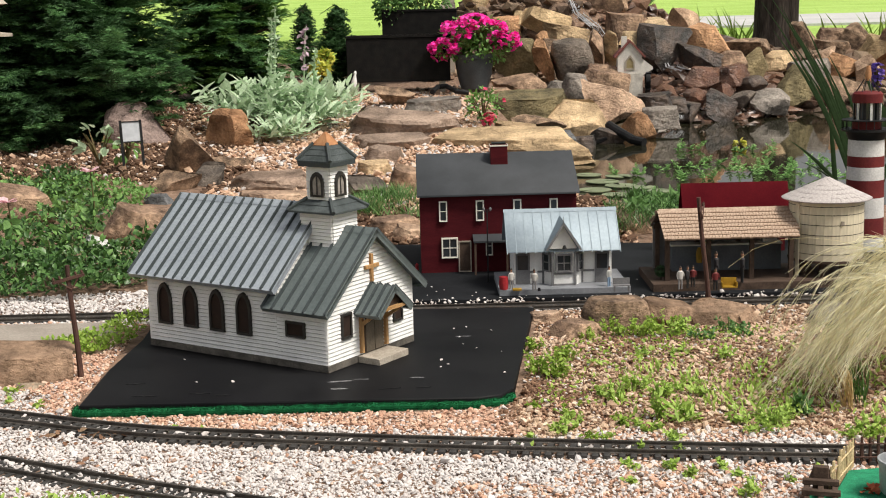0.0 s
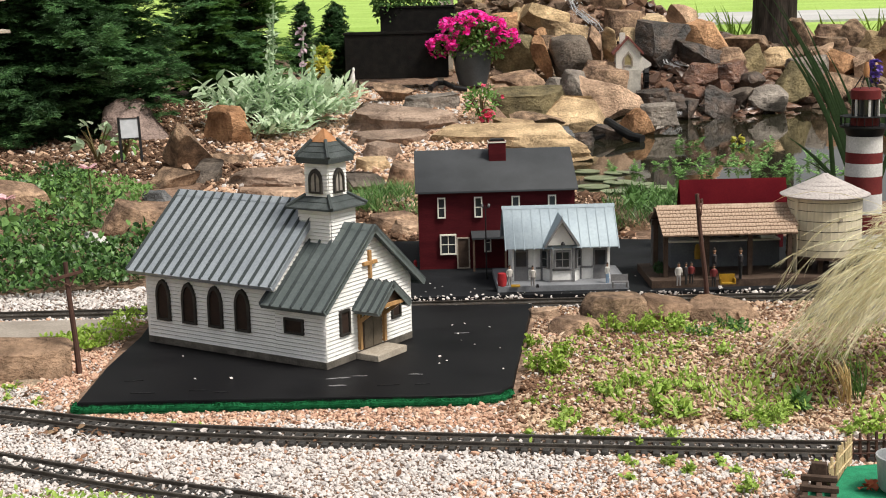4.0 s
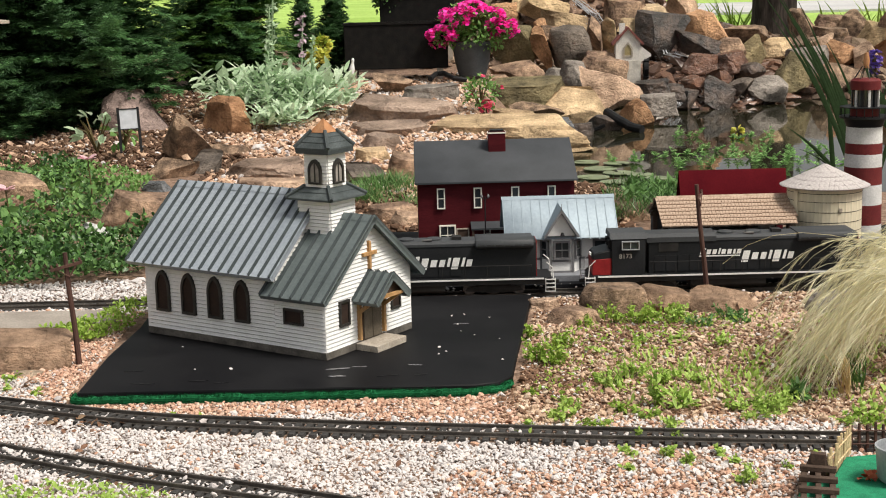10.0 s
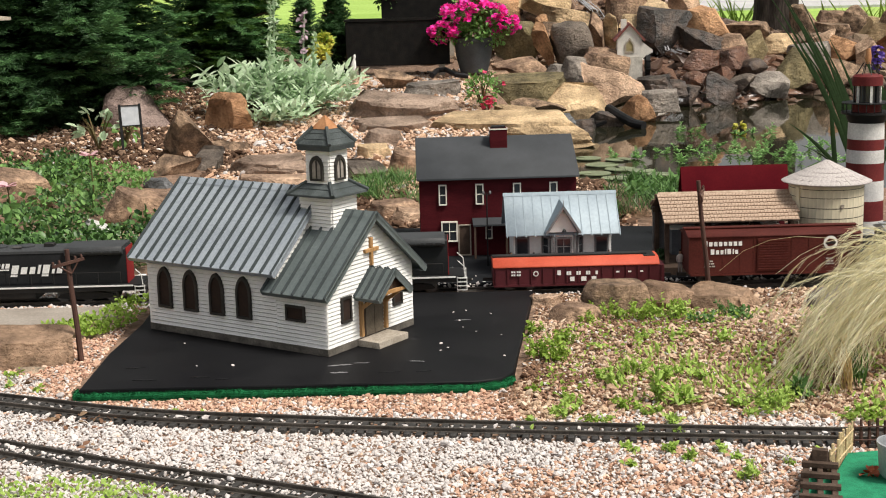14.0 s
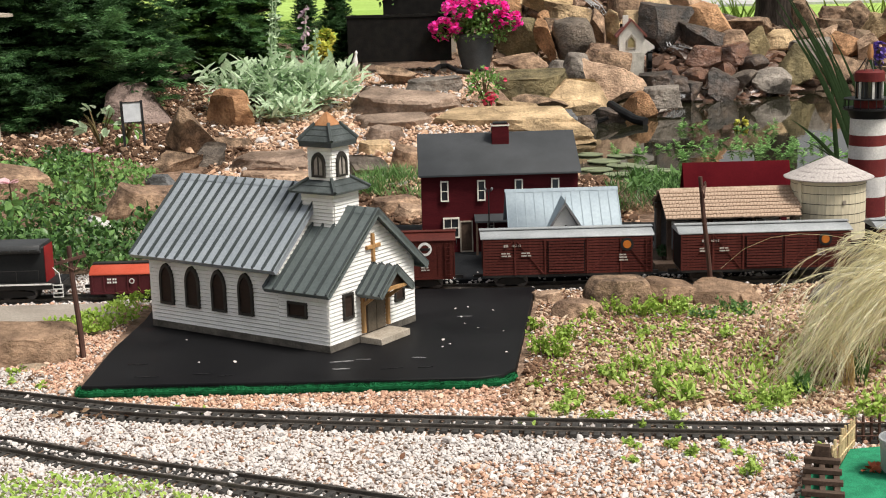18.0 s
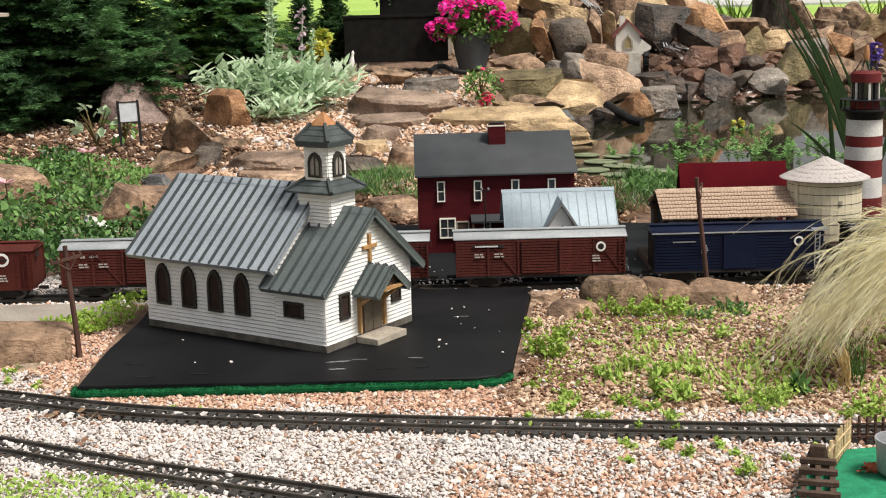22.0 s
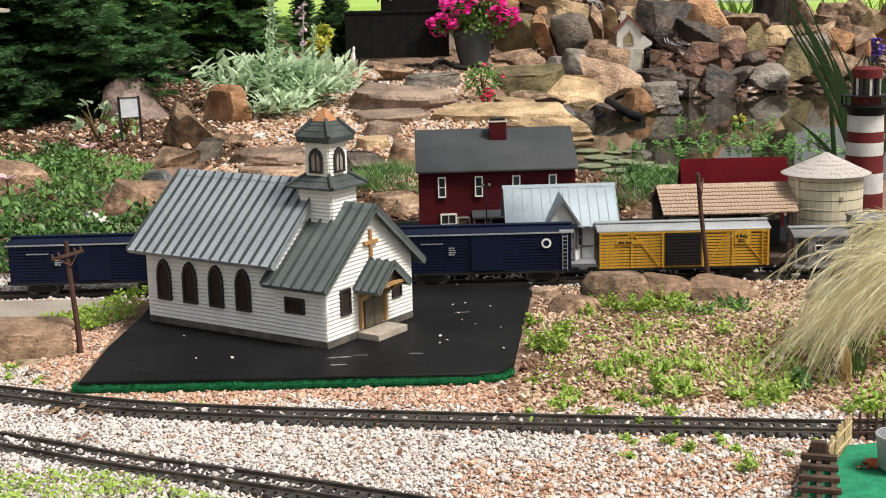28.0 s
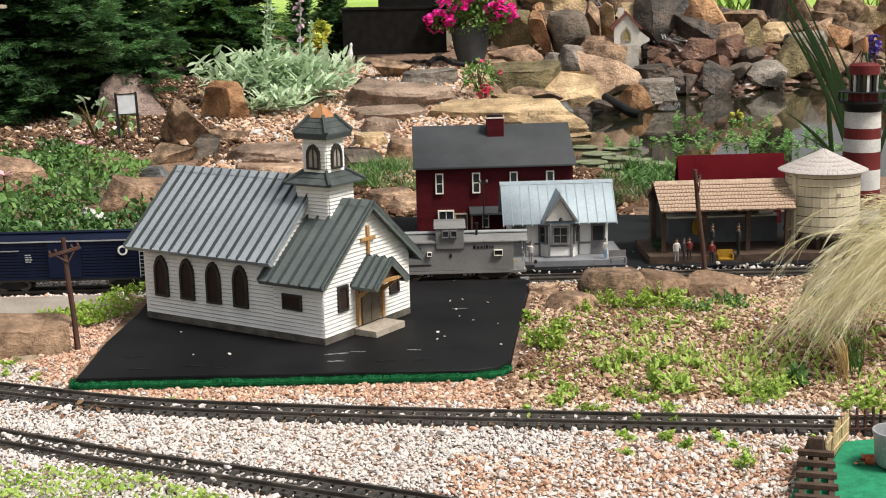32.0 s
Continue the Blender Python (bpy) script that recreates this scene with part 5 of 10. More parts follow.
rock(1.820, 8.829, 0.047, 0.262, 0.197, 0.194, -14, M_WETROCK, 25, 0)
rock(1.877, 9.120, 0.143, 0.180, 0.135, 0.134, -8, M_WETRED, 10, 0)
rock(1.999, 8.969, 0.077, 0.170, 0.128, 0.153, 10, M_DARKROCK, 0, 0)
rock(2.182, 9.032, 0.086, 0.286, 0.215, 0.158, -8, M_GREYROCK, 8, 0)
rock(1.794, 9.318, 0.232, 0.250, 0.137, 0.137, -9, M_WETRED, 5, 2)
rock(2.008, 9.370, 0.235, 0.282, 0.155, 0.148, 13, M_WETRED, -4, 2)
rock(2.133, 9.325, 0.168, 0.219, 0.164, 0.124, -9, M_WETROCK, 0, 0)
rock(1.336, 8.416, 0.145, 0.224, 0.123, 0.106, -5, M_WETROCK, 0, 2)
rock(1.451, 8.515, 0.111, 0.210, 0.116, 0.098, -4, M_WETROCK, 5, 2)
rock(3.106, 11.538, 0.384, 0.294, 0.257, 0.321, -8, M_BROWNROCK, 0, 0)
rock(2.979, 10.131, 0.214, 0.269, 0.204, 0.255, 3, M_ORANGEROCK, 0, 0)
rock(3.132, 10.027, 0.211, 0.213, 0.181, 0.226, 14, M_PINKROCK, 0, 0)
rock(2.993, 10.621, 0.290, 0.184, 0.142, 0.178, 7, M_PINKROCK, 10, 0)
rock(3.371, 11.626, 0.412, 0.367, 0.202, 0.149, 6, M_REDROCK, 0, 2)
rock(3.532, 11.536, 0.383, 0.318, 0.239, 0.281, -8, M_BROWNROCK, 0, 0)
rock(3.692, 11.332, 0.320, 0.446, 0.245, 0.221, -9, M_OCHRE, 0, 2)
rock(3.253, 11.225, 0.315, 0.343, 0.189, 0.169, 8, M_BROWNROCK, 0, 2)
rock(3.829, 11.247, 0.370, 0.417, 0.313, 0.372, -8, M_REDROCK, 0, 0)
rock(3.470, 10.249, 0.177, 0.437, 0.328, 0.290, 14, M_ORANGEROCK, 0, 0)
rock(2.672, 9.826, 0.212, 0.320, 0.199, 0.199, -2, M_GREYROCK, 0, 2)
rock(2.770, 9.446, 0.086, 0.407, 0.305, 0.247, -5, M_BROWNROCK, 0, 0)
rock(-1.575, 7.041, 0.170, 0.404, 0.304, 0.276, -14, M_PINKGREY, 0, 0)
rock(-1.057, 6.878, 0.156, 0.274, 0.206, 0.227, -3, M_ORANGEROCK, 8, 0)
rock(-1.111, 6.125, 0.128, 0.252, 0.189, 0.197, -1, M_BROWNROCK, 28, 0)
rock(-1.152, 5.776, 0.019, 0.262, 0.197, 0.155, -9, M_BROWNROCK, 0, 0)
rock(-1.026, 5.868, 0.027, 0.177, 0.134, 0.168, -10, M_DARKROCK, -8, 0)
rock(-1.111, 5.469, -0.041, 0.194, 0.146, 0.164, -6, M_SLATE_STONE, 0, 0)
rock(-0.987, 6.272, 0.029, 0.220, 0.165, 0.134, -12, M_BROWNROCK, 10, 0)
rock(-0.722, 5.732, 0.027, 0.452, 0.248, 0.114, -4, M_LEDGE, 2, 2)
rock(-1.026, 4.517, 0.065, 0.231, 0.128, 0.121, -5, M_REDROCK, 8, 2)
rock(-1.564, 4.974, 0.079, 0.329, 0.181, 0.140, 12, M_REDROCK, 5, 2)
rock(-0.623, 5.173, 0.037, 0.319, 0.175, 0.070, 5, M_PINKROCK, 2, 2)
rock(-0.315, 5.469, 0.036, 0.185, 0.139, 0.105, 4, M_DARKROCK, 8, 0)
rock(-0.275, 6.315, 0.066, 0.193, 0.117, 0.117, -14, M_LEDGE, 0, 2)
rock(-0.140, 5.615, 0.057, 0.171, 0.116, 0.116, 5, M_REDROCK, 5, 2)
rock(-0.291, 6.014, 0.039, 0.190, 0.105, 0.100, 7, M_OCHRE, 0, 2)
rock(-0.158, 4.614, 0.025, 0.198, 0.109, 0.057, 8, M_REDROCK, -3, 2)
rock(-0.107, 4.460, 0.024, 0.141, 0.078, 0.052, -4, M_PINKROCK, 2, 2)
rock(0.642, 4.460, 0.009, 0.138, 0.076, 0.061, -12, M_REDROCK, 0, 2)
rock(0.767, 7.412, 0.005, 0.174, 0.095, 0.069, -5, M_WETROCK, 0, 2)
rock(0.937, 7.623, 0.006, 0.203, 0.152, 0.117, -3, M_WETROCK, 0, 0)
rock(-0.545, 6.913, 0.022, 0.176, 0.100, 0.100, 12, M_REDROCK, 0, 2)

rock(-1.075, 4.200, 0.045, 0.1, 0.05, 0.05, 10, M_WHITESTONE, 20, 2)


# ---- gravel ----
def pebble_forms():
    bm = bmesh.new()
    bmesh.ops.create_icosphere(bm, subdivisions=1, radius=0.5)
    base = np.array([v.co for v in bm.verts])
    faces = [[v.index for v in f.verts] for f in bm.faces]
    bm.free()
    rng = np.random.RandomState(2)
    forms = []
    for i in range(14):
        q = base * (1 + rng.uniform(-0.2, 0.2, (len(base), 1)))
        n = rng.normal(size=(4, 3))
        n /= np.linalg.norm(n, axis=1)[:, None]
        for k in n:
            e = q @ k - rng.uniform(0.25, 0.4)
            q = q - np.where(e > 0, e, 0)[:, None] * k
        forms.append(q)
    return forms, faces


PEBBLES, PEBBLE_FACES = pebble_forms()
NEAR_X, NEAR_Y = np.array(NEAR_LINE).T
BOARD_RING = [(-0.735, 2.51), (0.06, 2.505), (0.125, 2.53), (0.15, 2.6), (0.236, 3.31), (-0.75, 3.335), (-0.742, 3.1)]


def inside(ring, x, y):
    r = np.array(ring)
    ok = np.zeros(len(x), bool)
    j = len(r) - 1
    for i in range(len(r)):
        c = ((r[i, 1] > y) != (r[j, 1] > y)) & (x < (r[j, 0] - r[i, 0]) * (y - r[i, 1]) / (r[j, 1] - r[i, 1] + 1e-12) + r[i, 0])
        ok ^= c
        j = i
    return ok


def jitter(x0, x1, y0, y1, step, seed):
    rng = np.random.RandomState(seed)
    X, Y = np.meshgrid(np.arange(x0, x1, step), np.arange(y0, y1, step))
    return X.ravel() + rng.uniform(-0.6, 0.6, X.size) * step, Y.ravel() + rng.uniform(-0.6, 0.6, X.size) * step


def gravel(name, x, y, size, material, label, seed, lift=0.25, rise=0.0):
    np.random.seed(seed)
    n = len(x)
    s = size * np.exp(np.random.normal(0, 0.28, n))
    sc = s[:, None] * np.random.uniform([0.85, 0.6, 0.4], [1.6, 1.15, 0.8], (n, 3))
    z = height(x, y) + rise + s * np.random.uniform(lift - 0.35, lift + 0.2, n)
    me = scatter(name, PEBBLES, PEBBLE_FACES, np.stack([x, y, z], -1), turns(n, 0.75), sc, material)
    return tagged(new(name, me), label, "gravel", kind="stuff")


def build_gravel():
    rng = np.random.RandomState(11)
    x, y = jitter(-1.45, 1.4, 1.72, 3.34, 0.0056, 1)
    k = np.abs(x) < 0.4 * y + 0.12
    x, y = x[k], y[k]
    track_y = np.interp(x, NEAR_X, NEAR_Y)
    free = ~inside(BOARD_RING, x, y) & ~((x < -0.78) & (y > 3.0) & (y < 3.32))
    turfed = inside([(0.62, 2.11), (1.0, 2.15), (1.0, 1.84), (0.52, 1.84), (0.545, 2.02), (0.6, 2.03)], x, y)
    free &= ~turfed
    wob = 0.03 * np.sin(9 * x) + 0.02 * np.sin(23 * x + 7 * y)
    d = y - track_y + wob
    white = np.where(d < 0.045, 0.965, np.where(d < 0.075, 0.5, 0.12))
    white = np.where((x > 0.12) & (d > 0.05), np.where(d < 0.12, 0.5, 0.05), white)
    white = np.where((d < 0) & (x + 1.2 * (2.22 - y) > 0.3), 0.6, white)
    white = np.where((x < -0.82) & (d < 0.14), 0.85, white)
    white = np.where((d < -0.17) & (x > 0.0), 0.5, white)
    pick = rng.rand(len(x)) < white
    back = (d > 0.55) & (rng.rand(len(x)) < 0.25)
    branch = np.abs(y - np.interp(x, [-1.3, -0.79, -0.50, -0.33, 0.1, 0.5], [2.47, 2.255, 2.108, 2.035, 1.83, 1.62]))
    bed = (np.abs(y - track_y) < 0.047) | (branch < 0.05)
    between = (np.abs(y - track_y) < 0.02) | (branch < 0.019)
    low = bed & free & ~between & (rng.rand(len(x)) < 0.5)
    gravel("track_ballast", x[low], y[low], 0.0071, M_PEBWHITE, "pale gravel at the sleeper ends", 29, -0.05)
    fill = bed & free & between & (rng.rand(len(x)) < 0.42)
    gravel("track_ballast", x[fill], y[fill], 0.0071, M_PEBWHITE, "pale gravel between the sleepers", 30, 0.38)
    free &= ~bed
    a, b = free & pick & ~back, free & ~pick & ~back
    dark = b & (x > 0.1) & (d > 0.12) & (rng.rand(len(x)) < 0.55 + 0.35 * np.sin(11 * x + 3) * np.sin(9 * y))
    b &= ~dark
    gravel("bark_mulch", x[dark], y[dark], 0.0071, M_MULCH, "brown bark mulch mixed into the gravel", 27)
    gravel("pale_gravel", x[a], y[a], 0.0071, M_PEBWHITE, "loose pale grey and white gravel round the tracks", 21)
    tan = b & (x > 0.13) & (d > 0.1) & (rng.rand(len(x)) < 0.75)
    b &= ~tan
    gravel("tan_gravel", x[tan], y[tan], 0.0092, M_PEBTAN, "loose tan gravel of the weedy bed", 35)
    gravel("pink_gravel", x[b], y[b], 0.0071, M_PEBPINK, "loose pinkish brown gravel of the beds", 22)
    # ballast of the far track and the verge beside it
    x, y = jitter(-2.0, -0.4, 3.3, 3.68, 0.0085, 5)
    k = (y < 3.655 + 0.03 * np.sin(6 * x)) & ((x < -0.62) | (y < 3.5))
    gravel("track_ballast", x[k], y[k], 0.0092, M_PEBWHITE, "white gravel ballast beside the far track", 23)
    x, y = jitter(-0.4, 1.7, 3.31, 3.50, 0.0125, 6)
    k = rng.rand(len(x)) < np.where(y > 3.45, 0.3 * (np.sin(17 * x) > -0.6), np.where(y < 3.37, 0.12, np.where(np.abs(y - 3.4) < 0.02, 0.6, 0.25)))
    gravel("track_ballast", x[k], y[k], 0.0078, M_PEBWHITE, "scattered white gravel along the far track", 24)
    x, y = jitter(-0.1, 0.85, 3.325, 3.347, 0.008, 8)
    k = rng.rand(len(x)) < 0.2
    gravel("track_ballast", x[k], y[k], 0.009, M_PEBWHITE, "line of white gravel along the board's back edge", 31, 0.6)
    x, y = jitter(-0.35, 1.2, 3.444, 3.482, 0.0085, 13)
    k = rng.rand(len(x)) < 0.55 + 0.45 * np.sin(13 * x + 1) * np.sin(4 * x)
    gravel("track_ballast", x[k], y[k], 0.0072, M_PEBWHITE, "white gravel between the far track and the street", 34, 0.7)
    # bed behind the town
    x, y = jitter(-0.95, 0.62, 4.24, 5.3, 0.0165, 12)
    k = (pond_depth(x, y) < 0.15) & (rng.rand(len(x)) < 0.9) & ~inside([(-0.7, 3.4), (1.75, 3.4), (1.75, 4.23), (0.66, 4.25), (0.3, 4.31), (-0.35, 4.33), (-0.6, 4.0)], x, y)
    m = rng.rand(len(x)) < 0.72 + 0.25 * np.sin(5 * x + 1) * np.sin(6 * y)
    gravel("bark_mulch", x[k & m], y[k & m], 0.02, M_DARKMULCH, "brown bark mulch behind the town", 32)
    gravel("terrace_gravel", x[k & ~m], y[k & ~m], 0.019, M_PEBTERRACE, "coarse tan gravel behind the town", 33)
    # upper terrace
    x, y = jitter(-2.3, 1.0, 5.1, 9.2, 0.0175, 7)
    k = (height(x, y) > -0.005) & (rng.rand(len(x)) < 0.93) & ~((x < -1.0) & (y < 5.9)) & (x < 0.9 - 0.1 * (y - 6)) & (y < 8.9 + 0.3 * x) & (pond_depth(x, y) < 0.02) & ((y > 6.3) | (x < 0.3))
    w = rng.rand(len(x)) < 0.2
    mul = k & ((rng.rand(len(x)) < 0.07) | ((x < -0.95 - 0.1 * np.sin(5 * y)) & (rng.rand(len(x)) < 0.75)))
    k &= ~mul
    gravel("bark_mulch", x[mul], y[mul], 0.022, M_DARKMULCH, "brown bark mulch on the slope", 28)
    gravel("terrace_gravel", x[k & ~w], y[k & ~w], 0.022, M_PEBTERRACE, "coarse tan and pink gravel of the upper terrace", 25)
    gravel("terrace_gravel", x[k & w], y[k & w], 0.022, M_PEBWHITE, "coarse pale gravel of the upper terrace", 26)


# darker mulch whose colour also holds the shade on the slope
M_DARKMULCH = mat("dark_shaded_bark_mulch", rgb(0.06, 0.035, 0.022), rgb(0.12, 0.07, 0.045), 0.95, 60, 300, 0.5, spread=0.25, pick="island", cols=[rgb(0.045, 0.025, 0.016), rgb(0.15, 0.085, 0.052), rgb(0.08, 0.046, 0.03), rgb(0.22, 0.135, 0.085)])
M_MULCH = mat("bark_mulch", rgb(0.14, 0.08, 0.05), rgb(0.24, 0.14, 0.09), 0.95, 60, 300, 0.5, spread=0.25, pick="island", cols=[rgb(0.09, 0.05, 0.03), rgb(0.28, 0.16, 0.095), rgb(0.16, 0.09, 0.06), rgb(0.38, 0.24, 0.15)])
M_PEBTERRACE = mat("terrace_gravel", rgb(0.42, 0.28, 0.19), rgb(0.58, 0.42, 0.3), 0.85, 40, 300, 0.3, spread=0.18, pick="island", cols=[rgb(0.34, 0.19, 0.12), rgb(0.6, 0.41, 0.28), rgb(0.48, 0.29, 0.19), rgb(0.76, 0.6, 0.47), rgb(0.42, 0.24, 0.16), rgb(0.66, 0.48, 0.35)])
build_gravel()


# ---- plants ----
def leafmat(name, cols, rough=0.55, thin=0.35):
    m = mat(name, cols[0], cols[-1], rough, 25, 120, 0.1, spread=0.2, pick="island", cols=cols, spec=0.3)
    N, L = m.node_tree.nodes, m.node_tree.links
    bs, out = N["Principled BSDF"], N["Material Output"]
    tr = N.new("ShaderNodeBsdfTranslucent")
    mx = N.new("ShaderNodeMixShader")
    mx.inputs[0].default_value = thin
    L.new(bs.inputs["Base Color"].links[0].from_socket, tr.inputs["Color"])
    L.new(bs.outputs[0], mx.inputs[1])
    L.new(tr.outputs[0], mx.inputs[2])
    L.new(mx.outputs[0], out.inputs["Surface"])
    return m


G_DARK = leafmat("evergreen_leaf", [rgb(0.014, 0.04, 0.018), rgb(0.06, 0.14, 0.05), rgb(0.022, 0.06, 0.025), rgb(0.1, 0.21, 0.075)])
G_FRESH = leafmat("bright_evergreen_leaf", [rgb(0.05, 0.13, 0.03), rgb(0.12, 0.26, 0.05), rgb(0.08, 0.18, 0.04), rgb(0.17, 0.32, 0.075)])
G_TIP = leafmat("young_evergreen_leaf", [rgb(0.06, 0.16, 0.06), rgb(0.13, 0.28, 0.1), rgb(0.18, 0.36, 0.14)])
G_MID = leafmat("garden_leaf", [rgb(0.025, 0.07, 0.02), rgb(0.14, 0.29, 0.08), rgb(0.05, 0.13, 0.035), rgb(0.23, 0.41, 0.13)])
G_COVER = leafmat("periwinkle_leaf", [rgb(0.008, 0.026, 0.008), rgb(0.1, 0.22, 0.055), rgb(0.022, 0.062, 0.018), rgb(0.2, 0.36, 0.11), rgb(0.045, 0.12, 0.03)], 0.35, 0.2)
G_MIDTIP = leafmat("garden_leaf_tip", [rgb(0.09, 0.21, 0.05), rgb(0.2, 0.38, 0.1), rgb(0.14, 0.28, 0.07), rgb(0.26, 0.44, 0.14)])
G_LIME = leafmat("lime_leaf", [rgb(0.16, 0.28, 0.03), rgb(0.32, 0.46, 0.07), rgb(0.22, 0.36, 0.05), rgb(0.4, 0.54, 0.11)])
G_WEED = leafmat("weed_leaf", [rgb(0.22, 0.36, 0.06), rgb(0.44, 0.6, 0.13), rgb(0.31, 0.47, 0.09), rgb(0.5, 0.65, 0.19)])
G_SILVER = leafmat("silver_leaf", [rgb(0.2, 0.34, 0.16), rgb(0.56, 0.69, 0.48), rgb(0.36, 0.52, 0.3), rgb(0.7, 0.8, 0.63)], 0.8)
G_POND = leafmat("pond_leaf", [rgb(0.14, 0.32, 0.09), rgb(0.28, 0.5, 0.17), rgb(0.2, 0.4, 0.13), rgb(0.36, 0.56, 0.22)])
G_REED = leafmat("reed_leaf", [rgb(0.012, 0.032, 0.01), rgb(0.03, 0.065, 0.02), rgb(0.018, 0.045, 0.013), rgb(0.04, 0.08, 0.025)])
G_STRAW = leafmat("straw", [rgb(0.58, 0.48, 0.26), rgb(0.95, 0.91, 0.68), rgb(0.76, 0.74, 0.44), rgb(0.97, 0.95, 0.8)], 0.6, 0.4)
G_DRY = leafmat("dry_leaf", [rgb(0.12, 0.08, 0.03), rgb(0.22, 0.17, 0.07), rgb(0.1, 0.1, 0.04), rgb(0.26, 0.2, 0.1)])
G_YELLOW = leafmat("yellow_leaf", [rgb(0.46, 0.5, 0.07), rgb(0.72, 0.68, 0.14), rgb(0.34, 0.44, 0.07), rgb(0.74, 0.62, 0.16)])
F_PINK = leafmat("magenta_petal", [rgb(0.85, 0.012, 0.33), rgb(0.95, 0.05, 0.48), rgb(0.9, 0.02, 0.4), rgb(0.96, 0.12, 0.56)], 0.6, 0.3)
F_ROSE = leafmat("rose_petal", [rgb(0.7, 0.06, 0.14), rgb(0.8, 0.12, 0.22)], 0.5, 0.3)
F_PALE = leafmat("pale_pink_petal", [rgb(0.75, 0.45, 0.5), rgb(0.85, 0.6, 0.64)], 0.5, 0.4)
F_PURPLE = leafmat("purple_petal", [rgb(0.12, 0.08, 0.4), rgb(0.25, 0.15, 0.55)], 0.5, 0.3)
F_LILAC = leafmat("lilac_petal", [rgb(0.5, 0.36, 0.44), rgb(0.64, 0.5, 0.58)], 0.5, 0.3)


def leaf_form(kind):
    """A leaf of length 1 along +y, bent a little, in triangles."""
    if kind == "oval":
        half, bend, fold = [(0, 0.03), (0.3, 0.27), (0.65, 0.26), (1, 0.0)], 0.18, 0.08
    elif kind == "round":
        half, bend, fold = [(0, 0.05), (0.25, 0.42), (0.7, 0.44), (1, 0.05)], 0.1, 0.06
    elif kind == "lance":
        half, bend, fold = [(0, 0.03), (0.3, 0.13), (0.65, 0.11), (1, 0.0)], 0.25, 0.05
    elif kind == "blade":
        half, bend, fold = [(0, 0.022), (0.4, 0.022), (0.75, 0.016), (1, 0.0)], 0.35, 0.01
    else:
        return np.array([(0, 0, 0), (-0.075, 0.45, 0.01), (0, 1, -0.12), (0.075, 0.45, 0.01)], float), [(0, 3, 2), (0, 2, 1)]
    v, f = [], []
    for t, w in half:
        z = -bend * t * t
        v += [(-w, t, z + fold * w * 3), (0, t, z), (w, t, z + fold * w * 3)]
    for i in range(len(half) - 1):
        a = 3 * i
        for q in ((a, a + 1, a + 4, a + 3), (a + 1, a + 2, a + 5, a + 4)):
            f += [(q[0], q[1], q[2]), (q[0], q[2], q[3])]
    return np.array(v, float), f


LEAF = {k: leaf_form(k) for k in ("oval", "round", "lance", "blade", "needle")}


def aim(d, roll):
    """Rotations that turn +y to the directions d, rolled about them."""
    d = d / (np.linalg.norm(d, axis=1)[:, None] + 1e-9)
    up = np.where(np.abs(d[:, 2:3]) > 0.95, np.array([[1.0, 0, 0]]), np.array([[0, 0, 1.0]]))
    x = np.cross(d, up)
    x /= np.linalg.norm(x, axis=1)[:, None] + 1e-9
    z = np.cross(x, d)
    c, s = np.cos(roll)[:, None], np.sin(roll)[:, None]
    return np.stack([x * c + z * s, d, z * c - x * s], -1)


def leaves(name, pos, d, length, kind, material, roll=0.6, parent=None, label="", width=1.0):
    n = len(pos)
    form, faces = LEAF[kind]
    s = np.broadcast_to(np.asarray(length, float), (n,))
    sc = np.stack([s * width, s, s], -1)
    me = scatter(name, [form], faces, pos, aim(d, (np.random.rand(n) * 2 - 1) * roll), sc, material, True)
    ob = part(name, me, None, parent, label)
    ob["kind"] = "stuff"
    return ob


def unit(n, rng, up=0.0):
    v = rng.normal(size=(n, 3))
    v /= np.linalg.norm(v, axis=1)[:, None]
    v[:, 2] += up
    return v / np.linalg.norm(v, axis=1)[:, None]


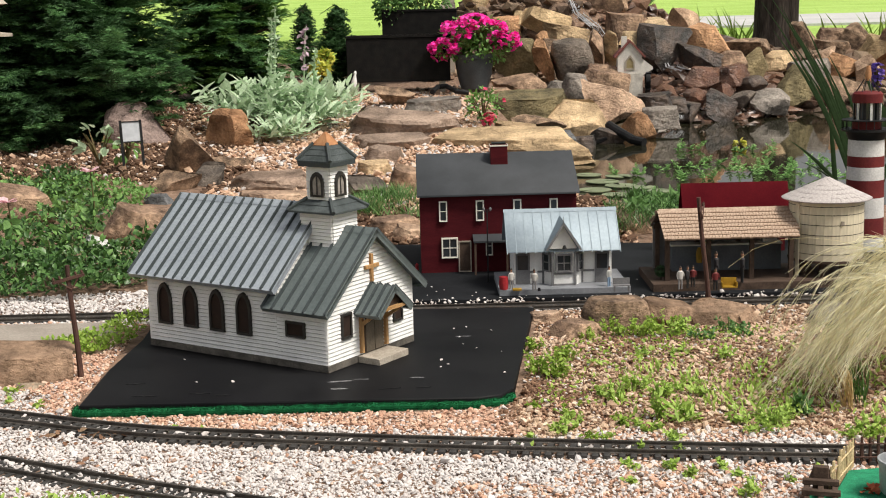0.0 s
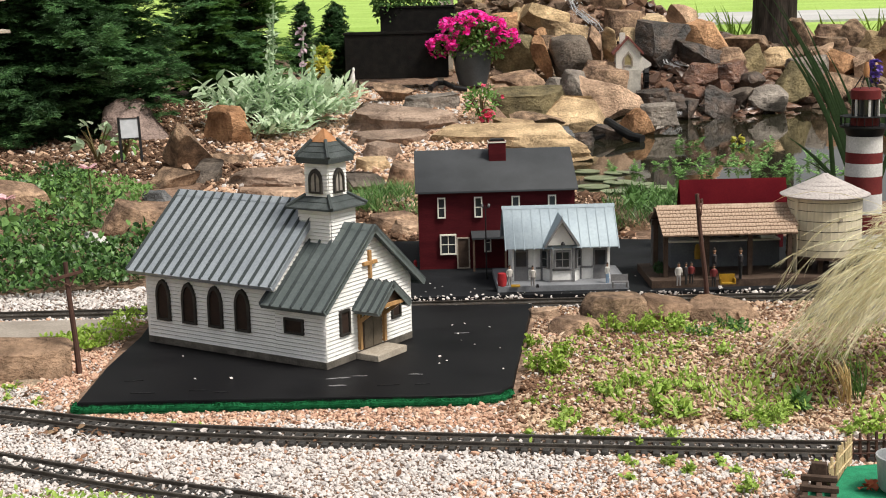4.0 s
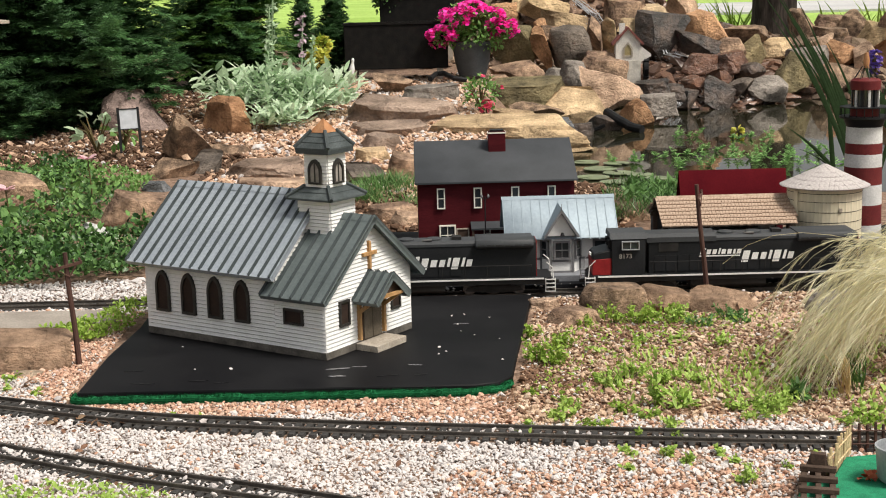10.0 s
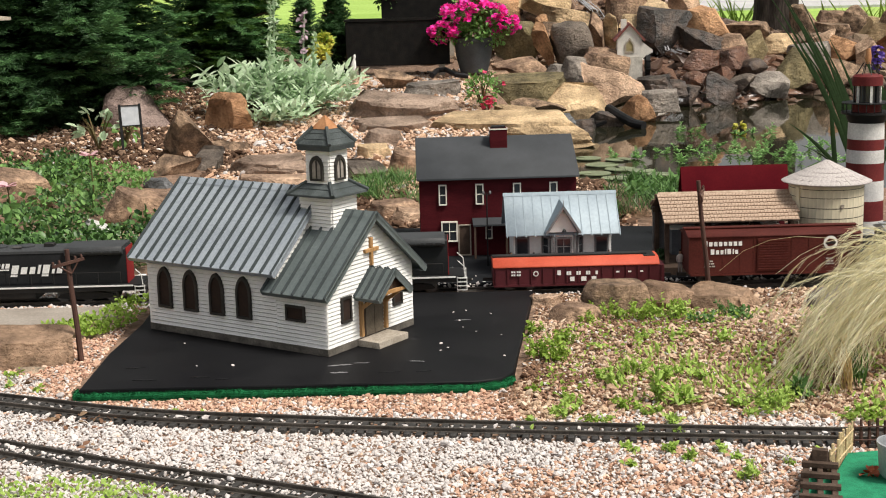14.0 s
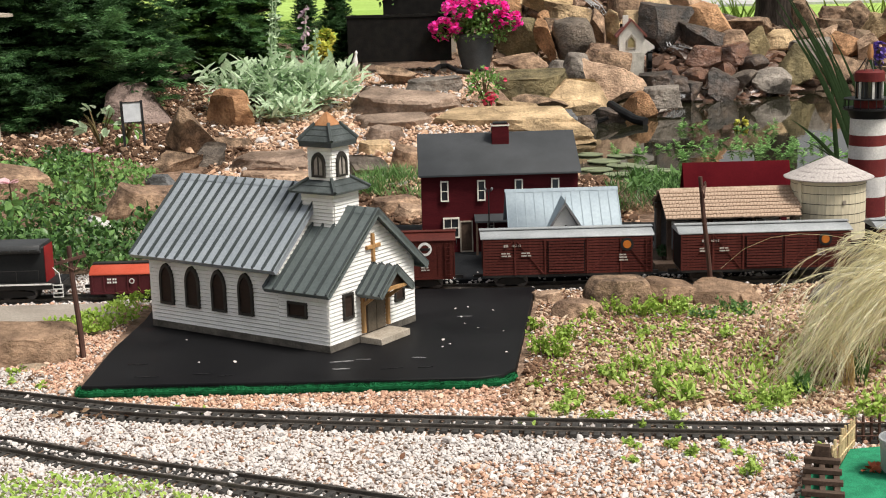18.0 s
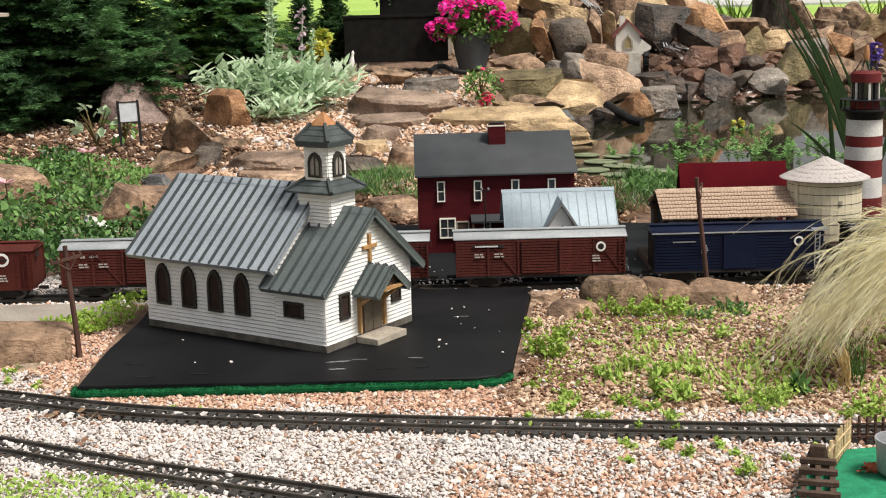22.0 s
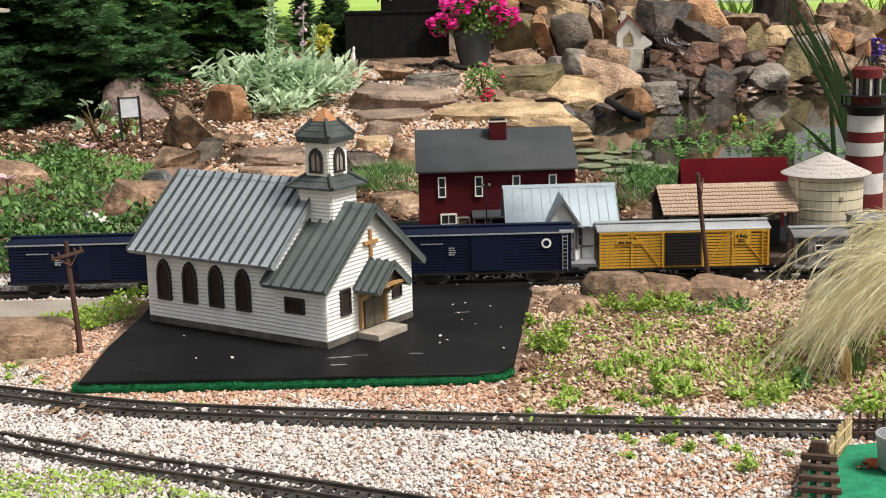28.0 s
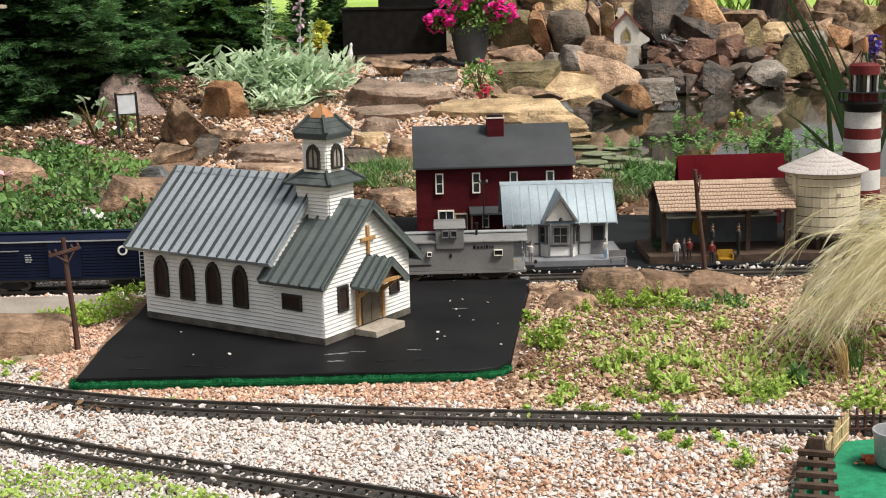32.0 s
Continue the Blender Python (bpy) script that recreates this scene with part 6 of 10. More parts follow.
def conifer(name, x, y, z, rx, ry, h, n, per, size, material, label, seed, category="shrub", lumps=0.25, inner=True, droop=0.3):
    """An evergreen: a trunk, limbs, and sprays of flat needles on a lumpy, tapering crown."""
    rng = np.random.RandomState(seed)
    np.random.seed(seed)
    t = thing(name, pose(x, y, z), label, category)
    part("trunk", Geo().tube([(0, 0, -0.05), (0.01, 0, h * 0.5), (0, 0, h * 0.95)], [rx * 0.09, rx * 0.06, 0.01], 10), M_DARKWOOD, t)
    g = Geo()
    for i in range(26):
        a, q = rng.rand() * math.tau, rng.uniform(0.05, 0.85)
        r = (1 - q) ** 0.6
        g.tube([(0, 0, h * q), (rx * r * 0.8 * math.cos(a), ry * r * 0.8 * math.sin(a), h * q + h * 0.03)], [0.02 * rx / 0.6 + 0.004, 0.004], 5)
    part("limb", g, M_DARKWOOD, t)["kind"] = "stuff"
    def crown(n, shrink, mt, nm, wide=1.0):
        """Boughs that reach out from the trunk, each with flat sprays of needles along its outer half."""
        per_bough = 24
        nb = max(8, n // per_bough)
        q = rng.beta(1.0, 1.35, nb)
        a = rng.rand(nb) * math.tau
        r = (1 - q ** 1.6) ** 0.75 * (0.72 + 0.28 * np.minimum(1, q * 8))
        lump = 1 + lumps * (np.sin(3 * a + 9 * q + seed) * np.sin(14 * q + 2 * a) + 0.5 * np.sin(7 * a - 17 * q))
        k = r * lump * shrink * (1 - 0.22 * rng.rand(nb) ** 1.5)
        tip = np.stack([rx * k * np.cos(a), ry * k * np.sin(a), h * q + 0.015 * h * rng.normal(size=nb)], -1)
        out = np.stack([np.cos(a), np.sin(a), 0.3 + 0.5 * q - droop * (1 - q)], -1) + rng.normal(size=(nb, 3)) * 0.22
        out /= np.linalg.norm(out, axis=1)[:, None]
        side = np.cross(out, np.array([0, 0, 1.0]))
        side /= np.linalg.norm(side, axis=1)[:, None] + 1e-9
        reach = size * 5.5 * rng.uniform(0.7, 1.2, nb)[:, None]
        pos, d, ln = [], [], []
        for j in range(per_bough):
            u = rng.rand(nb)[:, None]
            w = 1 if j % 2 else -1
            root = tip - out * reach * u + np.array([0, 0, -1.0]) * reach * 0.12 * (1 - u) ** 2
            arm = out * 0.75 + side * w * rng.uniform(0.3, 1.0, (nb, 1)) + rng.normal(size=(nb, 3)) * 0.12
            arm /= np.linalg.norm(arm, axis=1)[:, None]
            span = size * (0.5 + 1.7 * u)
            cross = np.cross(arm, np.cross(out, side))
            for i in range(per):
                v = i / per
                pos.append(root + arm * span * v + rng.normal(size=(nb, 3)) * size * 0.04)
                d.append(arm + cross * (0.75 if i % 2 else -0.75) + rng.normal(size=(nb, 3)) * 0.15)
                ln.append(size * rng.uniform(0.55, 0.95, nb) * (1 - 0.4 * v))
        leaves(nm, np.concatenate(pos), np.concatenate(d), np.concatenate(ln), "needle", mt, 0.8, t, width=wide)
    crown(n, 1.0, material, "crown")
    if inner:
        # inner sprays use the dark leaf, painting in the crown's shaded depth
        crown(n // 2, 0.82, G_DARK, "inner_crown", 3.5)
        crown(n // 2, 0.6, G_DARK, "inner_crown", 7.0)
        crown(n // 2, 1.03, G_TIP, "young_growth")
    return t


# shrubs behind the bed
conifer("yew_bush", -2.1, 7.4, 0.1, 0.78, 0.75, 2.4, 26000, 9, 0.056, G_DARK, "large dark green feathery evergreen bush", 3, lumps=0.3)
conifer("yew_bush", -1.31, 8.6, 0.16, 0.46, 0.44, 2.1, 14000, 8, 0.05, G_FRESH, "fresh green evergreen bush with loose feathery sprays", 5, lumps=0.22)
conifer("yew_bush", -3.0, 8.0, 0.1, 1.0, 0.8, 2.6, 10000, 7, 0.075, G_DARK, "large dark green feathery evergreen bush", 8, lumps=0.2)
conifer("dwarf_spruce", -0.96, 10.0, 0.3, 0.17, 0.17, 0.5, 4200, 5, 0.024, G_DARK, "small conical dwarf spruce", 6, lumps=0.06, droop=0)
conifer("dwarf_spruce", -0.66, 9.0, 0.22, 0.21, 0.2, 0.56, 6000, 5, 0.024, G_DARK, "small conical dwarf spruce", 7, lumps=0.06, droop=0)
conifer("dwarf_spruce", 1.62, 11.2, 0.55, 0.16, 0.16, 0.5, 3000, 5, 0.03, G_DARK, "small conical dwarf spruce behind the rocks", 9, lumps=0.06, droop=0)


def patch(name, material, kind, size, n, ring, lift, label, category, seed, up=0.8, bump=0.05, freq=6.0, clear=()):
    """Low growth over an outline on the ground, in soft mounds."""
    rng = np.random.RandomState(seed)
    np.random.seed(seed)
    r = np.array(ring)
    lo, hi = r.min(0), r.max(0)
    x, y = rng.uniform(lo[0], hi[0], n * 3), rng.uniform(lo[1], hi[1], n * 3)
    ok = inside(ring, x, y)
    for cx, cy, rx, ry in clear:
        ok &= ((x - cx) / rx) ** 2 + ((y - cy) / ry) ** 2 > 1
    k = np.nonzero(ok)[0][:n]
    x, y = x[k], y[k]
    # clumps: growth thins out between them
    thick = np.sin(freq * 1.7 * x + 2 * seed) * np.sin(freq * 1.9 * y + seed) + 0.6 * np.sin(freq * 3.1 * x - freq * 2.3 * y)
    k = rng.rand(len(x)) < 0.8 + 0.5 * thick
    x, y = x[k], y[k]
    m = 0.5 + 0.5 * np.sin(freq * x + seed) * np.sin(freq * 1.3 * y - seed) + 0.3 * np.sin(freq * 2.7 * x + freq * 2 * y)
    z = height(x, y) + (lift + bump * m) * rng.uniform(0.25, 1, len(x)) ** 0.5
    ob = leaves(name, np.stack([x, y, z], -1), unit(len(x), rng, up), size * rng.uniform(0.6, 1.2, len(x)), kind, material, 1.2)
    return tagged(ob, label, category, kind="stuff")


LEFT_ROCKS = ((-1.61, 4.81, 0.17, 0.3), (-1.04, 4.40, 0.12, 0.24))
patch("ground_cover", G_COVER, "oval", 0.025, 13000, [(-2.6, 3.57), (-1.0, 3.57), (-0.80, 3.8), (-0.86, 4.3), (-1.08, 4.8), (-1.3, 5.2), (-1.55, 5.9), (-2.6, 6.0)], 0.045, "dense green leafy ground cover", "ground cover", 31, bump=0.06, freq=9.0, clear=LEFT_ROCKS)
patch("ground_cover", G_COVER, "oval", 0.02, 4500, [(-1.7, 3.55), (-0.98, 3.56), (-0.82, 3.68), (-0.8, 4.2), (-1.3, 4.5)], 0.03, "dense green leafy ground cover", "ground cover", 32, bump=0.05, clear=LEFT_ROCKS)
patch("ground_cover", G_MIDTIP, "oval", 0.024, 1500, [(-2.2, 4.1), (-1.0, 4.0), (-0.92, 4.3), (-1.2, 4.9), (-1.5, 5.6), (-2.3, 5.6)], 0.075, "lighter leaf tips on the ground cover", "ground cover", 30, bump=0.045, freq=9.0, clear=LEFT_ROCKS)
patch("ground_cover", G_COVER, "oval", 0.021, 3600, [(-2.6, 3.6), (-0.98, 3.6), (-0.82, 3.76), (-0.9, 3.95), (-2.6, 3.95)], 0.03, "dense green leafy ground cover", "ground cover", 29, bump=0.04, freq=4.0)
patch("creeper", G_MIDTIP, "oval", 0.022, 2200, [(-1.75, 5.2), (-1.12, 5.0), (-1.2, 5.7), (-1.7, 6.1)], 0.025, "yellow-green creeping ground cover", "ground cover", 33, bump=0.04)
patch("creeper", G_LIME, "oval", 0.013, 1500, [(-0.95, 3.03), (-0.80, 3.0), (-0.73, 3.1), (-0.69, 3.28), (-0.75, 3.33), (-0.80, 3.22)], 0.014, "bright green creeper beside the slab", "ground cover", 34, bump=0.02)
patch("creeper", G_WEED, "oval", 0.011, 2000, [(-0.8, 2.09), (-0.66, 2.06), (-0.55, 2.055), (-0.42, 2.0), (-0.33, 1.95), (-0.3, 1.85), (-0.9, 1.85)], 0.004, "yellow-green creeping stonecrop by the branch track", "ground cover", 35, bump=0.02, freq=14)
patch("tuft_grass", G_MID, "blade", 0.06, 1500, [(-0.42, 4.95), (-0.08, 4.8), (-0.1, 5.2), (-0.3, 5.3)], 0.01, "soft green grass behind the town", "grass", 36, up=1.6)
patch("tuft_grass", G_COVER, "blade", 0.06, 1500, [(0.5, 4.32), (0.9, 4.3), (0.9, 4.95), (0.62, 4.95)], 0.02, "green grass and sedge at the pond edge", "grass", 37, up=1.6)
patch("tuft_grass", G_MID, "lance", 0.045, 700, [(0.62, 4.55), (0.9, 4.5), (0.9, 5.0), (0.7, 5.0)], 0.03, "leafy green growth at the pond edge", "grass", 38, up=1.0)
patch("reed_bed", G_LIME, "blade", 0.42, 110, [(2.3, 13.0), (3.0, 12.9), (3.0, 13.5), (2.3, 13.5)], 0.0, "pale green reeds at the lawn's edge", "reeds", 39, up=2.6)
patch("reed_bed", G_LIME, "blade", 0.36, 150, [(3.6, 12.2), (5.2, 12.4), (5.2, 13.2), (3.6, 13.0)], 0.0, "pale green reeds at the lawn's edge", "reeds", 40, up=2.6)


def weed(x, y, r, h, n, material=None, kind="oval", size=0.0105, label="small bright green weed in the gravel", seed=[100], up=0.9):
    seed[0] += 1
    rng = np.random.RandomState(seed[0])
    np.random.seed(seed[0])
    w = thing("weed", pose(x, y, float(height(x, y))), label, "weed", "weeds")
    g = Geo()
    pos, d = [], []
    stems = max(3, n // 14)
    for i in range(stems):
        a, q = rng.rand() * math.tau, r * math.sqrt(rng.rand())
        top = Vector((q * math.cos(a), q * math.sin(a), h * rng.uniform(0.45, 1.0) * (1 - 0.4 * q / r)))
        g.tube([(top.x * 0.5, top.y * 0.5, -0.003), top * 0.6 + Vector((0, 0, 0.002)), top], [0.0011, 0.0009, 0.0005], 4)
        k = max(4, int(n * 0.7) // stems)
        s = rng.uniform(0.3, 1.0, k)
        base = np.array([top.x * 0.5, top.y * 0.5, 0])
        pos.append(base + (np.array(top) - base) * s[:, None] + rng.normal(size=(k, 3)) * 0.002)
        d.append(unit(k, rng, up * 0.5))
    part("stem", g, material or G_WEED, w)["kind"] = "stuff"
    pos, d = np.concatenate(pos), np.concatenate(d)
    leaves("foliage", pos, d, size * rng.uniform(0.6, 1.2, len(pos)), kind, material or G_WEED, 1.0, w)
    return w


patch("sprouts", G_LIME, "oval", 0.010, 2600, [(0.16, 2.5), (1.15, 2.38), (1.15, 3.05), (0.3, 3.05)], 0.004, "scattered yellow-green sprouts in the gravel", "weeds", 47, bump=0.008)
patch("sprouts", G_WEED, "lance", 0.02, 1200, [(0.3, 2.42), (1.15, 2.36), (1.15, 2.7), (0.35, 2.7)], 0.004, "scattered thin green sprouts in the gravel", "weeds", 48, bump=0.01, up=1.6)


weed(0.188, 2.728, 0.033, 0.070, 260, G_LIME)
weed(0.226, 2.690, 0.040, 0.058, 260, G_LIME)
weed(0.195, 2.914, 0.027, 0.044, 160, G_LIME)
weed(0.255, 2.812, 0.036, 0.048, 200, G_LIME)
weed(0.381, 3.052, 0.052, 0.059, 260, G_LIME)
weed(0.438, 2.992, 0.058, 0.064, 320, G_LIME)
weed(0.510, 3.039, 0.058, 0.062, 320, G_LIME)
weed(0.422, 3.160, 0.047, 0.054, 220, G_LIME)
weed(0.538, 2.982, 0.038, 0.051, 200)
weed(0.562, 2.903, 0.035, 0.037, 140, G_MID)
weed(0.644, 2.998, 0.051, 0.045, 220, G_MID)
weed(0.652, 2.920, 0.031, 0.031, 120, G_MID)
weed(0.324, 3.004, 0.032, 0.039, 120, G_LIME)
weed(0.382, 3.224, 0.011, 0.082, 60, G_LIME)
weed(0.211, 2.347, 0.028, 0.046, 180)
weed(0.233, 2.413, 0.021, 0.031, 100)
weed(0.319, 2.552, 0.042, 0.044, 220)
weed(0.368, 2.587, 0.033, 0.050, 180)
weed(0.390, 2.417, 0.013, 0.110, 80, G_WEED, "lance", 0.028)
weed(0.422, 2.543, 0.027, 0.044, 150)
weed(0.472, 2.578, 0.039, 0.039, 180)
weed(0.434, 2.396, 0.021, 0.062, 80, G_WEED, "lance", 0.028)
weed(0.329, 2.388, 0.031, 0.026, 130, G_LIME)
weed(0.365, 2.351, 0.028, 0.025, 120)
weed(0.397, 2.300, 0.025, 0.022, 100)
weed(0.268, 2.310, 0.028, 0.025, 120, G_LIME)
weed(0.167, 2.508, 0.015, 0.024, 60, G_LIME)
weed(0.217, 2.467, 0.015, 0.021, 60, G_LIME)
weed(0.153, 2.313, 0.016, 0.025, 70)
weed(0.566, 2.386, 0.036, 0.041, 180)
weed(0.588, 2.350, 0.041, 0.046, 220)
weed(0.621, 2.398, 0.036, 0.041, 200)
weed(0.660, 2.430, 0.021, 0.047, 100, G_MID, "lance", 0.03)
weed(0.525, 2.389, 0.023, 0.029, 90)
weed(0.577, 2.737, 0.024, 0.035, 100)
weed(0.541, 2.321, 0.025, 0.025, 100)
weed(0.718, 2.291, 0.035, 0.040, 180)
weed(0.762, 2.336, 0.035, 0.046, 180)
weed(0.761, 2.271, 0.030, 0.034, 140, G_LIME)
weed(0.468, 2.018, 0.023, 0.042, 150)
weed(0.297, 2.158, 0.019, 0.021, 80)
weed(0.291, 2.082, 0.013, 0.014, 50)
weed(0.366, 2.147, 0.015, 0.021, 70)
weed(0.392, 2.109, 0.017, 0.020, 80)
weed(0.450, 2.146, 0.015, 0.021, 70)
weed(0.469, 2.104, 0.013, 0.015, 50)
weed(0.547, 2.072, 0.011, 0.014, 40, G_LIME)
weed(0.611, 2.121, 0.011, 0.015, 40)
weed(-0.893, 2.697, 0.019, 0.026, 60, G_LIME)
weed(-0.809, 2.590, 0.016, 0.016, 40, G_LIME)
weed(-0.506, 2.431, 0.013, 0.011, 40, G_LIME)
weed(-0.450, 2.409, 0.015, 0.009, 50, G_LIME)
weed(-0.930, 3.076, 0.018, 0.033, 60, G_LIME)
weed(-0.802, 3.352, 0.031, 0.040, 110)
weed(-0.830, 3.263, 0.028, 0.031, 90)
weed(-0.865, 3.179, 0.027, 0.027, 80)
weed(-0.879, 2.635, 0.016, 0.014, 50)
weed(0.492, 2.790, 0.026, 0.026, 90)
weed(0.409, 2.798, 0.030, 0.030, 90)
weed(0.321, 2.761, 0.024, 0.021, 60)
weed(0.492, 2.537, 0.022, 0.022, 70)
weed(0.137, 2.289, 0.014, 0.008, 40)
weed(0.336, 2.258, 0.014, 0.014, 50)
weed(0.396, 2.238, 0.014, 0.010, 40)


# ---- train ----
M_STEEL = mat("worn_wheel_steel", rgb(0.1, 0.1, 0.1), rgb(0.16, 0.155, 0.15), 0.45, 40, 200, 0.1, metal=0.6)
M_UNDER = mat("black_underframe", rgb(0.012, 0.012, 0.012), rgb(0.022, 0.021, 0.02), 0.6, 30, 200, 0.1)
M_HANDRAIL = mat("pale_handrail", rgb(0.62, 0.62, 0.6), rgb(0.7, 0.7, 0.68), 0.5, 60, 300, 0.0)
AXLES = []
TRAIN = []
WHEEL_R = 0.0152


def truck(car, x, axles, wheelbase, name="truck"):
    """A truck with side frames, bolster and its wheelsets, its origin on the rail top."""
    t = part(name, Geo().box(-0.008, 0.008, -0.03, 0.03, 0.012, 0.024), M_UNDER, car, at=pose(x, 0, 0))
    L = wheelbase * (axles - 1)
    for s in (-1, 1):
        pts = [(-L / 2 - 0.012, 0.012), (-L / 2 - 0.004, 0.021), (-0.013, 0.026), (0.013, 0.026), (L / 2 + 0.004, 0.021), (L / 2 + 0.012, 0.012), (L / 2 + 0.002, 0.010), (0.012, 0.006), (-0.012, 0.006), (-L / 2 - 0.002, 0.010)]
        part("side_frame", Geo().prism(pts, "y", s * 0.031 - 0.002, s * 0.031 + 0.002), M_UNDER, t)
    for i in range(axles):
        g = Geo()
        for s in (-1, 1):
            prof = [(0.004, -0.002), (WHEEL_R, -0.002), (WHEEL_R, 0.002), (WHEEL_R + 0.0018, 0.0022), (WHEEL_R + 0.0018, 0.0036), (0.004, 0.0036)]
            g.turned(prof, 18, Matrix.Translation((0, s * 0.0225, 0)) @ Matrix.Rotation(radians(90 * s), 4, "X"))
        g.rod((0, -0.03, 0), (0, 0.03, 0), 0.0028, n=8)
        ax = part("wheelset", g, M_STEEL, t, at=pose((i - (axles - 1) / 2) * wheelbase, 0, WHEEL_R))
        AXLES.append(ax)
    return t


def coupler(car, x, s):
    part("coupler", Geo().box(min(x, x + s * 0.024), max(x, x + s * 0.024), -0.004, 0.004, 0.021, 0.029), M_UNDER, car)


def lettering(parent, x0, z0, y, height, widths, lean=0.0, material=None, name="lettering", gap=0.3):
    """A band of plain slanted blocks where the painted name stands."""
    g, x = Geo(), x0
    for w, hh, dz in widths:
        k = lean
        z, t = z0 + dz * height, height * hh
        g.prism([(x + k * (z - z0), z), (x + w * height + k * (z - z0), z), (x + w * height + k * (z - z0 + t), z + t), (x + k * (z - z0 + t), z + t)], "y", y - 0.0005, y + 0.0004)
        x += (w + gap * 0.5) * height
    return part(name, g, material or M_LETTER, parent, "white painted marking")


def word(parent, x0, z0, y, h, code, total, lean=0.0, material=None):
    """A band of plain upright blocks, tall and low, wide and narrow, where a painted emblem stands."""
    units = {"B": 1.0, "P": 1.0, "o": 0.9, "c": 0.8, "n": 0.9, "l": 0.4, "i": 0.5}
    u = total / sum(units[c] + 0.22 for c in code)
    x = x0
    for c in code:
        w = units[c] * u * 0.86
        lo, hi = z0 - (0.25 * h if c == "P" and h > 0.015 else 0), z0 + h * (1.25 if c in "BPl" else 1.0)
        g = Geo().prism([(x + lean * (lo - z0), lo), (x + w + lean * (lo - z0), lo), (x + w + lean * (hi - z0), hi), (x + lean * (hi - z0), hi)], "y", y - 0.0005, y + 0.0004)
        part("emblem_block", g, material or M_LETTER, parent, sharp=0)
        x += (units[c] + 0.22) * u


def digits(parent, text, x, z, y, size, material):
    cu = bpy.data.curves.new("road_number", "FONT")
    cu.body, cu.size, cu.extrude, cu.align_x = text, size, 0.0003, "CENTER"
    ob = new("road_number_shape", cu)
    dg = bpy.context.evaluated_depsgraph_get()
    me = bpy.data.meshes.new_from_object(ob.evaluated_get(dg))
    bpy.data.objects.remove(ob)
    me.materials.clear()
    me.materials.append(material)
    return part("road_number", me, None, parent, "white painted number", at=pose(x, y, z, 90, 0, 0))


def hood_profile(hw, z0, z1, c):
    return [(-hw, z0), (hw, z0), (hw, z1 - c), (hw - c, z1), (-hw + c, z1), (-hw, z1 - c)]


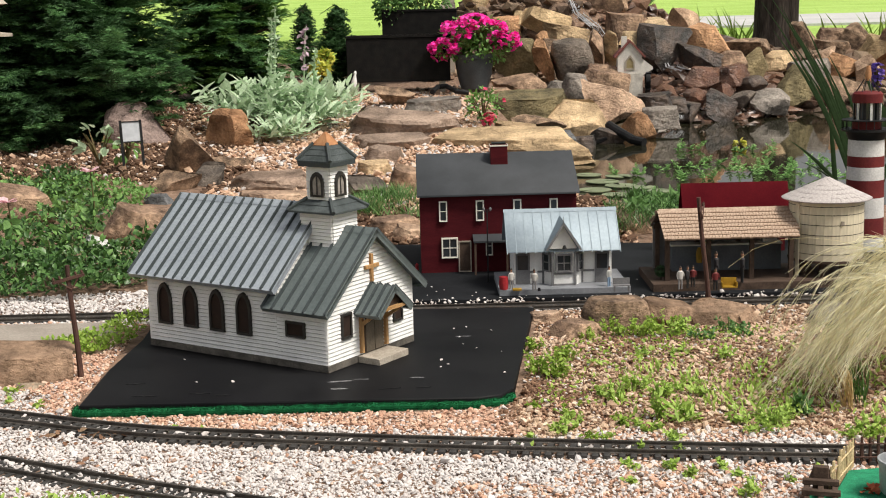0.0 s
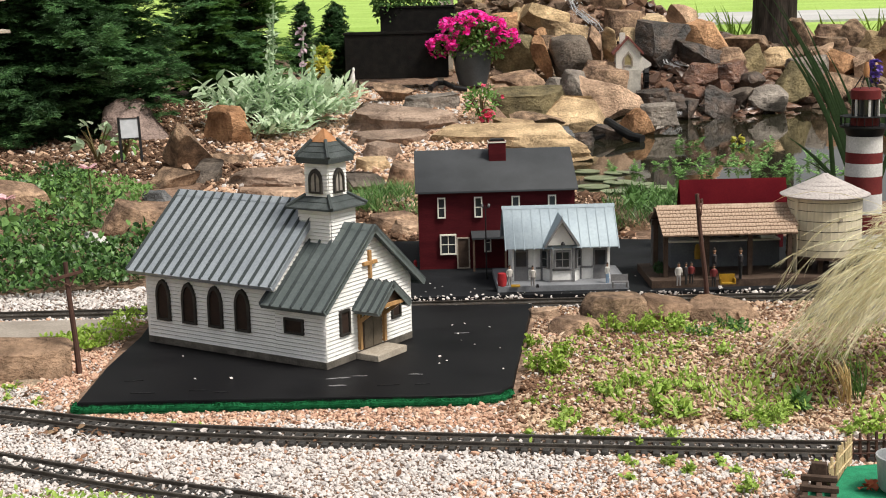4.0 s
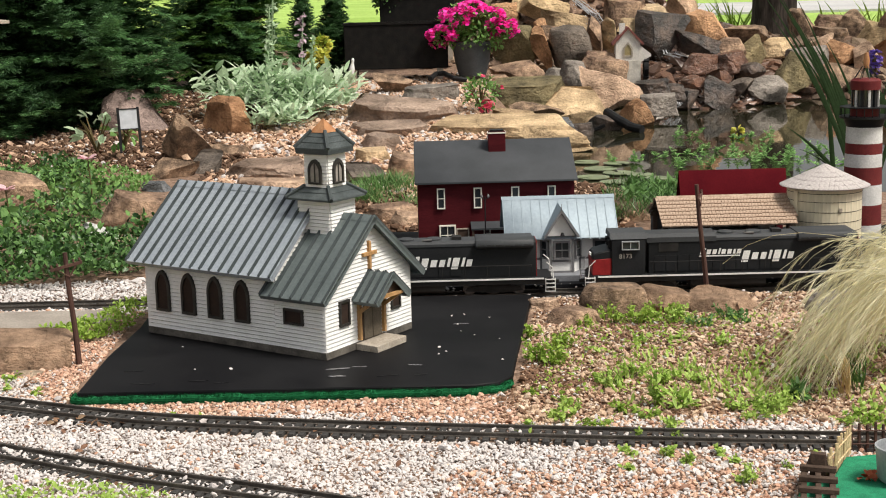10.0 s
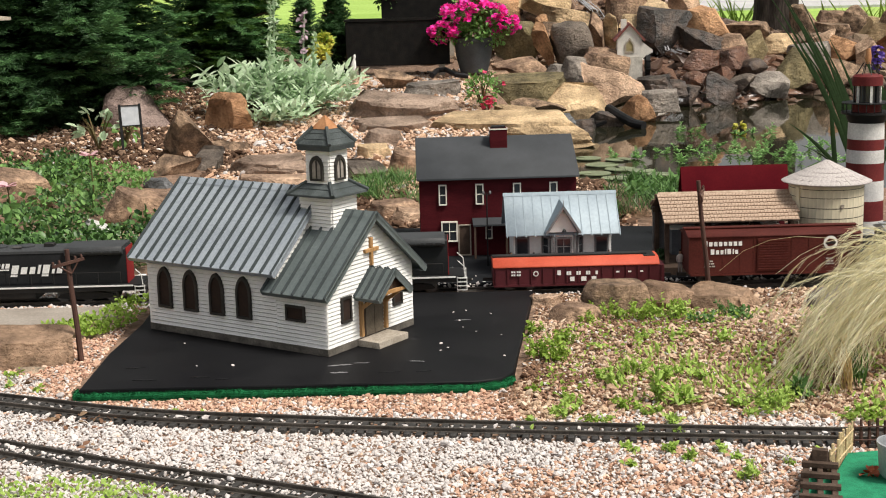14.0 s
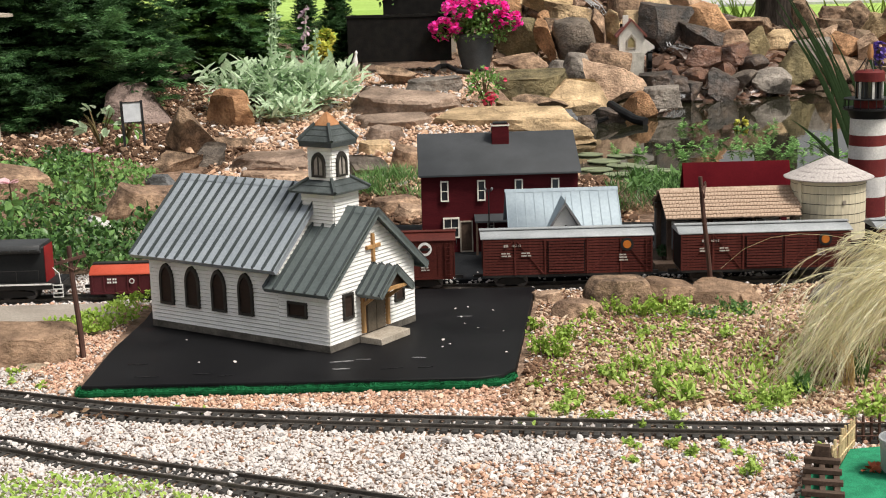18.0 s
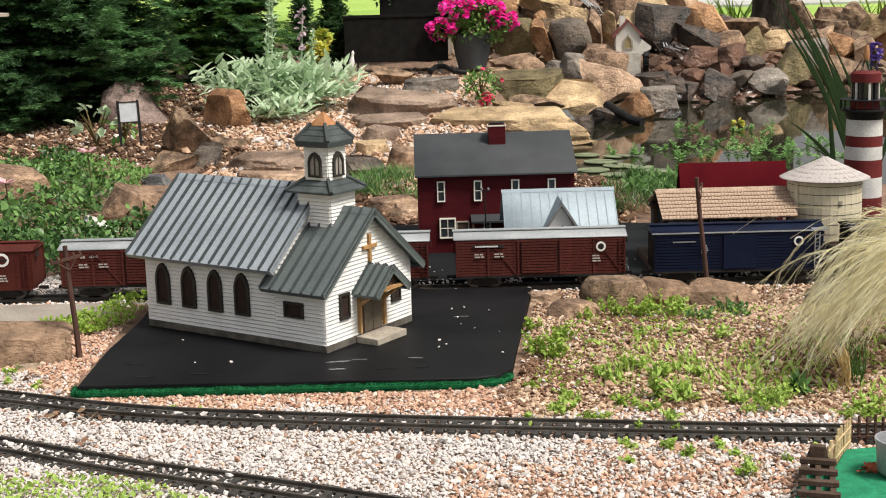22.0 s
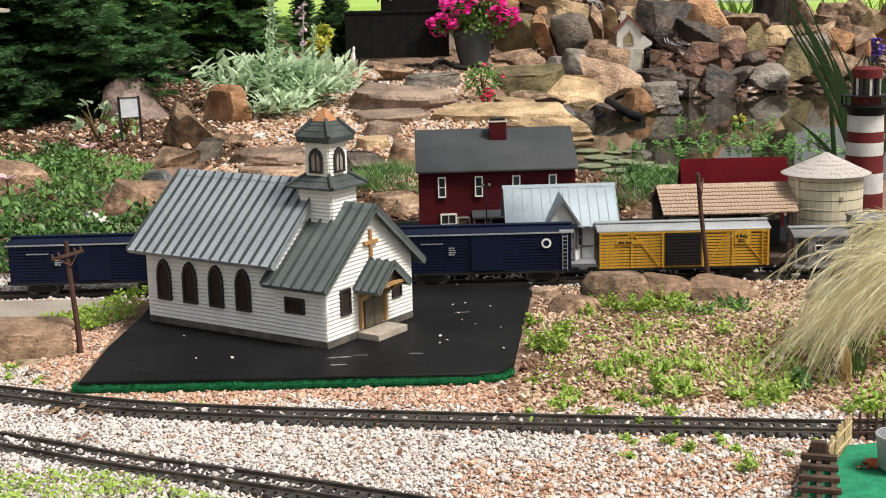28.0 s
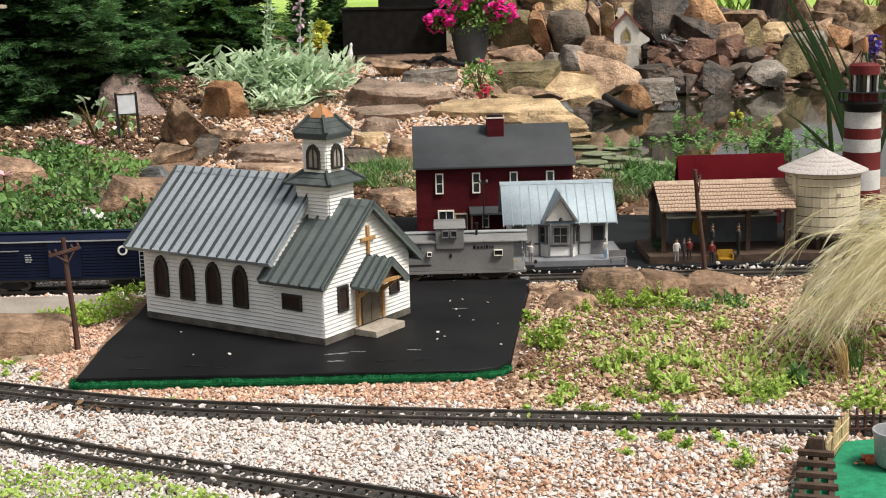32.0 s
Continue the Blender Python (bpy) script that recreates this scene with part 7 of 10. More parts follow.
def build_engine(number):
    e = thing("diesel_engine", pose(0, 0, 0), "dark grey and red six-axle model diesel engine with white lettering", "model locomotive", "train")
    L = 0.735
    part("frame", Geo().box(0.018, L - 0.018, -0.052, 0.052, 0.030, 0.043), M_UNDER, e, bevel=0.001)
    part("walkway", Geo().box(0.012, L - 0.012, -0.055, 0.055, 0.043, 0.0465), M_LOCO, e)
    for s in (-1, 1):
        part("walkway_stripe", Geo().box(0.03, L - 0.03, s * 0.0556 - 0.0006, s * 0.0556 + 0.0006, 0.0425, 0.0465), M_LETTER, e, "white edge stripe")
    part("hood", Geo().prism(hood_profile(0.036, 0.0465, 0.139, 0.006), "x", 0.16, L - 0.048), M_LOCO, e, bevel=0.001)
    part("hood_top", Geo().prism(hood_profile(0.0375, 0.128, 0.1405, 0.006), "x", 0.30, L - 0.165), M_LOCOTOP, e)
    part("equipment_cover", Geo().prism(hood_profile(0.0385, 0.126, 0.1465, 0.008), "x", 0.155, 0.33), M_LOCOTOP, e)
    rad = part("radiator", Geo().prism([(-0.046, 0.122), (0.046, 0.122), (0.053, 0.129), (0.047, 0.1435), (-0.047, 0.1435), (-0.053, 0.129)], "x", L - 0.20, L - 0.055), M_LOCOTOP, e, "flared radiator section", 0.001)
    for i in range(6):
        part("grille", Geo().box(L - 0.195 + i * 0.023, L - 0.176 + i * 0.023, -0.0525, -0.0485, 0.128, 0.132), M_UNDER, rad)
    part("end_panel", Geo().box(L - 0.048, L - 0.0465, -0.036, 0.036, 0.0465, 0.137), M_SCARLET, e, "red end panel")
    cab = part("cab", Geo().prism(hood_profile(0.05, 0.0465, 0.15, 0.012), "x", 0.066, 0.15), M_LOCO, e, "dark grey cab", 0.001)
    part("cab_roof", Geo().prism([(-0.0515, 0.1385), (0.0515, 0.1385), (0.038, 0.1525), (-0.038, 0.1525)], "x", 0.062, 0.154), M_LOCOTOP, cab)
    for s in (-1, 1):
        w = window(cab, pose(0.112, s * 0.05, 0.1225, 0, 0, 0 if s < 0 else 180), 0.044, 0.022, M_SILVER, 0.0022, 2, 1, name="cab_window")
        for i in range(2):
            window(cab, pose(0.066, s * 0.02, 0.124, 0, 0, -90), 0.028, 0.018, M_BLACK, 0.002, 1, 1, name="windscreen")
            break
    nose = part("nose", Geo().prism([(0.018, 0.0465), (0.07, 0.0465), (0.07, 0.113), (0.026, 0.103), (0.018, 0.096)], "y", -0.0455, 0.0455), M_LOCO, e, "dark sloping nose", 0.003)
    part("nose_panel", Geo().prism([(0.0172, 0.0466), (0.0655, 0.0466), (0.0655, 0.0895), (0.0172, 0.0865)], "y", -0.0465, 0.0465), M_SCARLET, nose, "red nose panel", 0.001)
    part("headlight", Geo().box(0.0145, 0.018, -0.011, 0.011, 0.092, 0.098), M_LETTER, nose)
    # access doors on the hood
    for i in range(11):
        x = 0.175 + i * 0.0295
        if x > L - 0.22:
            break
        for s in (-1, 1):
            part("hood_door", Geo().box(x, x + 0.027, s * 0.0366 - 0.0006, s * 0.0366 + 0.0006, 0.052, 0.092), M_LOCO, e)
    part("inertial_vent", Geo().box(0.185, 0.235, -0.0372, 0.0372, 0.102, 0.124), M_UNDER, e)
    # plates, tanks, trucks
    tank = part("fuel_tank", Geo().prism([(-0.048, 0.034), (0.048, 0.034), (0.048, 0.016), (0.036, 0.009), (-0.036, 0.009), (-0.048, 0.016)], "x", 0.265, 0.455), M_UNDER, e, bevel=0.001)
    part("tank_cap", Geo().rod((0.3, -0.0485, 0.024), (0.3, -0.051, 0.024), 0.003), M_STEEL, tank)
    truck(e, 0.155, 3, 0.062)
    truck(e, L - 0.155, 3, 0.062)
    for x in (0.012, L - 0.012):
        s = -1 if x < 0.3 else 1
        pl = part("pilot", Geo().box(x - 0.004, x + 0.004, -0.054, 0.054, 0.012, 0.043), M_UNDER, e, bevel=0.001)
        for t in (-1, 1):
            st = part("step_ladder", Geo().box(x - 0.014, x + 0.010, t * 0.055 - 0.002, t * 0.055 + 0.002, 0.010, 0.0125), M_HANDRAIL, e)
            for z in (0.021, 0.031, 0.041):
                part("step_tread", Geo().box(x - 0.013, x + 0.011, t * 0.055 - 0.005, t * 0.055 + 0.003, z, z + 0.0018), M_HANDRAIL, st)
            for dx in (-0.014, 0.010):
                part("step_side", Geo().rod((x + dx, t * 0.056, 0.010), (x + dx, t * 0.056, 0.045), 0.0012, n=6), M_HANDRAIL, st)
            g = Geo().tube([(x + s * 0.006, t * 0.054, 0.045), (x + s * 0.003, t * 0.054, 0.072), (x - s * 0.012, t * 0.052, 0.086)], [0.0013] * 3, 6)
            part("end_handrail", g, M_HANDRAIL, e, "pale bent handrail", sharp=0)
        coupler(e, x, s)
    for s in (-1, 1):
        for i in range(10):
            x = 0.17 + i * 0.056
            part("stanchion", Geo().rod((x, s * 0.0535, 0.0465), (x, s * 0.0535, 0.079), 0.0009, n=5), M_UNDER, e)
        part("handrail", Geo().rod((0.16, s * 0.0535, 0.079), (L - 0.06, s * 0.0535, 0.079), 0.001, n=5), M_UNDER, e)
    # roof details
    for x in (0.36, 0.43):
        part("roof_fan", Geo().turned([(0.02, 0.1405), (0.02, 0.144), (0.017, 0.1455)], 18), M_LOCOTOP, e, at=pose(x, 0, 0))
    part("exhaust", Geo().box(0.475, 0.5, -0.012, 0.012, 0.1405, 0.149), M_UNDER, e, bevel=0.001)
    part("horn", Geo().rod((0.40, -0.03, 0.144), (0.425, -0.03, 0.144), 0.002, 0.004), M_STEEL, e)
    # name: smaller slanted word with a rule below it, then a larger one
    for s in (-1,):
        y = s * 0.0378
        word(e, 0.289, 0.0925, y, 0.0118, "Bonlnoin", 0.107, 0.25)
        part("name_rule", Geo().prism([(0.287, 0.0865), (0.390, 0.0865), (0.3908, 0.0895), (0.2878, 0.0895)], "y", y - 0.0005, y + 0.0004), M_LETTER, e, "white painted marking")
        word(e, 0.394, 0.075, y, 0.0195, "PoclPlc", 0.135, 0.25)
    digits(e, number, 0.1, 0.0895, -0.0508, 0.0165, M_MARK)
    return e


def box_body(car, L, material, roof_mat, z0=0.036, z1=0.128, hw=0.054, slats=0, rows=13, bare=None):
    body = part("body", Geo().box(0.004, L - 0.004, -hw, hw, z0, z1), bare or material, car, bevel=0.0008)
    rib = mesh_of("side_board", Geo().box(0.004, L - 0.004, -hw - 0.0016, -hw, 0, (z1 - z0) / rows * 0.72), material)
    if slats:
        for i in range(rows):
            for s in (0, 180):
                part("side_board", rib, None, car, at=Matrix.Translation((L if s else 0, 0, z0 + (z1 - z0) * i / rows)) @ Matrix.Rotation(radians(s), 4, "Z"))
    k = 0.0145
    r = part("roof", Geo().prism([(-hw - 0.003, z1), (hw + 0.003, z1), (hw + 0.003, z1 + 0.003), (hw * 0.5, z1 + k * 0.75), (0, z1 + k), (-hw * 0.5, z1 + k * 0.75), (-hw - 0.003, z1 + 0.003)], "x", -0.002, L + 0.002), roof_mat, car, bevel=0.0006)
    part("roof_walk", Geo().box(-0.004, L + 0.004, -0.012, 0.012, z1 + k + 0.001, z1 + k + 0.003), roof_mat, r)
    part("sill", Geo().box(0.006, L - 0.006, -hw - 0.001, hw + 0.001, z0 - 0.006, z0), M_UNDER if bare else material, car)
    part("centre_sill", Geo().box(0.01, L - 0.01, -0.012, 0.012, 0.024, z0 - 0.006), M_UNDER, car)
    truck(car, 0.075, 2, 0.052)
    truck(car, L - 0.075, 2, 0.052)
    coupler(car, 0.004, -1)
    coupler(car, L - 0.004, 1)
    part("brake_wheel", Geo().turned([(0.009, 0), (0.009, 0.0015)], 12, Matrix.Translation((L + 0.004, -0.02, z1 - 0.012)) @ Matrix.Rotation(radians(90), 4, "Y")), M_UNDER, car)
    return body


def ladder(car, x, hw, z0, z1, material, w=0.015, n=9):
    for s in (-1, 1):
        y = s * (hw + 0.0035)
        l = part("ladder", Geo().box(x - w / 2, x - w / 2 + 0.0018, y - 0.0012, y + 0.0012, z0, z1).box(x + w / 2 - 0.0018, x + w / 2, y - 0.0012, y + 0.0012, z0, z1), material, car)
        for i in range(n):
            z = z0 + (z1 - z0) * (i + 0.5) / n
            part("rung", Geo().box(x - w / 2, x + w / 2, y - 0.0016, y + 0.0002, z, z + 0.0014), material, l)


def disc(parent, x, z, y, r, mats, label):
    a = part("emblem", Geo().turned([(r, -0.0004), (r, 0.0004)], 22, Matrix.Translation((x, y, z)) @ Matrix.Rotation(radians(90), 4, "X")), mats[0], parent, label)
    if len(mats) > 1:
        part("emblem_face", Geo().turned([(r * 0.62, 0.0002), (r * 0.62, 0.0009)], 20, Matrix.Translation((x, y, z)) @ Matrix.Rotation(radians(90), 4, "X")), mats[1], a)
    return a


def small_marks(car, x, z, y, rows, w, material=None, size=0.0035):
    for i in range(rows):
        lettering(car, x, z - i * size * 1.9, y, size, [(w * (0.8 + 0.4 * ((i * 7) % 3) / 2), 1, 0), (w * 0.6, 1, 0)], 0, material or M_MARK, "small_marking", 1.2)


BOX_L = 0.432


def build_plain_boxcar():
    c = thing("boxcar", pose(0, 0, 0), "reddish brown steel model boxcar with white lettering", "model boxcar", "train")
    box_body(c, BOX_L, M_BOXRED, M_BOXRED)
    hw, L = 0.054, BOX_L
    for s in (-1, 1):
        d = part("door", Geo().box(L * 0.4, L * 0.585, s * (hw + 0.002) - 0.0015, s * (hw + 0.002) + 0.0015, 0.040, 0.124), M_BOXRED, c)
        for i in range(12):
            part("door_rib", Geo().box(L * 0.405, L * 0.58, s * (hw + 0.004) - 0.001, s * (hw + 0.004) + 0.001, 0.044 + i * 0.0065, 0.047 + i * 0.0065), M_BOXRED, d)
        for x in (0.0, 0.1, 0.2, 0.3, 0.38, 0.6, 0.7, 0.8, 0.9, 1.0):
            part("side_post", Geo().box(max(0.004, L * x - 0.001), min(L - 0.004, L * x + 0.001), s * hw - 0.001, s * hw + 0.001, 0.036, 0.127), M_BOXRED, c)
    ladder(c, L - 0.018, hw, 0.036, 0.126, M_BOXRED)
    y = -hw - 0.0014
    word(c, 0.038, 0.106, y, 0.0105, "Bonnnoon", 0.100)
    word(c, 0.056, 0.085, y, 0.0105, "PoclPlc", 0.072)
    disc(c, L * 0.825, 0.108, y, 0.0175, (M_LETTER, M_BOXRED), "round white emblem")
    part("emblem_bar", Geo().box(L * 0.825 - 0.013, L * 0.825 + 0.013, y - 0.0018, y, 0.105, 0.111), M_UNDER, c)
    small_marks(c, 0.04, 0.066, y, 3, 4)
    small_marks(c, L * 0.8, 0.066, y, 3, 3)
    return c


def build_slat_car(badge, second=False):
    c = thing("stock_car", pose(0, 0, 0), "dark brown slatted model boxcar with silver roof and a round emblem", "model boxcar", "train")
    L, hw = BOX_L, 0.053
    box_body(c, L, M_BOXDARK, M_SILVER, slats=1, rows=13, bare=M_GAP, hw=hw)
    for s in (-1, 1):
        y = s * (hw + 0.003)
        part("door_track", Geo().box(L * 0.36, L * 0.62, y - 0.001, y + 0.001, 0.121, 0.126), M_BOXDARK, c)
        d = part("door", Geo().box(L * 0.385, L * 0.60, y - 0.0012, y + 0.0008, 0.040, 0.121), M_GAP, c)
        for i in range(11):
            part("door_board", Geo().box(L * 0.39, L * 0.595, y - 0.0024 if s < 0 else y + 0.0008, y - 0.0012 if s < 0 else y + 0.002, 0.042 + i * 0.0072, 0.0468 + i * 0.0072), M_BOXDARK, d)
        for a, b in ((0.03, 0.19), (0.36, 0.2), (0.63, 0.8), (0.97, 0.82)):
            g = Geo()
            g.prism([(L * a - 0.002, 0.038), (L * a + 0.002, 0.038), (L * b + 0.002, 0.126), (L * b - 0.002, 0.126)], "y", y - 0.001, y + 0.0006)
            part("brace", g, M_BOXDARK, c)
        for x in (0.012, 0.195, 0.37, 0.615, 0.81, 0.988):
            part("side_post", Geo().box(L * x - 0.002, L * x + 0.002, y - 0.0012, y + 0.0008, 0.036, 0.127), M_BOXDARK, c)
    ladder(c, L - 0.012, hw + 0.001, 0.036, 0.126, M_BOXDARK)
    y = -hw - 0.0048
    if second:
        part("name_board", Geo().box(0.045, 0.125, y, y + 0.001, 0.1085, 0.1155), M_UNDER, c)
        lettering(c, 0.052, 0.110, y - 0.0004, 0.0036, [(0.9, 1, 0)] * 14, 0, gap=0.5)
        disc(c, L * 0.85, 0.105, y, 0.0125, (M_LETTER, M_UNDER), "round white emblem")
    else:
        lettering(c, 0.056, 0.108, y, 0.0062, [(0.75, 1, 0), (0.75, 1, 0)], 0, M_MARK, gap=0.45)
        digits(c, "46113", 0.088, 0.108, y - 0.0002, 0.0088, M_MARK)
        disc(c, L * 0.845, 0.108, y, 0.0165, (M_UNDER, badge), "round orange emblem")
    small_marks(c, 0.05, 0.090, y, 2, 4)
    small_marks(c, 0.1, 0.090, y, 2, 4)
    small_marks(c, L * 0.8, 0.080, y, 3, 3)
    return c


def build_blue_car():
    c = thing("boxcar", pose(0, 0, 0), "navy blue ribbed model boxcar with a round white emblem", "model boxcar", "train")
    L, hw = BOX_L, 0.053
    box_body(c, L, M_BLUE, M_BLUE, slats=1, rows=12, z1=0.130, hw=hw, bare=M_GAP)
    for s in (-1, 1):
        y = s * (hw + 0.0028)
        part("door", Geo().box(L * 0.41, L * 0.6, y - 0.0014, y + 0.0014, 0.040, 0.126), M_BLUE, c)
    ladder(c, L - 0.020, hw + 0.001, 0.036, 0.126, M_SILVER, 0.0135)
    part("roof_edge", Geo().box(-0.003, L + 0.003, -hw - 0.0045, -hw - 0.003, 0.1305, 0.134), M_SILVER, c)
    part("end_platform", Geo().box(L - 0.034, L + 0.003, -hw - 0.003, hw + 0.003, 0.1335, 0.1365), M_SILVER, c)
    y = -hw - 0.005
    disc(c, L * 0.845, 0.106, y, 0.0125, (M_LETTER, M_BLUE), "round white emblem")
    lettering(c, 0.05, 0.109, y, 0.003, [(0.8, 1, 0)] * 18, 0, M_SILVER, gap=0.5)
    small_marks(c, 0.12, 0.098, y - 0.001, 4, 3, M_SILVER, 0.003)
    return c


def build_yellow_car():
    c = thing("stock_car", pose(0, 0, 0), "yellow slatted model stock car with black door", "model stock car", "train")
    L, hw = BOX_L, 0.053
    # black body paints in the shade between the yellow slats
    box_body(c, L, M_YELLOW, M_SILVER, slats=1, rows=12, bare=M_UNDER, hw=hw)
    for s in (-1, 1):
        y = s * (hw + 0.003)
        d = part("door", Geo().box(L * 0.39, L * 0.595, y - 0.0014, y + 0.0014, 0.040, 0.124), M_BLACK, c, "black slatted door")
        for i in range(10):
            part("door_board", Geo().box(L * 0.395, L * 0.59, y - 0.0026 if s < 0 else y + 0.0014, y - 0.0014 if s < 0 else y + 0.0026, 0.042 + i * 0.0082, 0.047 + i * 0.0082), M_BLACK, d)
        for a, b in ((0.03, 0.19), (0.36, 0.2), (0.62, 0.76), (0.97, 0.8)):
            part("brace", Geo().prism([(L * a - 0.002, 0.038), (L * a + 0.002, 0.038), (L * b + 0.002, 0.126), (L * b - 0.002, 0.126)], "y", y - 0.001, y + 0.0006), M_YELLOW, c)
        for x in (0.012, 0.195, 0.375, 0.61, 0.78, 0.988):
            part("side_post", Geo().box(L * x - 0.0022, L * x + 0.0022, y - 0.0012, y + 0.0008, 0.036, 0.127), M_YELLOW, c)
        part("top_plate", Geo().box(0.004, L - 0.004, y - 0.001, y + 0.0008, 0.1235, 0.1275), M_YELLOW, c)
    ladder(c, L - 0.014, hw + 0.002, 0.036, 0.126, M_YELLOW)
    y = -hw - 0.0048
    part("name_board", Geo().box(0.045, 0.115, y, y + 0.001, 0.097, 0.107), M_YELLOW, c)
    lettering(c, 0.051, 0.0995, y - 0.0004, 0.0055, [(0.9, 1, 0), (0.4, 1, 0), (0.7, 1, 0), (0.2, 0.2, 0), (0.7, 1, 0), (0.7, 1, 0), (0.7, 1, 0)], 0, M_BLACK, gap=0.5)
    sq = part("placard", Geo().box(L * 0.79, L * 0.885, y, y + 0.001, 0.091, 0.125), M_YELLOW, c, "square yellow placard")
    lettering(c, L * 0.80, 0.108, y - 0.0004, 0.007, [(0.6, 1, 0), (0.2, 0.2, 0), (0.6, 1.3, 0), (0.6, 0.8, 0), (0.4, 1.2, 0), (0.5, 0.9, -0.3)], 0.2, M_BLACK, gap=0.4)
    small_marks(c, L * 0.81, 0.101, y - 0.0004, 2, 4, M_BLACK, 0.0026)
    return c


def build_hopper():
    c = thing("ore_car", pose(0, 0, 0), "maroon model covered hopper with bright orange top cover", "model hopper", "train")
    L, hw = BOX_L, 0.05
    part("body", Geo().prism([(0.0, 0.0165), (L, 0.0165), (L, 0.062), (0.0, 0.062)], "y", -hw, hw), M_HOPPER, c, bevel=0.001)
    part("sill", Geo().box(0.002, L - 0.002, -hw - 0.002, hw + 0.002, 0.014, 0.02), M_HOPPER, c)
    for s in (-1, 1):
        for i in range(15):
            x = 0.006 + i * (L - 0.014) / 14
            part("side_post", Geo().box(x, x + 0.003, s * (hw + 0.0015) - 0.0015, s * (hw + 0.0015) + 0.0015, 0.02, 0.062), M_HOPPER, c)
    cov = part("cover", Geo().prism([(-hw - 0.003, 0.062), (hw + 0.003, 0.062), (hw + 0.002, 0.067), (hw * 0.55, 0.082), (-hw * 0.55, 0.082), (-hw - 0.002, 0.067)], "x", 0.0, L - 0.012), M_ORANGE, c, "bright orange cover", 0.002)
    part("cover_walk", Geo().box(0.0, L - 0.04, -0.012, 0.012, 0.0825, 0.086), M_UNDER, cov)
    part("hatch", Geo().box(L - 0.05, L - 0.02, -0.03, 0.03, 0.074, 0.083), M_UNDER, c, bevel=0.001)
    part("centre_sill", Geo().box(0.01, L - 0.01, -0.012, 0.012, 0.022, 0.034), M_UNDER, c)
    for x in (0.15, 0.26):
        part("chute", Geo().prism([(x, 0.034), (x + 0.05, 0.034), (x + 0.035, 0.013), (x + 0.015, 0.013)], "y", -0.035, 0.035), M_HOPPER, c)
    truck(c, 0.07, 2, 0.052)
    truck(c, L - 0.07, 2, 0.052)
    coupler(c, 0.0, -1)
    coupler(c, L, 1)
    y = -hw - 0.0034
    lettering(c, 0.046, 0.050, y, 0.0045, [(1, 1, 0), (1, 1, 0), (0.3, 0, 0), (1, 1, 0), (1, 1, 0)], 0, gap=0.5)
    lettering(c, 0.046, 0.042, y, 0.0045, [(1, 1, 0), (1, 1, 0), (0.3, 0, 0), (1, 1, 0), (1, 1, 0)], 0, gap=0.5)
    disc(c, 0.108, 0.047, y, 0.007, (M_LETTER, M_HOPPER), "round white emblem")
    x = 0.162
    for w, n in ((0.011, 1), (0.013, 2), (0.012, 2), (0.012, 2), (0.007, 1)):
        for i in range(n):
            part("marking", Geo().box(x, x + w / n * 0.82, y - 0.0004, y + 0.0004, 0.042, 0.054 if w == 0.011 else 0.051), M_LETTER, c, "white painted marking")
            x += w / n
        x += 0.012
    for x, w in ((0.194, 0.011), (0.222, 0.013), (0.248, 0.012)):
        part("marking", Geo().box(x, x + w, y - 0.0004, y + 0.0004, 0.026, 0.037), M_LETTER, c, "white painted marking")
    for x in (0.31, 0.34, 0.37):
        part("marking", Geo().box(x, x + 0.008, y - 0.0004, y + 0.0004, 0.045, 0.049), M_LETTER, c, "white painted marking")
    return c


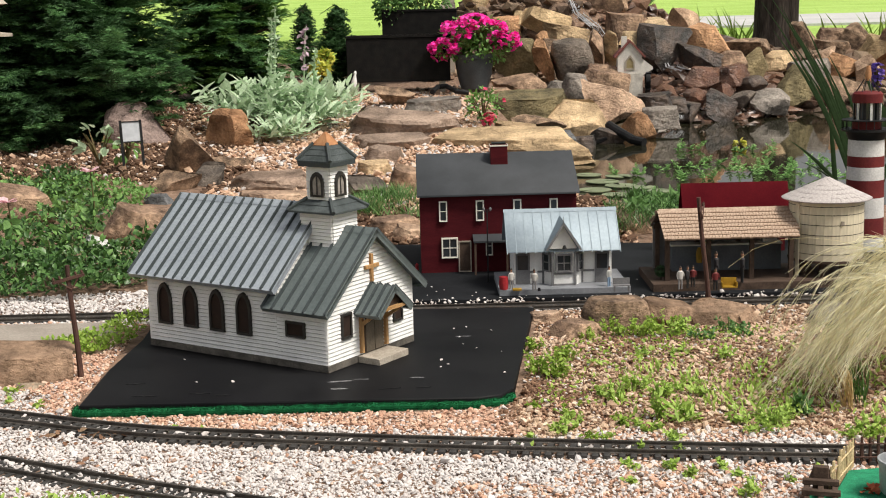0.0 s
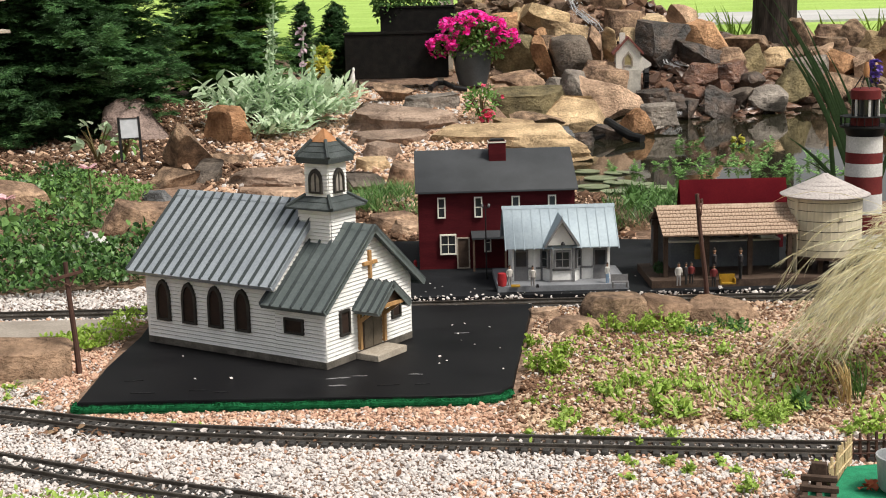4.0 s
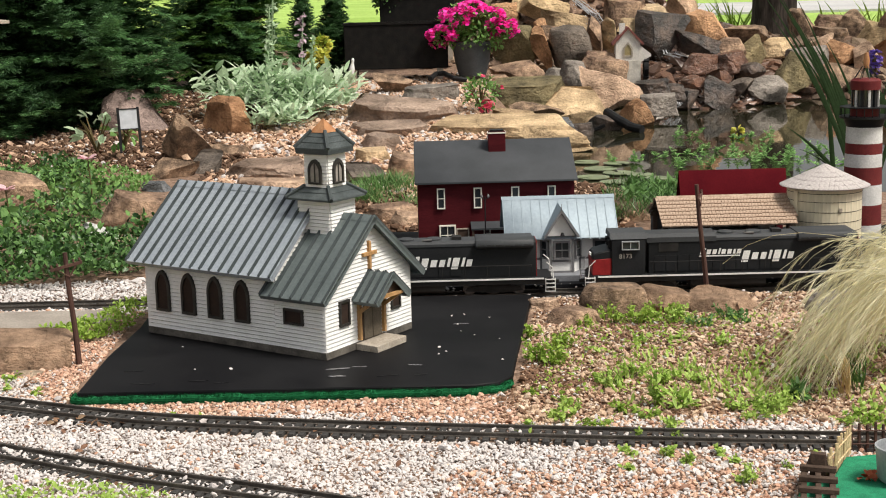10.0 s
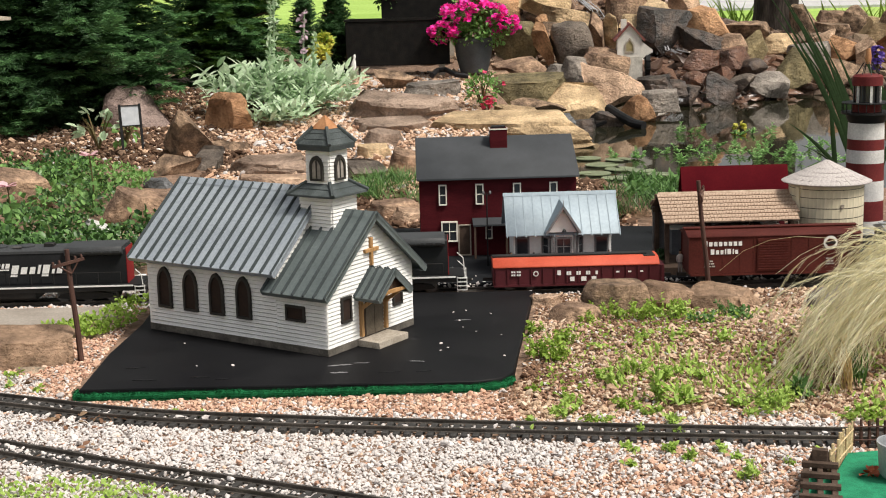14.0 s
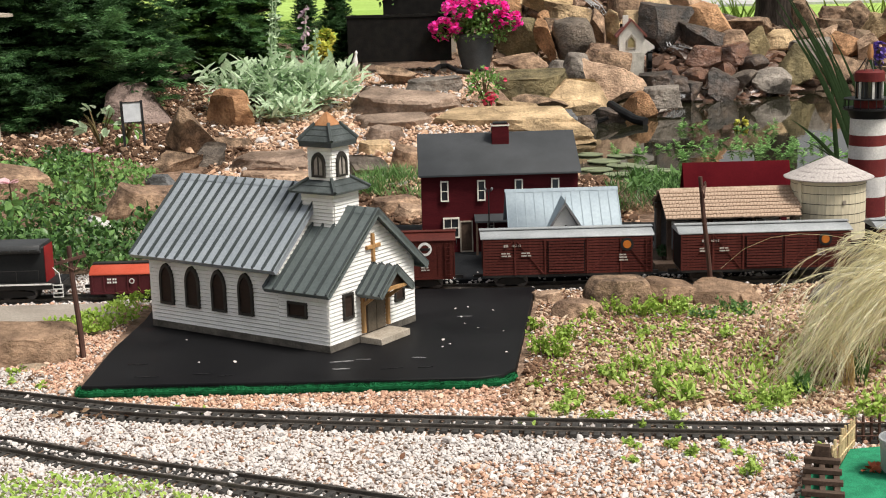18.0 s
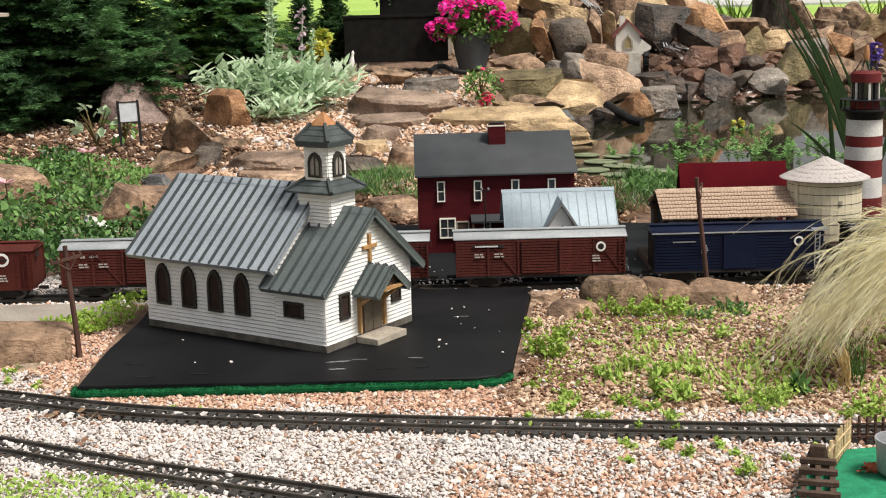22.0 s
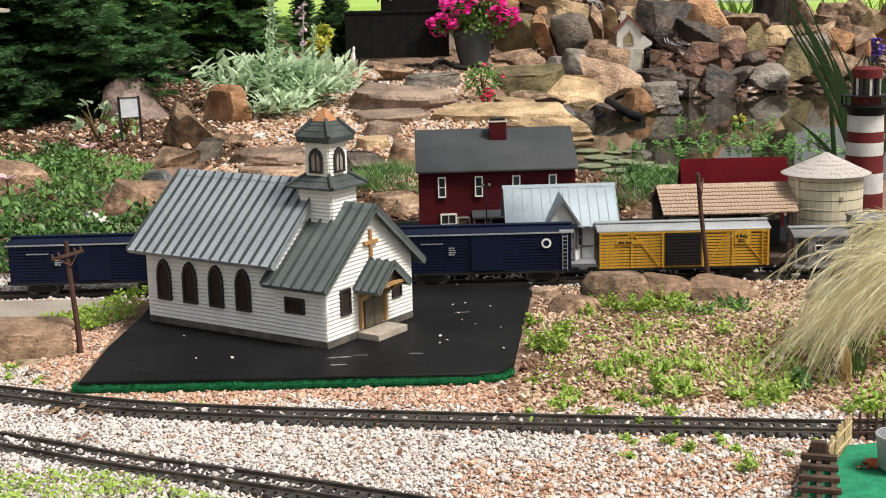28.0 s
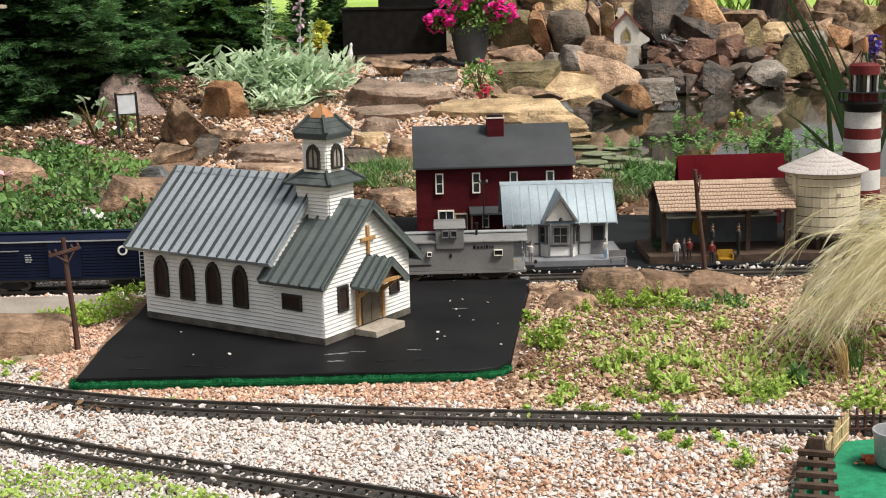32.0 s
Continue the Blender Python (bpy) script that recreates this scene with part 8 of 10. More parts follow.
def build_caboose():
    c = thing("caboose", pose(0, 0, 0), "grey model caboose with cupola and white end rails", "model caboose", "train")
    L, hw = 0.385, 0.05
    part("frame", Geo().box(0.0, L, -0.05, 0.05, 0.03, 0.038), M_CABOOSE, c, bevel=0.001)
    part("body", Geo().box(0.032, L - 0.032, -hw, hw, 0.038, 0.110), M_CABOOSE, c, bevel=0.001)
    r = part("roof", Geo().prism([(-hw - 0.004, 0.110), (hw + 0.004, 0.110), (hw + 0.003, 0.114), (hw * 0.5, 0.123), (0, 0.126), (-hw * 0.5, 0.123), (-hw - 0.003, 0.114)], "x", -0.004, L + 0.004), M_CABOOSE, c, bevel=0.0006)
    part("roof_walk", Geo().box(-0.006, L + 0.006, -0.013, 0.013, 0.127, 0.1295), M_SILVER, r)
    for i in range(9):
        part("roof_rib", Geo().box(0.01 + i * 0.045, 0.012 + i * 0.045, -hw - 0.0045, hw + 0.0045, 0.1125, 0.1145), M_CABOOSE, r)
    cup = part("cupola", Geo().box(0.158, 0.23, -0.0545, 0.0545, 0.094, 0.147), M_CABOOSE, c, "cupola with small windows", 0.002)
    part("cupola_roof", Geo().prism([(-0.058, 0.147), (0.058, 0.147), (0.052, 0.153), (0, 0.157), (-0.052, 0.153)], "x", 0.154, 0.234), M_CABOOSE, cup, bevel=0.001)
    for x in (0.183, 0.204):
        window(cup, pose(x, -0.0545, 0.134), 0.017, 0.018, M_GREYTRIM, 0.002, 1, 1, name="cupola_window")
    for x, w in ((0.06, 0.02), (0.142, 0.012), (0.315, 0.022)):
        window(c, pose(x, -hw, 0.083), w, 0.015 if w > 0.015 else 0.011, M_TRIM, 0.0015, 1, 1, M_BLACK, name="side_window")
    part("smoke_stack", Geo().rod((0.262, -0.02, 0.12), (0.262, -0.02, 0.152), 0.003).turned([(0.005, 0), (0.0045, 0.005)], 10, pose(0.262, -0.02, 0.150)), M_BLACK, c)
    part("marker", Geo().box(0.193, 0.198, -hw - 0.002, -hw, 0.073, 0.083), M_BLACK, c)
    part("tool_box", Geo().box(0.15, 0.22, -0.03, 0.03, 0.015, 0.030), M_UNDER, c)
    for x in (0.004, L - 0.004):
        for s in (-1, 1):
            p = part("end_rail", Geo().tube([(x, s * 0.048, 0.038), (x, s * 0.048, 0.075), (x, s * 0.025, 0.078)], [0.0013] * 3, 6), M_HANDRAIL, c, sharp=0)
            part("roof_post", Geo().rod((x, s * 0.047, 0.038), (x, s * 0.047, 0.111), 0.0012, n=6), M_CABOOSE, c)
            part("end_step", Geo().box(x - 0.011, x + 0.011, s * 0.048 - 0.004, s * 0.048 + 0.004, 0.014, 0.017), M_SILVER, c)
    y = -hw - 0.0006
    word(c, 0.052, 0.0935, y, 0.0068, "Bonnnoon", 0.072, 0, M_UNDER)
    word(c, 0.252, 0.0935, y, 0.0068, "PoclPlc", 0.054, 0, M_UNDER)
    lettering(c, 0.06, 0.052, y, 0.0042, [(0.8, 1, 0)] * 20, 0, M_UNDER, gap=0.45)
    truck(c, 0.08, 2, 0.046)
    truck(c, L - 0.08, 2, 0.046)
    coupler(c, 0.0, -1)
    coupler(c, L, 1)
    # the body rides low on its trucks
    for ob in c.children:
        if not ob.name.startswith(("truck", "coupler")):
            ob.matrix_basis = Matrix.Translation((0, 0, -0.008)) @ ob.matrix_basis
    return c


M_BADGE = mat("orange_emblem", rgb(0.36, 0.1, 0.015), rgb(0.46, 0.15, 0.02), 0.7, 60, 200, 0.0)
K = 0.00144
TRAIN = [(build_engine("8135"), 0), (build_engine("8173"), 563), (build_hopper(), 1118), (build_plain_boxcar(), 1459), (build_slat_car(M_BADGE), 1805), (build_slat_car(M_BADGE), 2150), (build_slat_car(M_BADGE, True), 2494), (build_blue_car(), 2840), (build_blue_car(), 3184), (build_blue_car(), 3526), (build_yellow_car(), 3870), (build_caboose(), 4214)]

# ---- grass in the wind ----
SWAYING = []
G_TAN = leafmat("tan_straw", [rgb(0.5, 0.36, 0.17), rgb(0.68, 0.54, 0.3), rgb(0.58, 0.44, 0.22)])


def fountain_grass(x, y, z, seed, n, heads, label):
    """Five bundles of arching stems with silky heads, each a rigid piece that sways on its foot."""
    clump = thing("fountain_grass", pose(x, y, z), label, "ornamental grass")
    rng = np.random.RandomState(seed)
    np.random.seed(seed)
    form, faces = LEAF["blade"]
    for b in range(5):
        g = Geo()
        hp, hd, hl = [], [], []
        # stems hang together in a few locks
        locks = [(rng.rand(), rng.normal() * 0.07 - 0.03, rng.uniform(0.28, 0.5), rng.uniform(0.45, 0.85)) for _ in range(4)]
        for i in range(n):
            lk = locks[i % 4]
            a = rng.rand() * math.tau
            p0 = np.array([0.05 * math.cos(a) * rng.rand(), 0.05 * math.sin(a) * rng.rand(), -0.005])
            u = min(1.0, max(0.0, lk[0] + rng.normal() * 0.1))
            p2 = np.array([-0.36 - 0.22 * u + rng.normal() * 0.022, lk[1] + rng.normal() * 0.022, 0.18 - 0.16 * u ** 0.7 + rng.normal() * 0.025])
            if rng.rand() < 0.06:
                p2 += np.array([-0.06, 0, 0.1])
            p2[2] = max(0.012, p2[2])
            p1 = np.array([p2[0] * (lk[3] + rng.normal() * 0.05), p2[1] * 0.4 + rng.normal() * 0.012, lk[2] + rng.normal() * 0.03])
            s = np.linspace(0, 1, 12)[:, None]
            c = (1 - s) ** 2 * p0 + 2 * s * (1 - s) * p1 + s * s * p2
            c[:, 1:] += np.sin(s * rng.uniform(3, 7) + rng.rand() * 6) * s * rng.uniform(-0.028, 0.028)
            g.tube([tuple(q) for q in c], list(np.linspace(0.0007, 0.0003, 12)), 4)
            if i < heads:
                m = 60
                u = rng.uniform(0.5, 1.0, m)
                q = (1 - u[:, None]) ** 2 * p0 + 2 * u[:, None] * (1 - u[:, None]) * p1 + u[:, None] ** 2 * p2
                t = 2 * (1 - u[:, None]) * (p1 - p0) + 2 * u[:, None] * (p2 - p1)
                t /= np.linalg.norm(t, axis=1)[:, None]
                hp.append(q)
                hd.append(t + rng.normal(size=(m, 3)) * 0.1)
                hl.append(rng.uniform(0.025, 0.055, m))
        piece = part("stem_bundle", g, G_STRAW, clump)
        if hp:
            leaves("silky_head", np.concatenate(hp), np.concatenate(hd), np.concatenate(hl), "blade", G_STRAW, 1.5, piece, "silky pale seed heads", 0.42)
        m = 10
        a = rng.rand(m) * math.tau
        base = np.stack([0.05 * np.cos(a), 0.05 * np.sin(a), np.zeros(m)], -1)
        leaves("grass_blade", base, np.stack([np.cos(a) * 0.5 - 0.15, np.sin(a) * 0.5, np.ones(m)], -1), rng.uniform(0.1, 0.26, m), "blade", G_LIME, 0.6, piece, "green grass blades", 0.6)
        SWAYING.append((piece, b))
    return clump


fountain_grass(1.20, 2.52, 0.0, 51, 23, 20, "pale silky fountain grass bent over by the wind")
fountain_grass(1.27, 2.66, 0.0, 52, 18, 15, "pale silky fountain grass bent over by the wind")
weed(0.747, 2.438, 0.014, 0.04, 46, G_TAN, "blade", 0.085, "dry upright tuft of grass", up=9)
weed(0.778, 2.464, 0.03, 0.05, 46, G_MID, "blade", 0.085, "green upright tuft of grass", up=7)


# ---- silver-leaved bed ----
def rosette(x, y, z, n, size, seed, spikes=()):
    rng = np.random.RandomState(seed)
    np.random.seed(seed)
    t = thing("lambs_ear", pose(x, y, z), "soft silver-green plant with long felted leaves", "plant", "silver plants")
    a = rng.rand(n) * math.tau
    el = rng.uniform(0.15, 1.15, n)
    d = np.stack([np.cos(a) * np.cos(el), np.sin(a) * np.cos(el), np.sin(el)], -1)
    pos = d * size * 0.15 + np.stack([rng.normal(size=n) * size * 0.7, rng.normal(size=n) * size * 0.7, np.abs(rng.normal(size=n)) * size * 0.35], -1)
    leaves("foliage", pos, d, size * rng.uniform(0.5, 1.0, n), "lance", G_SILVER, 0.5, t, width=1.0)
    for sx, sy, h, mt in spikes:
        g = Geo().tube([(sx, sy, 0), (sx + 0.015, sy, h * 0.5), (sx + 0.03, sy, h)], [0.006, 0.005, 0.003], 6)
        st = part("flower_stalk", g, G_SILVER, t, "felted flower stalk")
        k = 60
        u = rng.uniform(0.45, 1.0, k)
        p = np.stack([sx + 0.03 * u + rng.normal(size=k) * 0.008, sy + rng.normal(size=k) * 0.008, h * u], -1)
        leaves("flower_spike", p, unit(k, rng, 0.4), rng.uniform(0.016, 0.036, k), "oval", mt, 1, st)
    return t


rosette(-0.898, 7.250, 0.170, 300, 0.105, 61, ((0.0, 0.15, 0.6, G_SILVER), (-0.03, 0.12, 0.36, G_SILVER)))
rosette(-1.070, 7.300, 0.179, 230, 0.11, 62)
rosette(-0.743, 7.200, 0.150, 260, 0.11, 63, ((0.05, 0.2, 0.38, G_SILVER),))
rosette(-0.595, 7.300, 0.167, 180, 0.1, 64)
rosette(-0.807, 6.900, 0.112, 230, 0.1, 65)
rosette(-0.749, 7.600, 0.215, 230, 0.11, 66, ((-0.02, 0.1, 0.44, F_LILAC),))
rosette(-0.984, 7.600, 0.237, 200, 0.11, 67, ((0.03, 0.1, 0.46, G_SILVER),))
rosette(-1.235, 7.450, 0.207, 26, 0.15, 68)
rosette(-0.598, 7.700, 0.229, 150, 0.1, 69)
rosette(-0.880, 7.350, 0.255, 150, 0.13, 70)
rosette(-0.740, 7.420, 0.235, 140, 0.13, 71)
rosette(-1.020, 7.380, 0.205, 60, 0.15, 72)


def bush(name, x, y, z, rx, h, n, size, material, kind, label, seed, category="plant", blooms=()):
    rng = np.random.RandomState(seed)
    np.random.seed(seed)
    t = thing(name, pose(x, y, z), label, category)
    g = Geo()
    for i in range(9):
        a = rng.rand() * math.tau
        g.tube([(0, 0, -0.01), (rx * 0.4 * math.cos(a), rx * 0.4 * math.sin(a), h * 0.5), (rx * 0.75 * math.cos(a), rx * 0.75 * math.sin(a), h * rng.uniform(0.6, 0.95))], [0.005, 0.004, 0.002], 5)
    part("stem", g, G_DRY, t)["kind"] = "stuff"
    d = unit(n, rng, 0.35)
    r = rng.uniform(0.45, 1.0, n)[:, None]
    pos = d * r * np.array([rx, rx, h * 0.55]) + np.array([0, 0, h * 0.5])
    leaves("foliage", pos, d + rng.normal(size=(n, 3)) * 0.5, size * rng.uniform(0.6, 1.2, n), kind, material, 1.0, t)
    for k, bsize, mt, q in blooms:
        d = unit(k, rng, q)
        lump = 0.9 + 0.18 * np.sin(d[:, 0] * 5 + seed) * np.sin(d[:, 2] * 6)
        c = d * np.array([rx, rx, h * 0.58]) * lump[:, None] * 1.04 + np.array([0, 0, h * 0.5])
        pos, dd = [], []
        for j in range(5):
            a = rng.rand(k) * math.tau
            s = np.cross(d, np.array([0.3, 0.2, 1.0]))
            s /= np.linalg.norm(s, axis=1)[:, None]
            u = np.cross(d, s)
            dd.append(s * np.cos(a + j * 1.257)[:, None] + u * np.sin(a + j * 1.257)[:, None] + d * 0.35)
            pos.append(c)
        leaves("blossom", np.concatenate(pos), np.concatenate(dd), bsize, "round", mt, 0.4, t, width=1.3)
    return t


bush("yellow_flower", -0.705, 8.150, 0.345, 0.055, 0.08, 120, 0.05, G_YELLOW, "lance", "yellow-green flowering perennial behind the silver bed", 71, blooms=((40, 0.03, G_YELLOW, 0.6),))
bush("yellow_flower", -0.70, 8.4, 0.40, 0.05, 0.09, 90, 0.05, G_LIME, "lance", "yellow-green flowering perennial behind the silver bed", 72, blooms=((25, 0.03, G_YELLOW, 0.6),))
bush("rose_bush", 0.232, 7.300, 0.138, 0.11, 0.17, 260, 0.026, G_MIDTIP, "oval", "small green rose bush with pink blooms", 73, blooms=((4, 0.016, F_ROSE, -0.1),))
bush("rose_flower", 0.257, 7.150, 0.136, 0.035, 0.05, 30, 0.02, G_MID, "oval", "bright pink rose bloom", 74, blooms=((9, 0.022, F_ROSE, 0.1),))
bush("seedling", -1.56, 6.200, 0.087, 0.11, 0.17, 24, 0.055, G_SILVER, "oval", "thin leafy green seedling in the mulch", 75)
bush("seedling", -1.45, 6.250, 0.088, 0.08, 0.12, 18, 0.05, G_MIDTIP, "oval", "thin leafy green seedling in the mulch", 76)


# ---- planters ----
M_PLANTER = mat("black_planter_wood", rgb(0.007, 0.007, 0.007), rgb(0.014, 0.013, 0.012), 0.65, 20, 120, 0.2, spec=0.1)
M_POT = mat("grey_pot_glaze", rgb(0.06, 0.067, 0.073), rgb(0.085, 0.092, 0.1), 0.55, 10, 120, 0.1)


def planter(x, y, z, w, d, h, legs, label):
    t = thing("planter_box", pose(x, y, z), label, "planter", "planters")
    part("box", Geo().box(-w / 2, w / 2, -d / 2, d / 2, legs, legs + h), M_PLANTER, t, bevel=0.004)
    part("rim", frame_ring(Geo(), rect(w + 0.012, d + 0.012), rect(w - 0.03, d - 0.03), 0, 0.012, Matrix.Translation((0, 0, legs + h)) @ Matrix.Rotation(radians(90), 4, "X")), M_PLANTER, t)
    part("soil", Geo().box(-w / 2 + 0.01, w / 2 - 0.01, -d / 2 + 0.01, d / 2 - 0.01, legs + h + 0.0005, legs + h + 0.004), M_SOIL, t)
    for sx in (-1, 1):
        for sy in (-1, 1):
            part("leg", Geo().box(sx * w * 0.42 - 0.02, sx * w * 0.42 + 0.02, sy * d * 0.4 - 0.02, sy * d * 0.4 + 0.02, -0.03, legs), M_GREYWOOD, t, "weathered wooden leg")
    return t


planter(-0.251, 8.750, 0.196, 0.65, 0.3, 0.275, 0.09, "low black wooden planter box on short legs")
planter(-0.120, 9.350, 0.337, 0.5, 0.3, 0.16, 0.22, "raised black wooden planter box behind another")
bush("planter_greens", -0.303, 9.300, 0.617, 0.13, 0.22, 700, 0.035, G_MID, "oval", "dense green leaves in a planter", 77)
bush("planter_greens", -0.092, 9.400, 0.693, 0.19, 0.2, 700, 0.035, G_MID, "oval", "dense green leaves in a planter", 78)


def flower_pot(x, y, z):
    t = thing("flower_pot", pose(x, y, z), "round grey glazed flower pot on the terrace", "flower pot")
    part("bowl", Geo().turned([(0.07, 0), (0.085, 0.004), (0.108, 0.09), (0.122, 0.19), (0.128, 0.192), (0.128, 0.215), (0.12, 0.217)], 32), M_POT, t)
    part("soil", Geo().turned([(0.115, 0.2), (0.115, 0.2175)], 24), M_SOIL, t)


flower_pot(0.224, 8.600, 0.230)
bush("petunia", 0.262, 8.600, 0.385, 0.19, 0.2, 1500, 0.03, G_MIDTIP, "oval", "trailing green leaves of the petunias in the pot", 79)
bush("petunia", 0.222, 8.600, 0.485, 0.22, 0.19, 500, 0.03, G_MIDTIP, "oval", "mound of magenta petunias in full bloom", 80, blooms=((190, 0.026, F_PINK, 0.75),))
bush("petunia", 0.05, 8.520, 0.42, 0.1, 0.12, 160, 0.028, G_MIDTIP, "oval", "trailing magenta petunias spilling over the pot", 81, blooms=((80, 0.025, F_PINK, 0.4),))
bush("petunia", 0.42, 8.520, 0.475, 0.09, 0.1, 140, 0.028, G_MIDTIP, "oval", "trailing magenta petunias spilling over the pot", 82, blooms=((60, 0.025, F_PINK, 0.4),))


# ---- mill ----
def build_mill(x, y, z):
    t = thing("water_mill", pose(x, y, z, 0, 0, -4), "small white model water mill with red roof and black wheel", "model mill")
    w, d, h = 0.155, 0.16, 0.24
    M_STUCCO = mat("mill_stucco", rgb(0.6, 0.57, 0.52), rgb(0.72, 0.69, 0.64), 0.85, 12, 160, 0.35, spread=0.12)
    part("stone_base", Geo().box(-w / 2 - 0.004, w / 2 + 0.004, -d / 2 - 0.004, d / 2 + 0.004, -0.02, 0.125), mat("mill_stone_base", rgb(0.45, 0.42, 0.37), rgb(0.62, 0.59, 0.53), 0.9, 18, 90, 0.2, spread=0.12), t, "pale stone base")
    part("wall", Geo().prism([(-w / 2, 0.125), (w / 2, 0.125), (w / 2, h), (0, h + 0.085), (-w / 2, h)], "y", -d / 2, d / 2), M_STUCCO, t)
    for s in (-1, 1):
        part("roof_slope", Geo().prism([(s * (w / 2 + 0.018), h - 0.02), (0, h + 0.085), (0, h + 0.1), (s * (w / 2 + 0.022), h - 0.006)], "y", -d / 2 - 0.015, d / 2 + 0.015), M_MILLROOF, t)
    part("chimney", Geo().box(-0.05, -0.015, -0.02, 0.02, h + 0.02, h + 0.12), M_STUCCO, t)
    part("lean_to", Geo().prism([(w / 2, 0.11), (w / 2 + 0.07, 0.15), (w / 2 + 0.07, 0.165), (w / 2, 0.22)], "y", -d / 2 + 0.01, d / 2 - 0.02), M_STUCCO, t)
    o = [(-0.03, 0.15), (0.03, 0.15), (0.03, 0.205), (0, 0.245), (-0.03, 0.205)]
    n = [(-0.021, 0.159), (0.021, 0.159), (0.021, 0.2), (0, 0.23), (-0.021, 0.2)]
    win = part("window", frame_ring(Geo(), o, n, -d / 2 - 0.006, -d / 2 + 0.002, None), M_GREYWOOD, t)
    part("pane", Geo().prism(n, "y", -d / 2 - 0.002, -d / 2 + 0.001), M_GLASSWARM, win)
    wheel = part("wheel", Geo().turned([(0.062, -0.014), (0.07, -0.014), (0.07, 0.014), (0.062, 0.014)], 24, Matrix.Rotation(radians(90), 4, "Y")), M_BLACK, t, "black water wheel", at=pose(w / 2 + 0.04, -0.03, 0.075))
    for i in range(8):
        part("paddle", Geo().box(-0.016, 0.016, -0.003, 0.003, 0.0, 0.078), M_BLACK, wheel, at=Matrix.Rotation(math.tau * i / 8, 4, "X"))
    MILL_WHEEL.append(wheel)


M_MILLROOF = mat("mill_red_roof", rgb(0.16, 0.05, 0.045), rgb(0.24, 0.09, 0.075), 0.8, 30, 160, 0.4, spread=0.2)
M_GLASSWARM = mat("yellowed_pane", rgb(0.3, 0.24, 0.12), rgb(0.36, 0.3, 0.16), 0.3, 30, 100, 0.0)
MILL_WHEEL = []
build_mill(1.230, 8.850, 0.168)


# ---- tree by the road ----
def build_tree(x, y, z, r, h, seed):
    rng = np.random.RandomState(seed)
    np.random.seed(seed)
    t = thing("tree", pose(x, y, z), "tall shade tree with a thick dark furrowed trunk", "tree")
    bark = mat("furrowed_bark", rgb(0.025, 0.019, 0.015), rgb(0.075, 0.06, 0.05), 0.95, 18, 70, 0.9, spread=0.35, stretch=(1, 1, 0.15))
    part("trunk", Geo().tube([(0, 0, -0.15), (0, 0, 0.0), (0, 0, 0.2), (0.02, 0, 1.2), (0.0, 0.02, 3.0), (0.05, 0, h * 0.7)], [r * 1.5, r * 1.2, r * 1.04, r * 0.97, r * 0.8, r * 0.3], 20), bark, t)
    tips = []
    for i in range(14):
        a, q = rng.rand() * math.tau, rng.uniform(2.4, h * 0.65)
        e = Vector((math.cos(a) * rng.uniform(1.6, 3.4), math.sin(a) * rng.uniform(1.6, 3.4), q + rng.uniform(0.5, 2.0)))
        part("limb", Geo().tube([(0, 0, q), e * 0.5 + Vector((0, 0, q * 0.45)), e], [r * 0.35, r * 0.22, 0.03], 8), bark, t)
        tips.append(e)
    n = 9000
    c = np.array([tips[i] for i in rng.randint(0, len(tips), n)])
    pos = c + rng.normal(size=(n, 3)) * np.array([0.75, 0.75, 0.45])
    leaves("crown", pos, unit(n, rng, -0.2), rng.uniform(0.12, 0.24, n), "oval", G_MID, 1.2, t)


build_tree(3.120, 12.700, 0.248, 0.195, 7.0, 81)


# ---- pond plants ----
def pond_weed(x, y, r, n, seed):
    rng = np.random.RandomState(seed)
    np.random.seed(seed)
    t = thing("parrot_feather", pose(x, y, -0.03), "feathery blue-green water plant standing out of the pond", "water plant", "pond plants")
    pos, d, ln = [], [], []
    for i in range(int(n * 1.25)):
        a, q = rng.rand() * math.tau, r * math.sqrt(rng.rand())
        h = rng.uniform(0.02, 0.055)
        k = 50
        u = rng.rand(k)
        b = np.array([q * math.cos(a), q * math.sin(a) * 0.6, 0])
        lean = np.array([rng.normal() * 0.03, rng.normal() * 0.03, h])
        pos.append(b + lean * u[:, None])
        w = rng.rand(k) * math.tau
        d.append(np.stack([np.cos(w), np.sin(w), 0.5 + 0.6 * u], -1))
        ln.append(rng.uniform(0.014, 0.03, k) * (1.1 - 0.6 * u))
    leaves("foliage", np.concatenate(pos), np.concatenate(d), np.concatenate(ln), "lance", G_POND, 1.0, t)


pond_weed(1.143, 6.365, 0.16, 5, 91)
pond_weed(1.419, 6.535, 0.2, 6, 92)
pond_weed(1.549, 6.282, 0.26, 11, 93)
pond_weed(1.621, 6.057, 0.24, 9, 94)
pond_weed(1.264, 7.214, 0.12, 5, 95)
pond_weed(1.144, 5.951, 0.12, 6, 96)
pond_weed(0.855, 6.208, 0.1, 5, 97)
pond_weed(1.662, 6.985, 0.2, 5, 98)
pond_weed(1.845, 6.446, 0.12, 3, 99)


def lily(x, y, r, rz):
    t = thing("lily_pad", pose(x, y, -0.0295 + r * 0.05, 0, 0, rz), "flat pale green water lily pad", "lily pad", "lily pads")
    ring = [(0, 0)] + [(r * math.cos(a), r * math.sin(a)) for a in (0.22 + (math.tau - 0.44) * i / 22 for i in range(23))]
    part("pad", Geo().prism(ring, "z", 0.0005, 0.004), M_LILY, t)


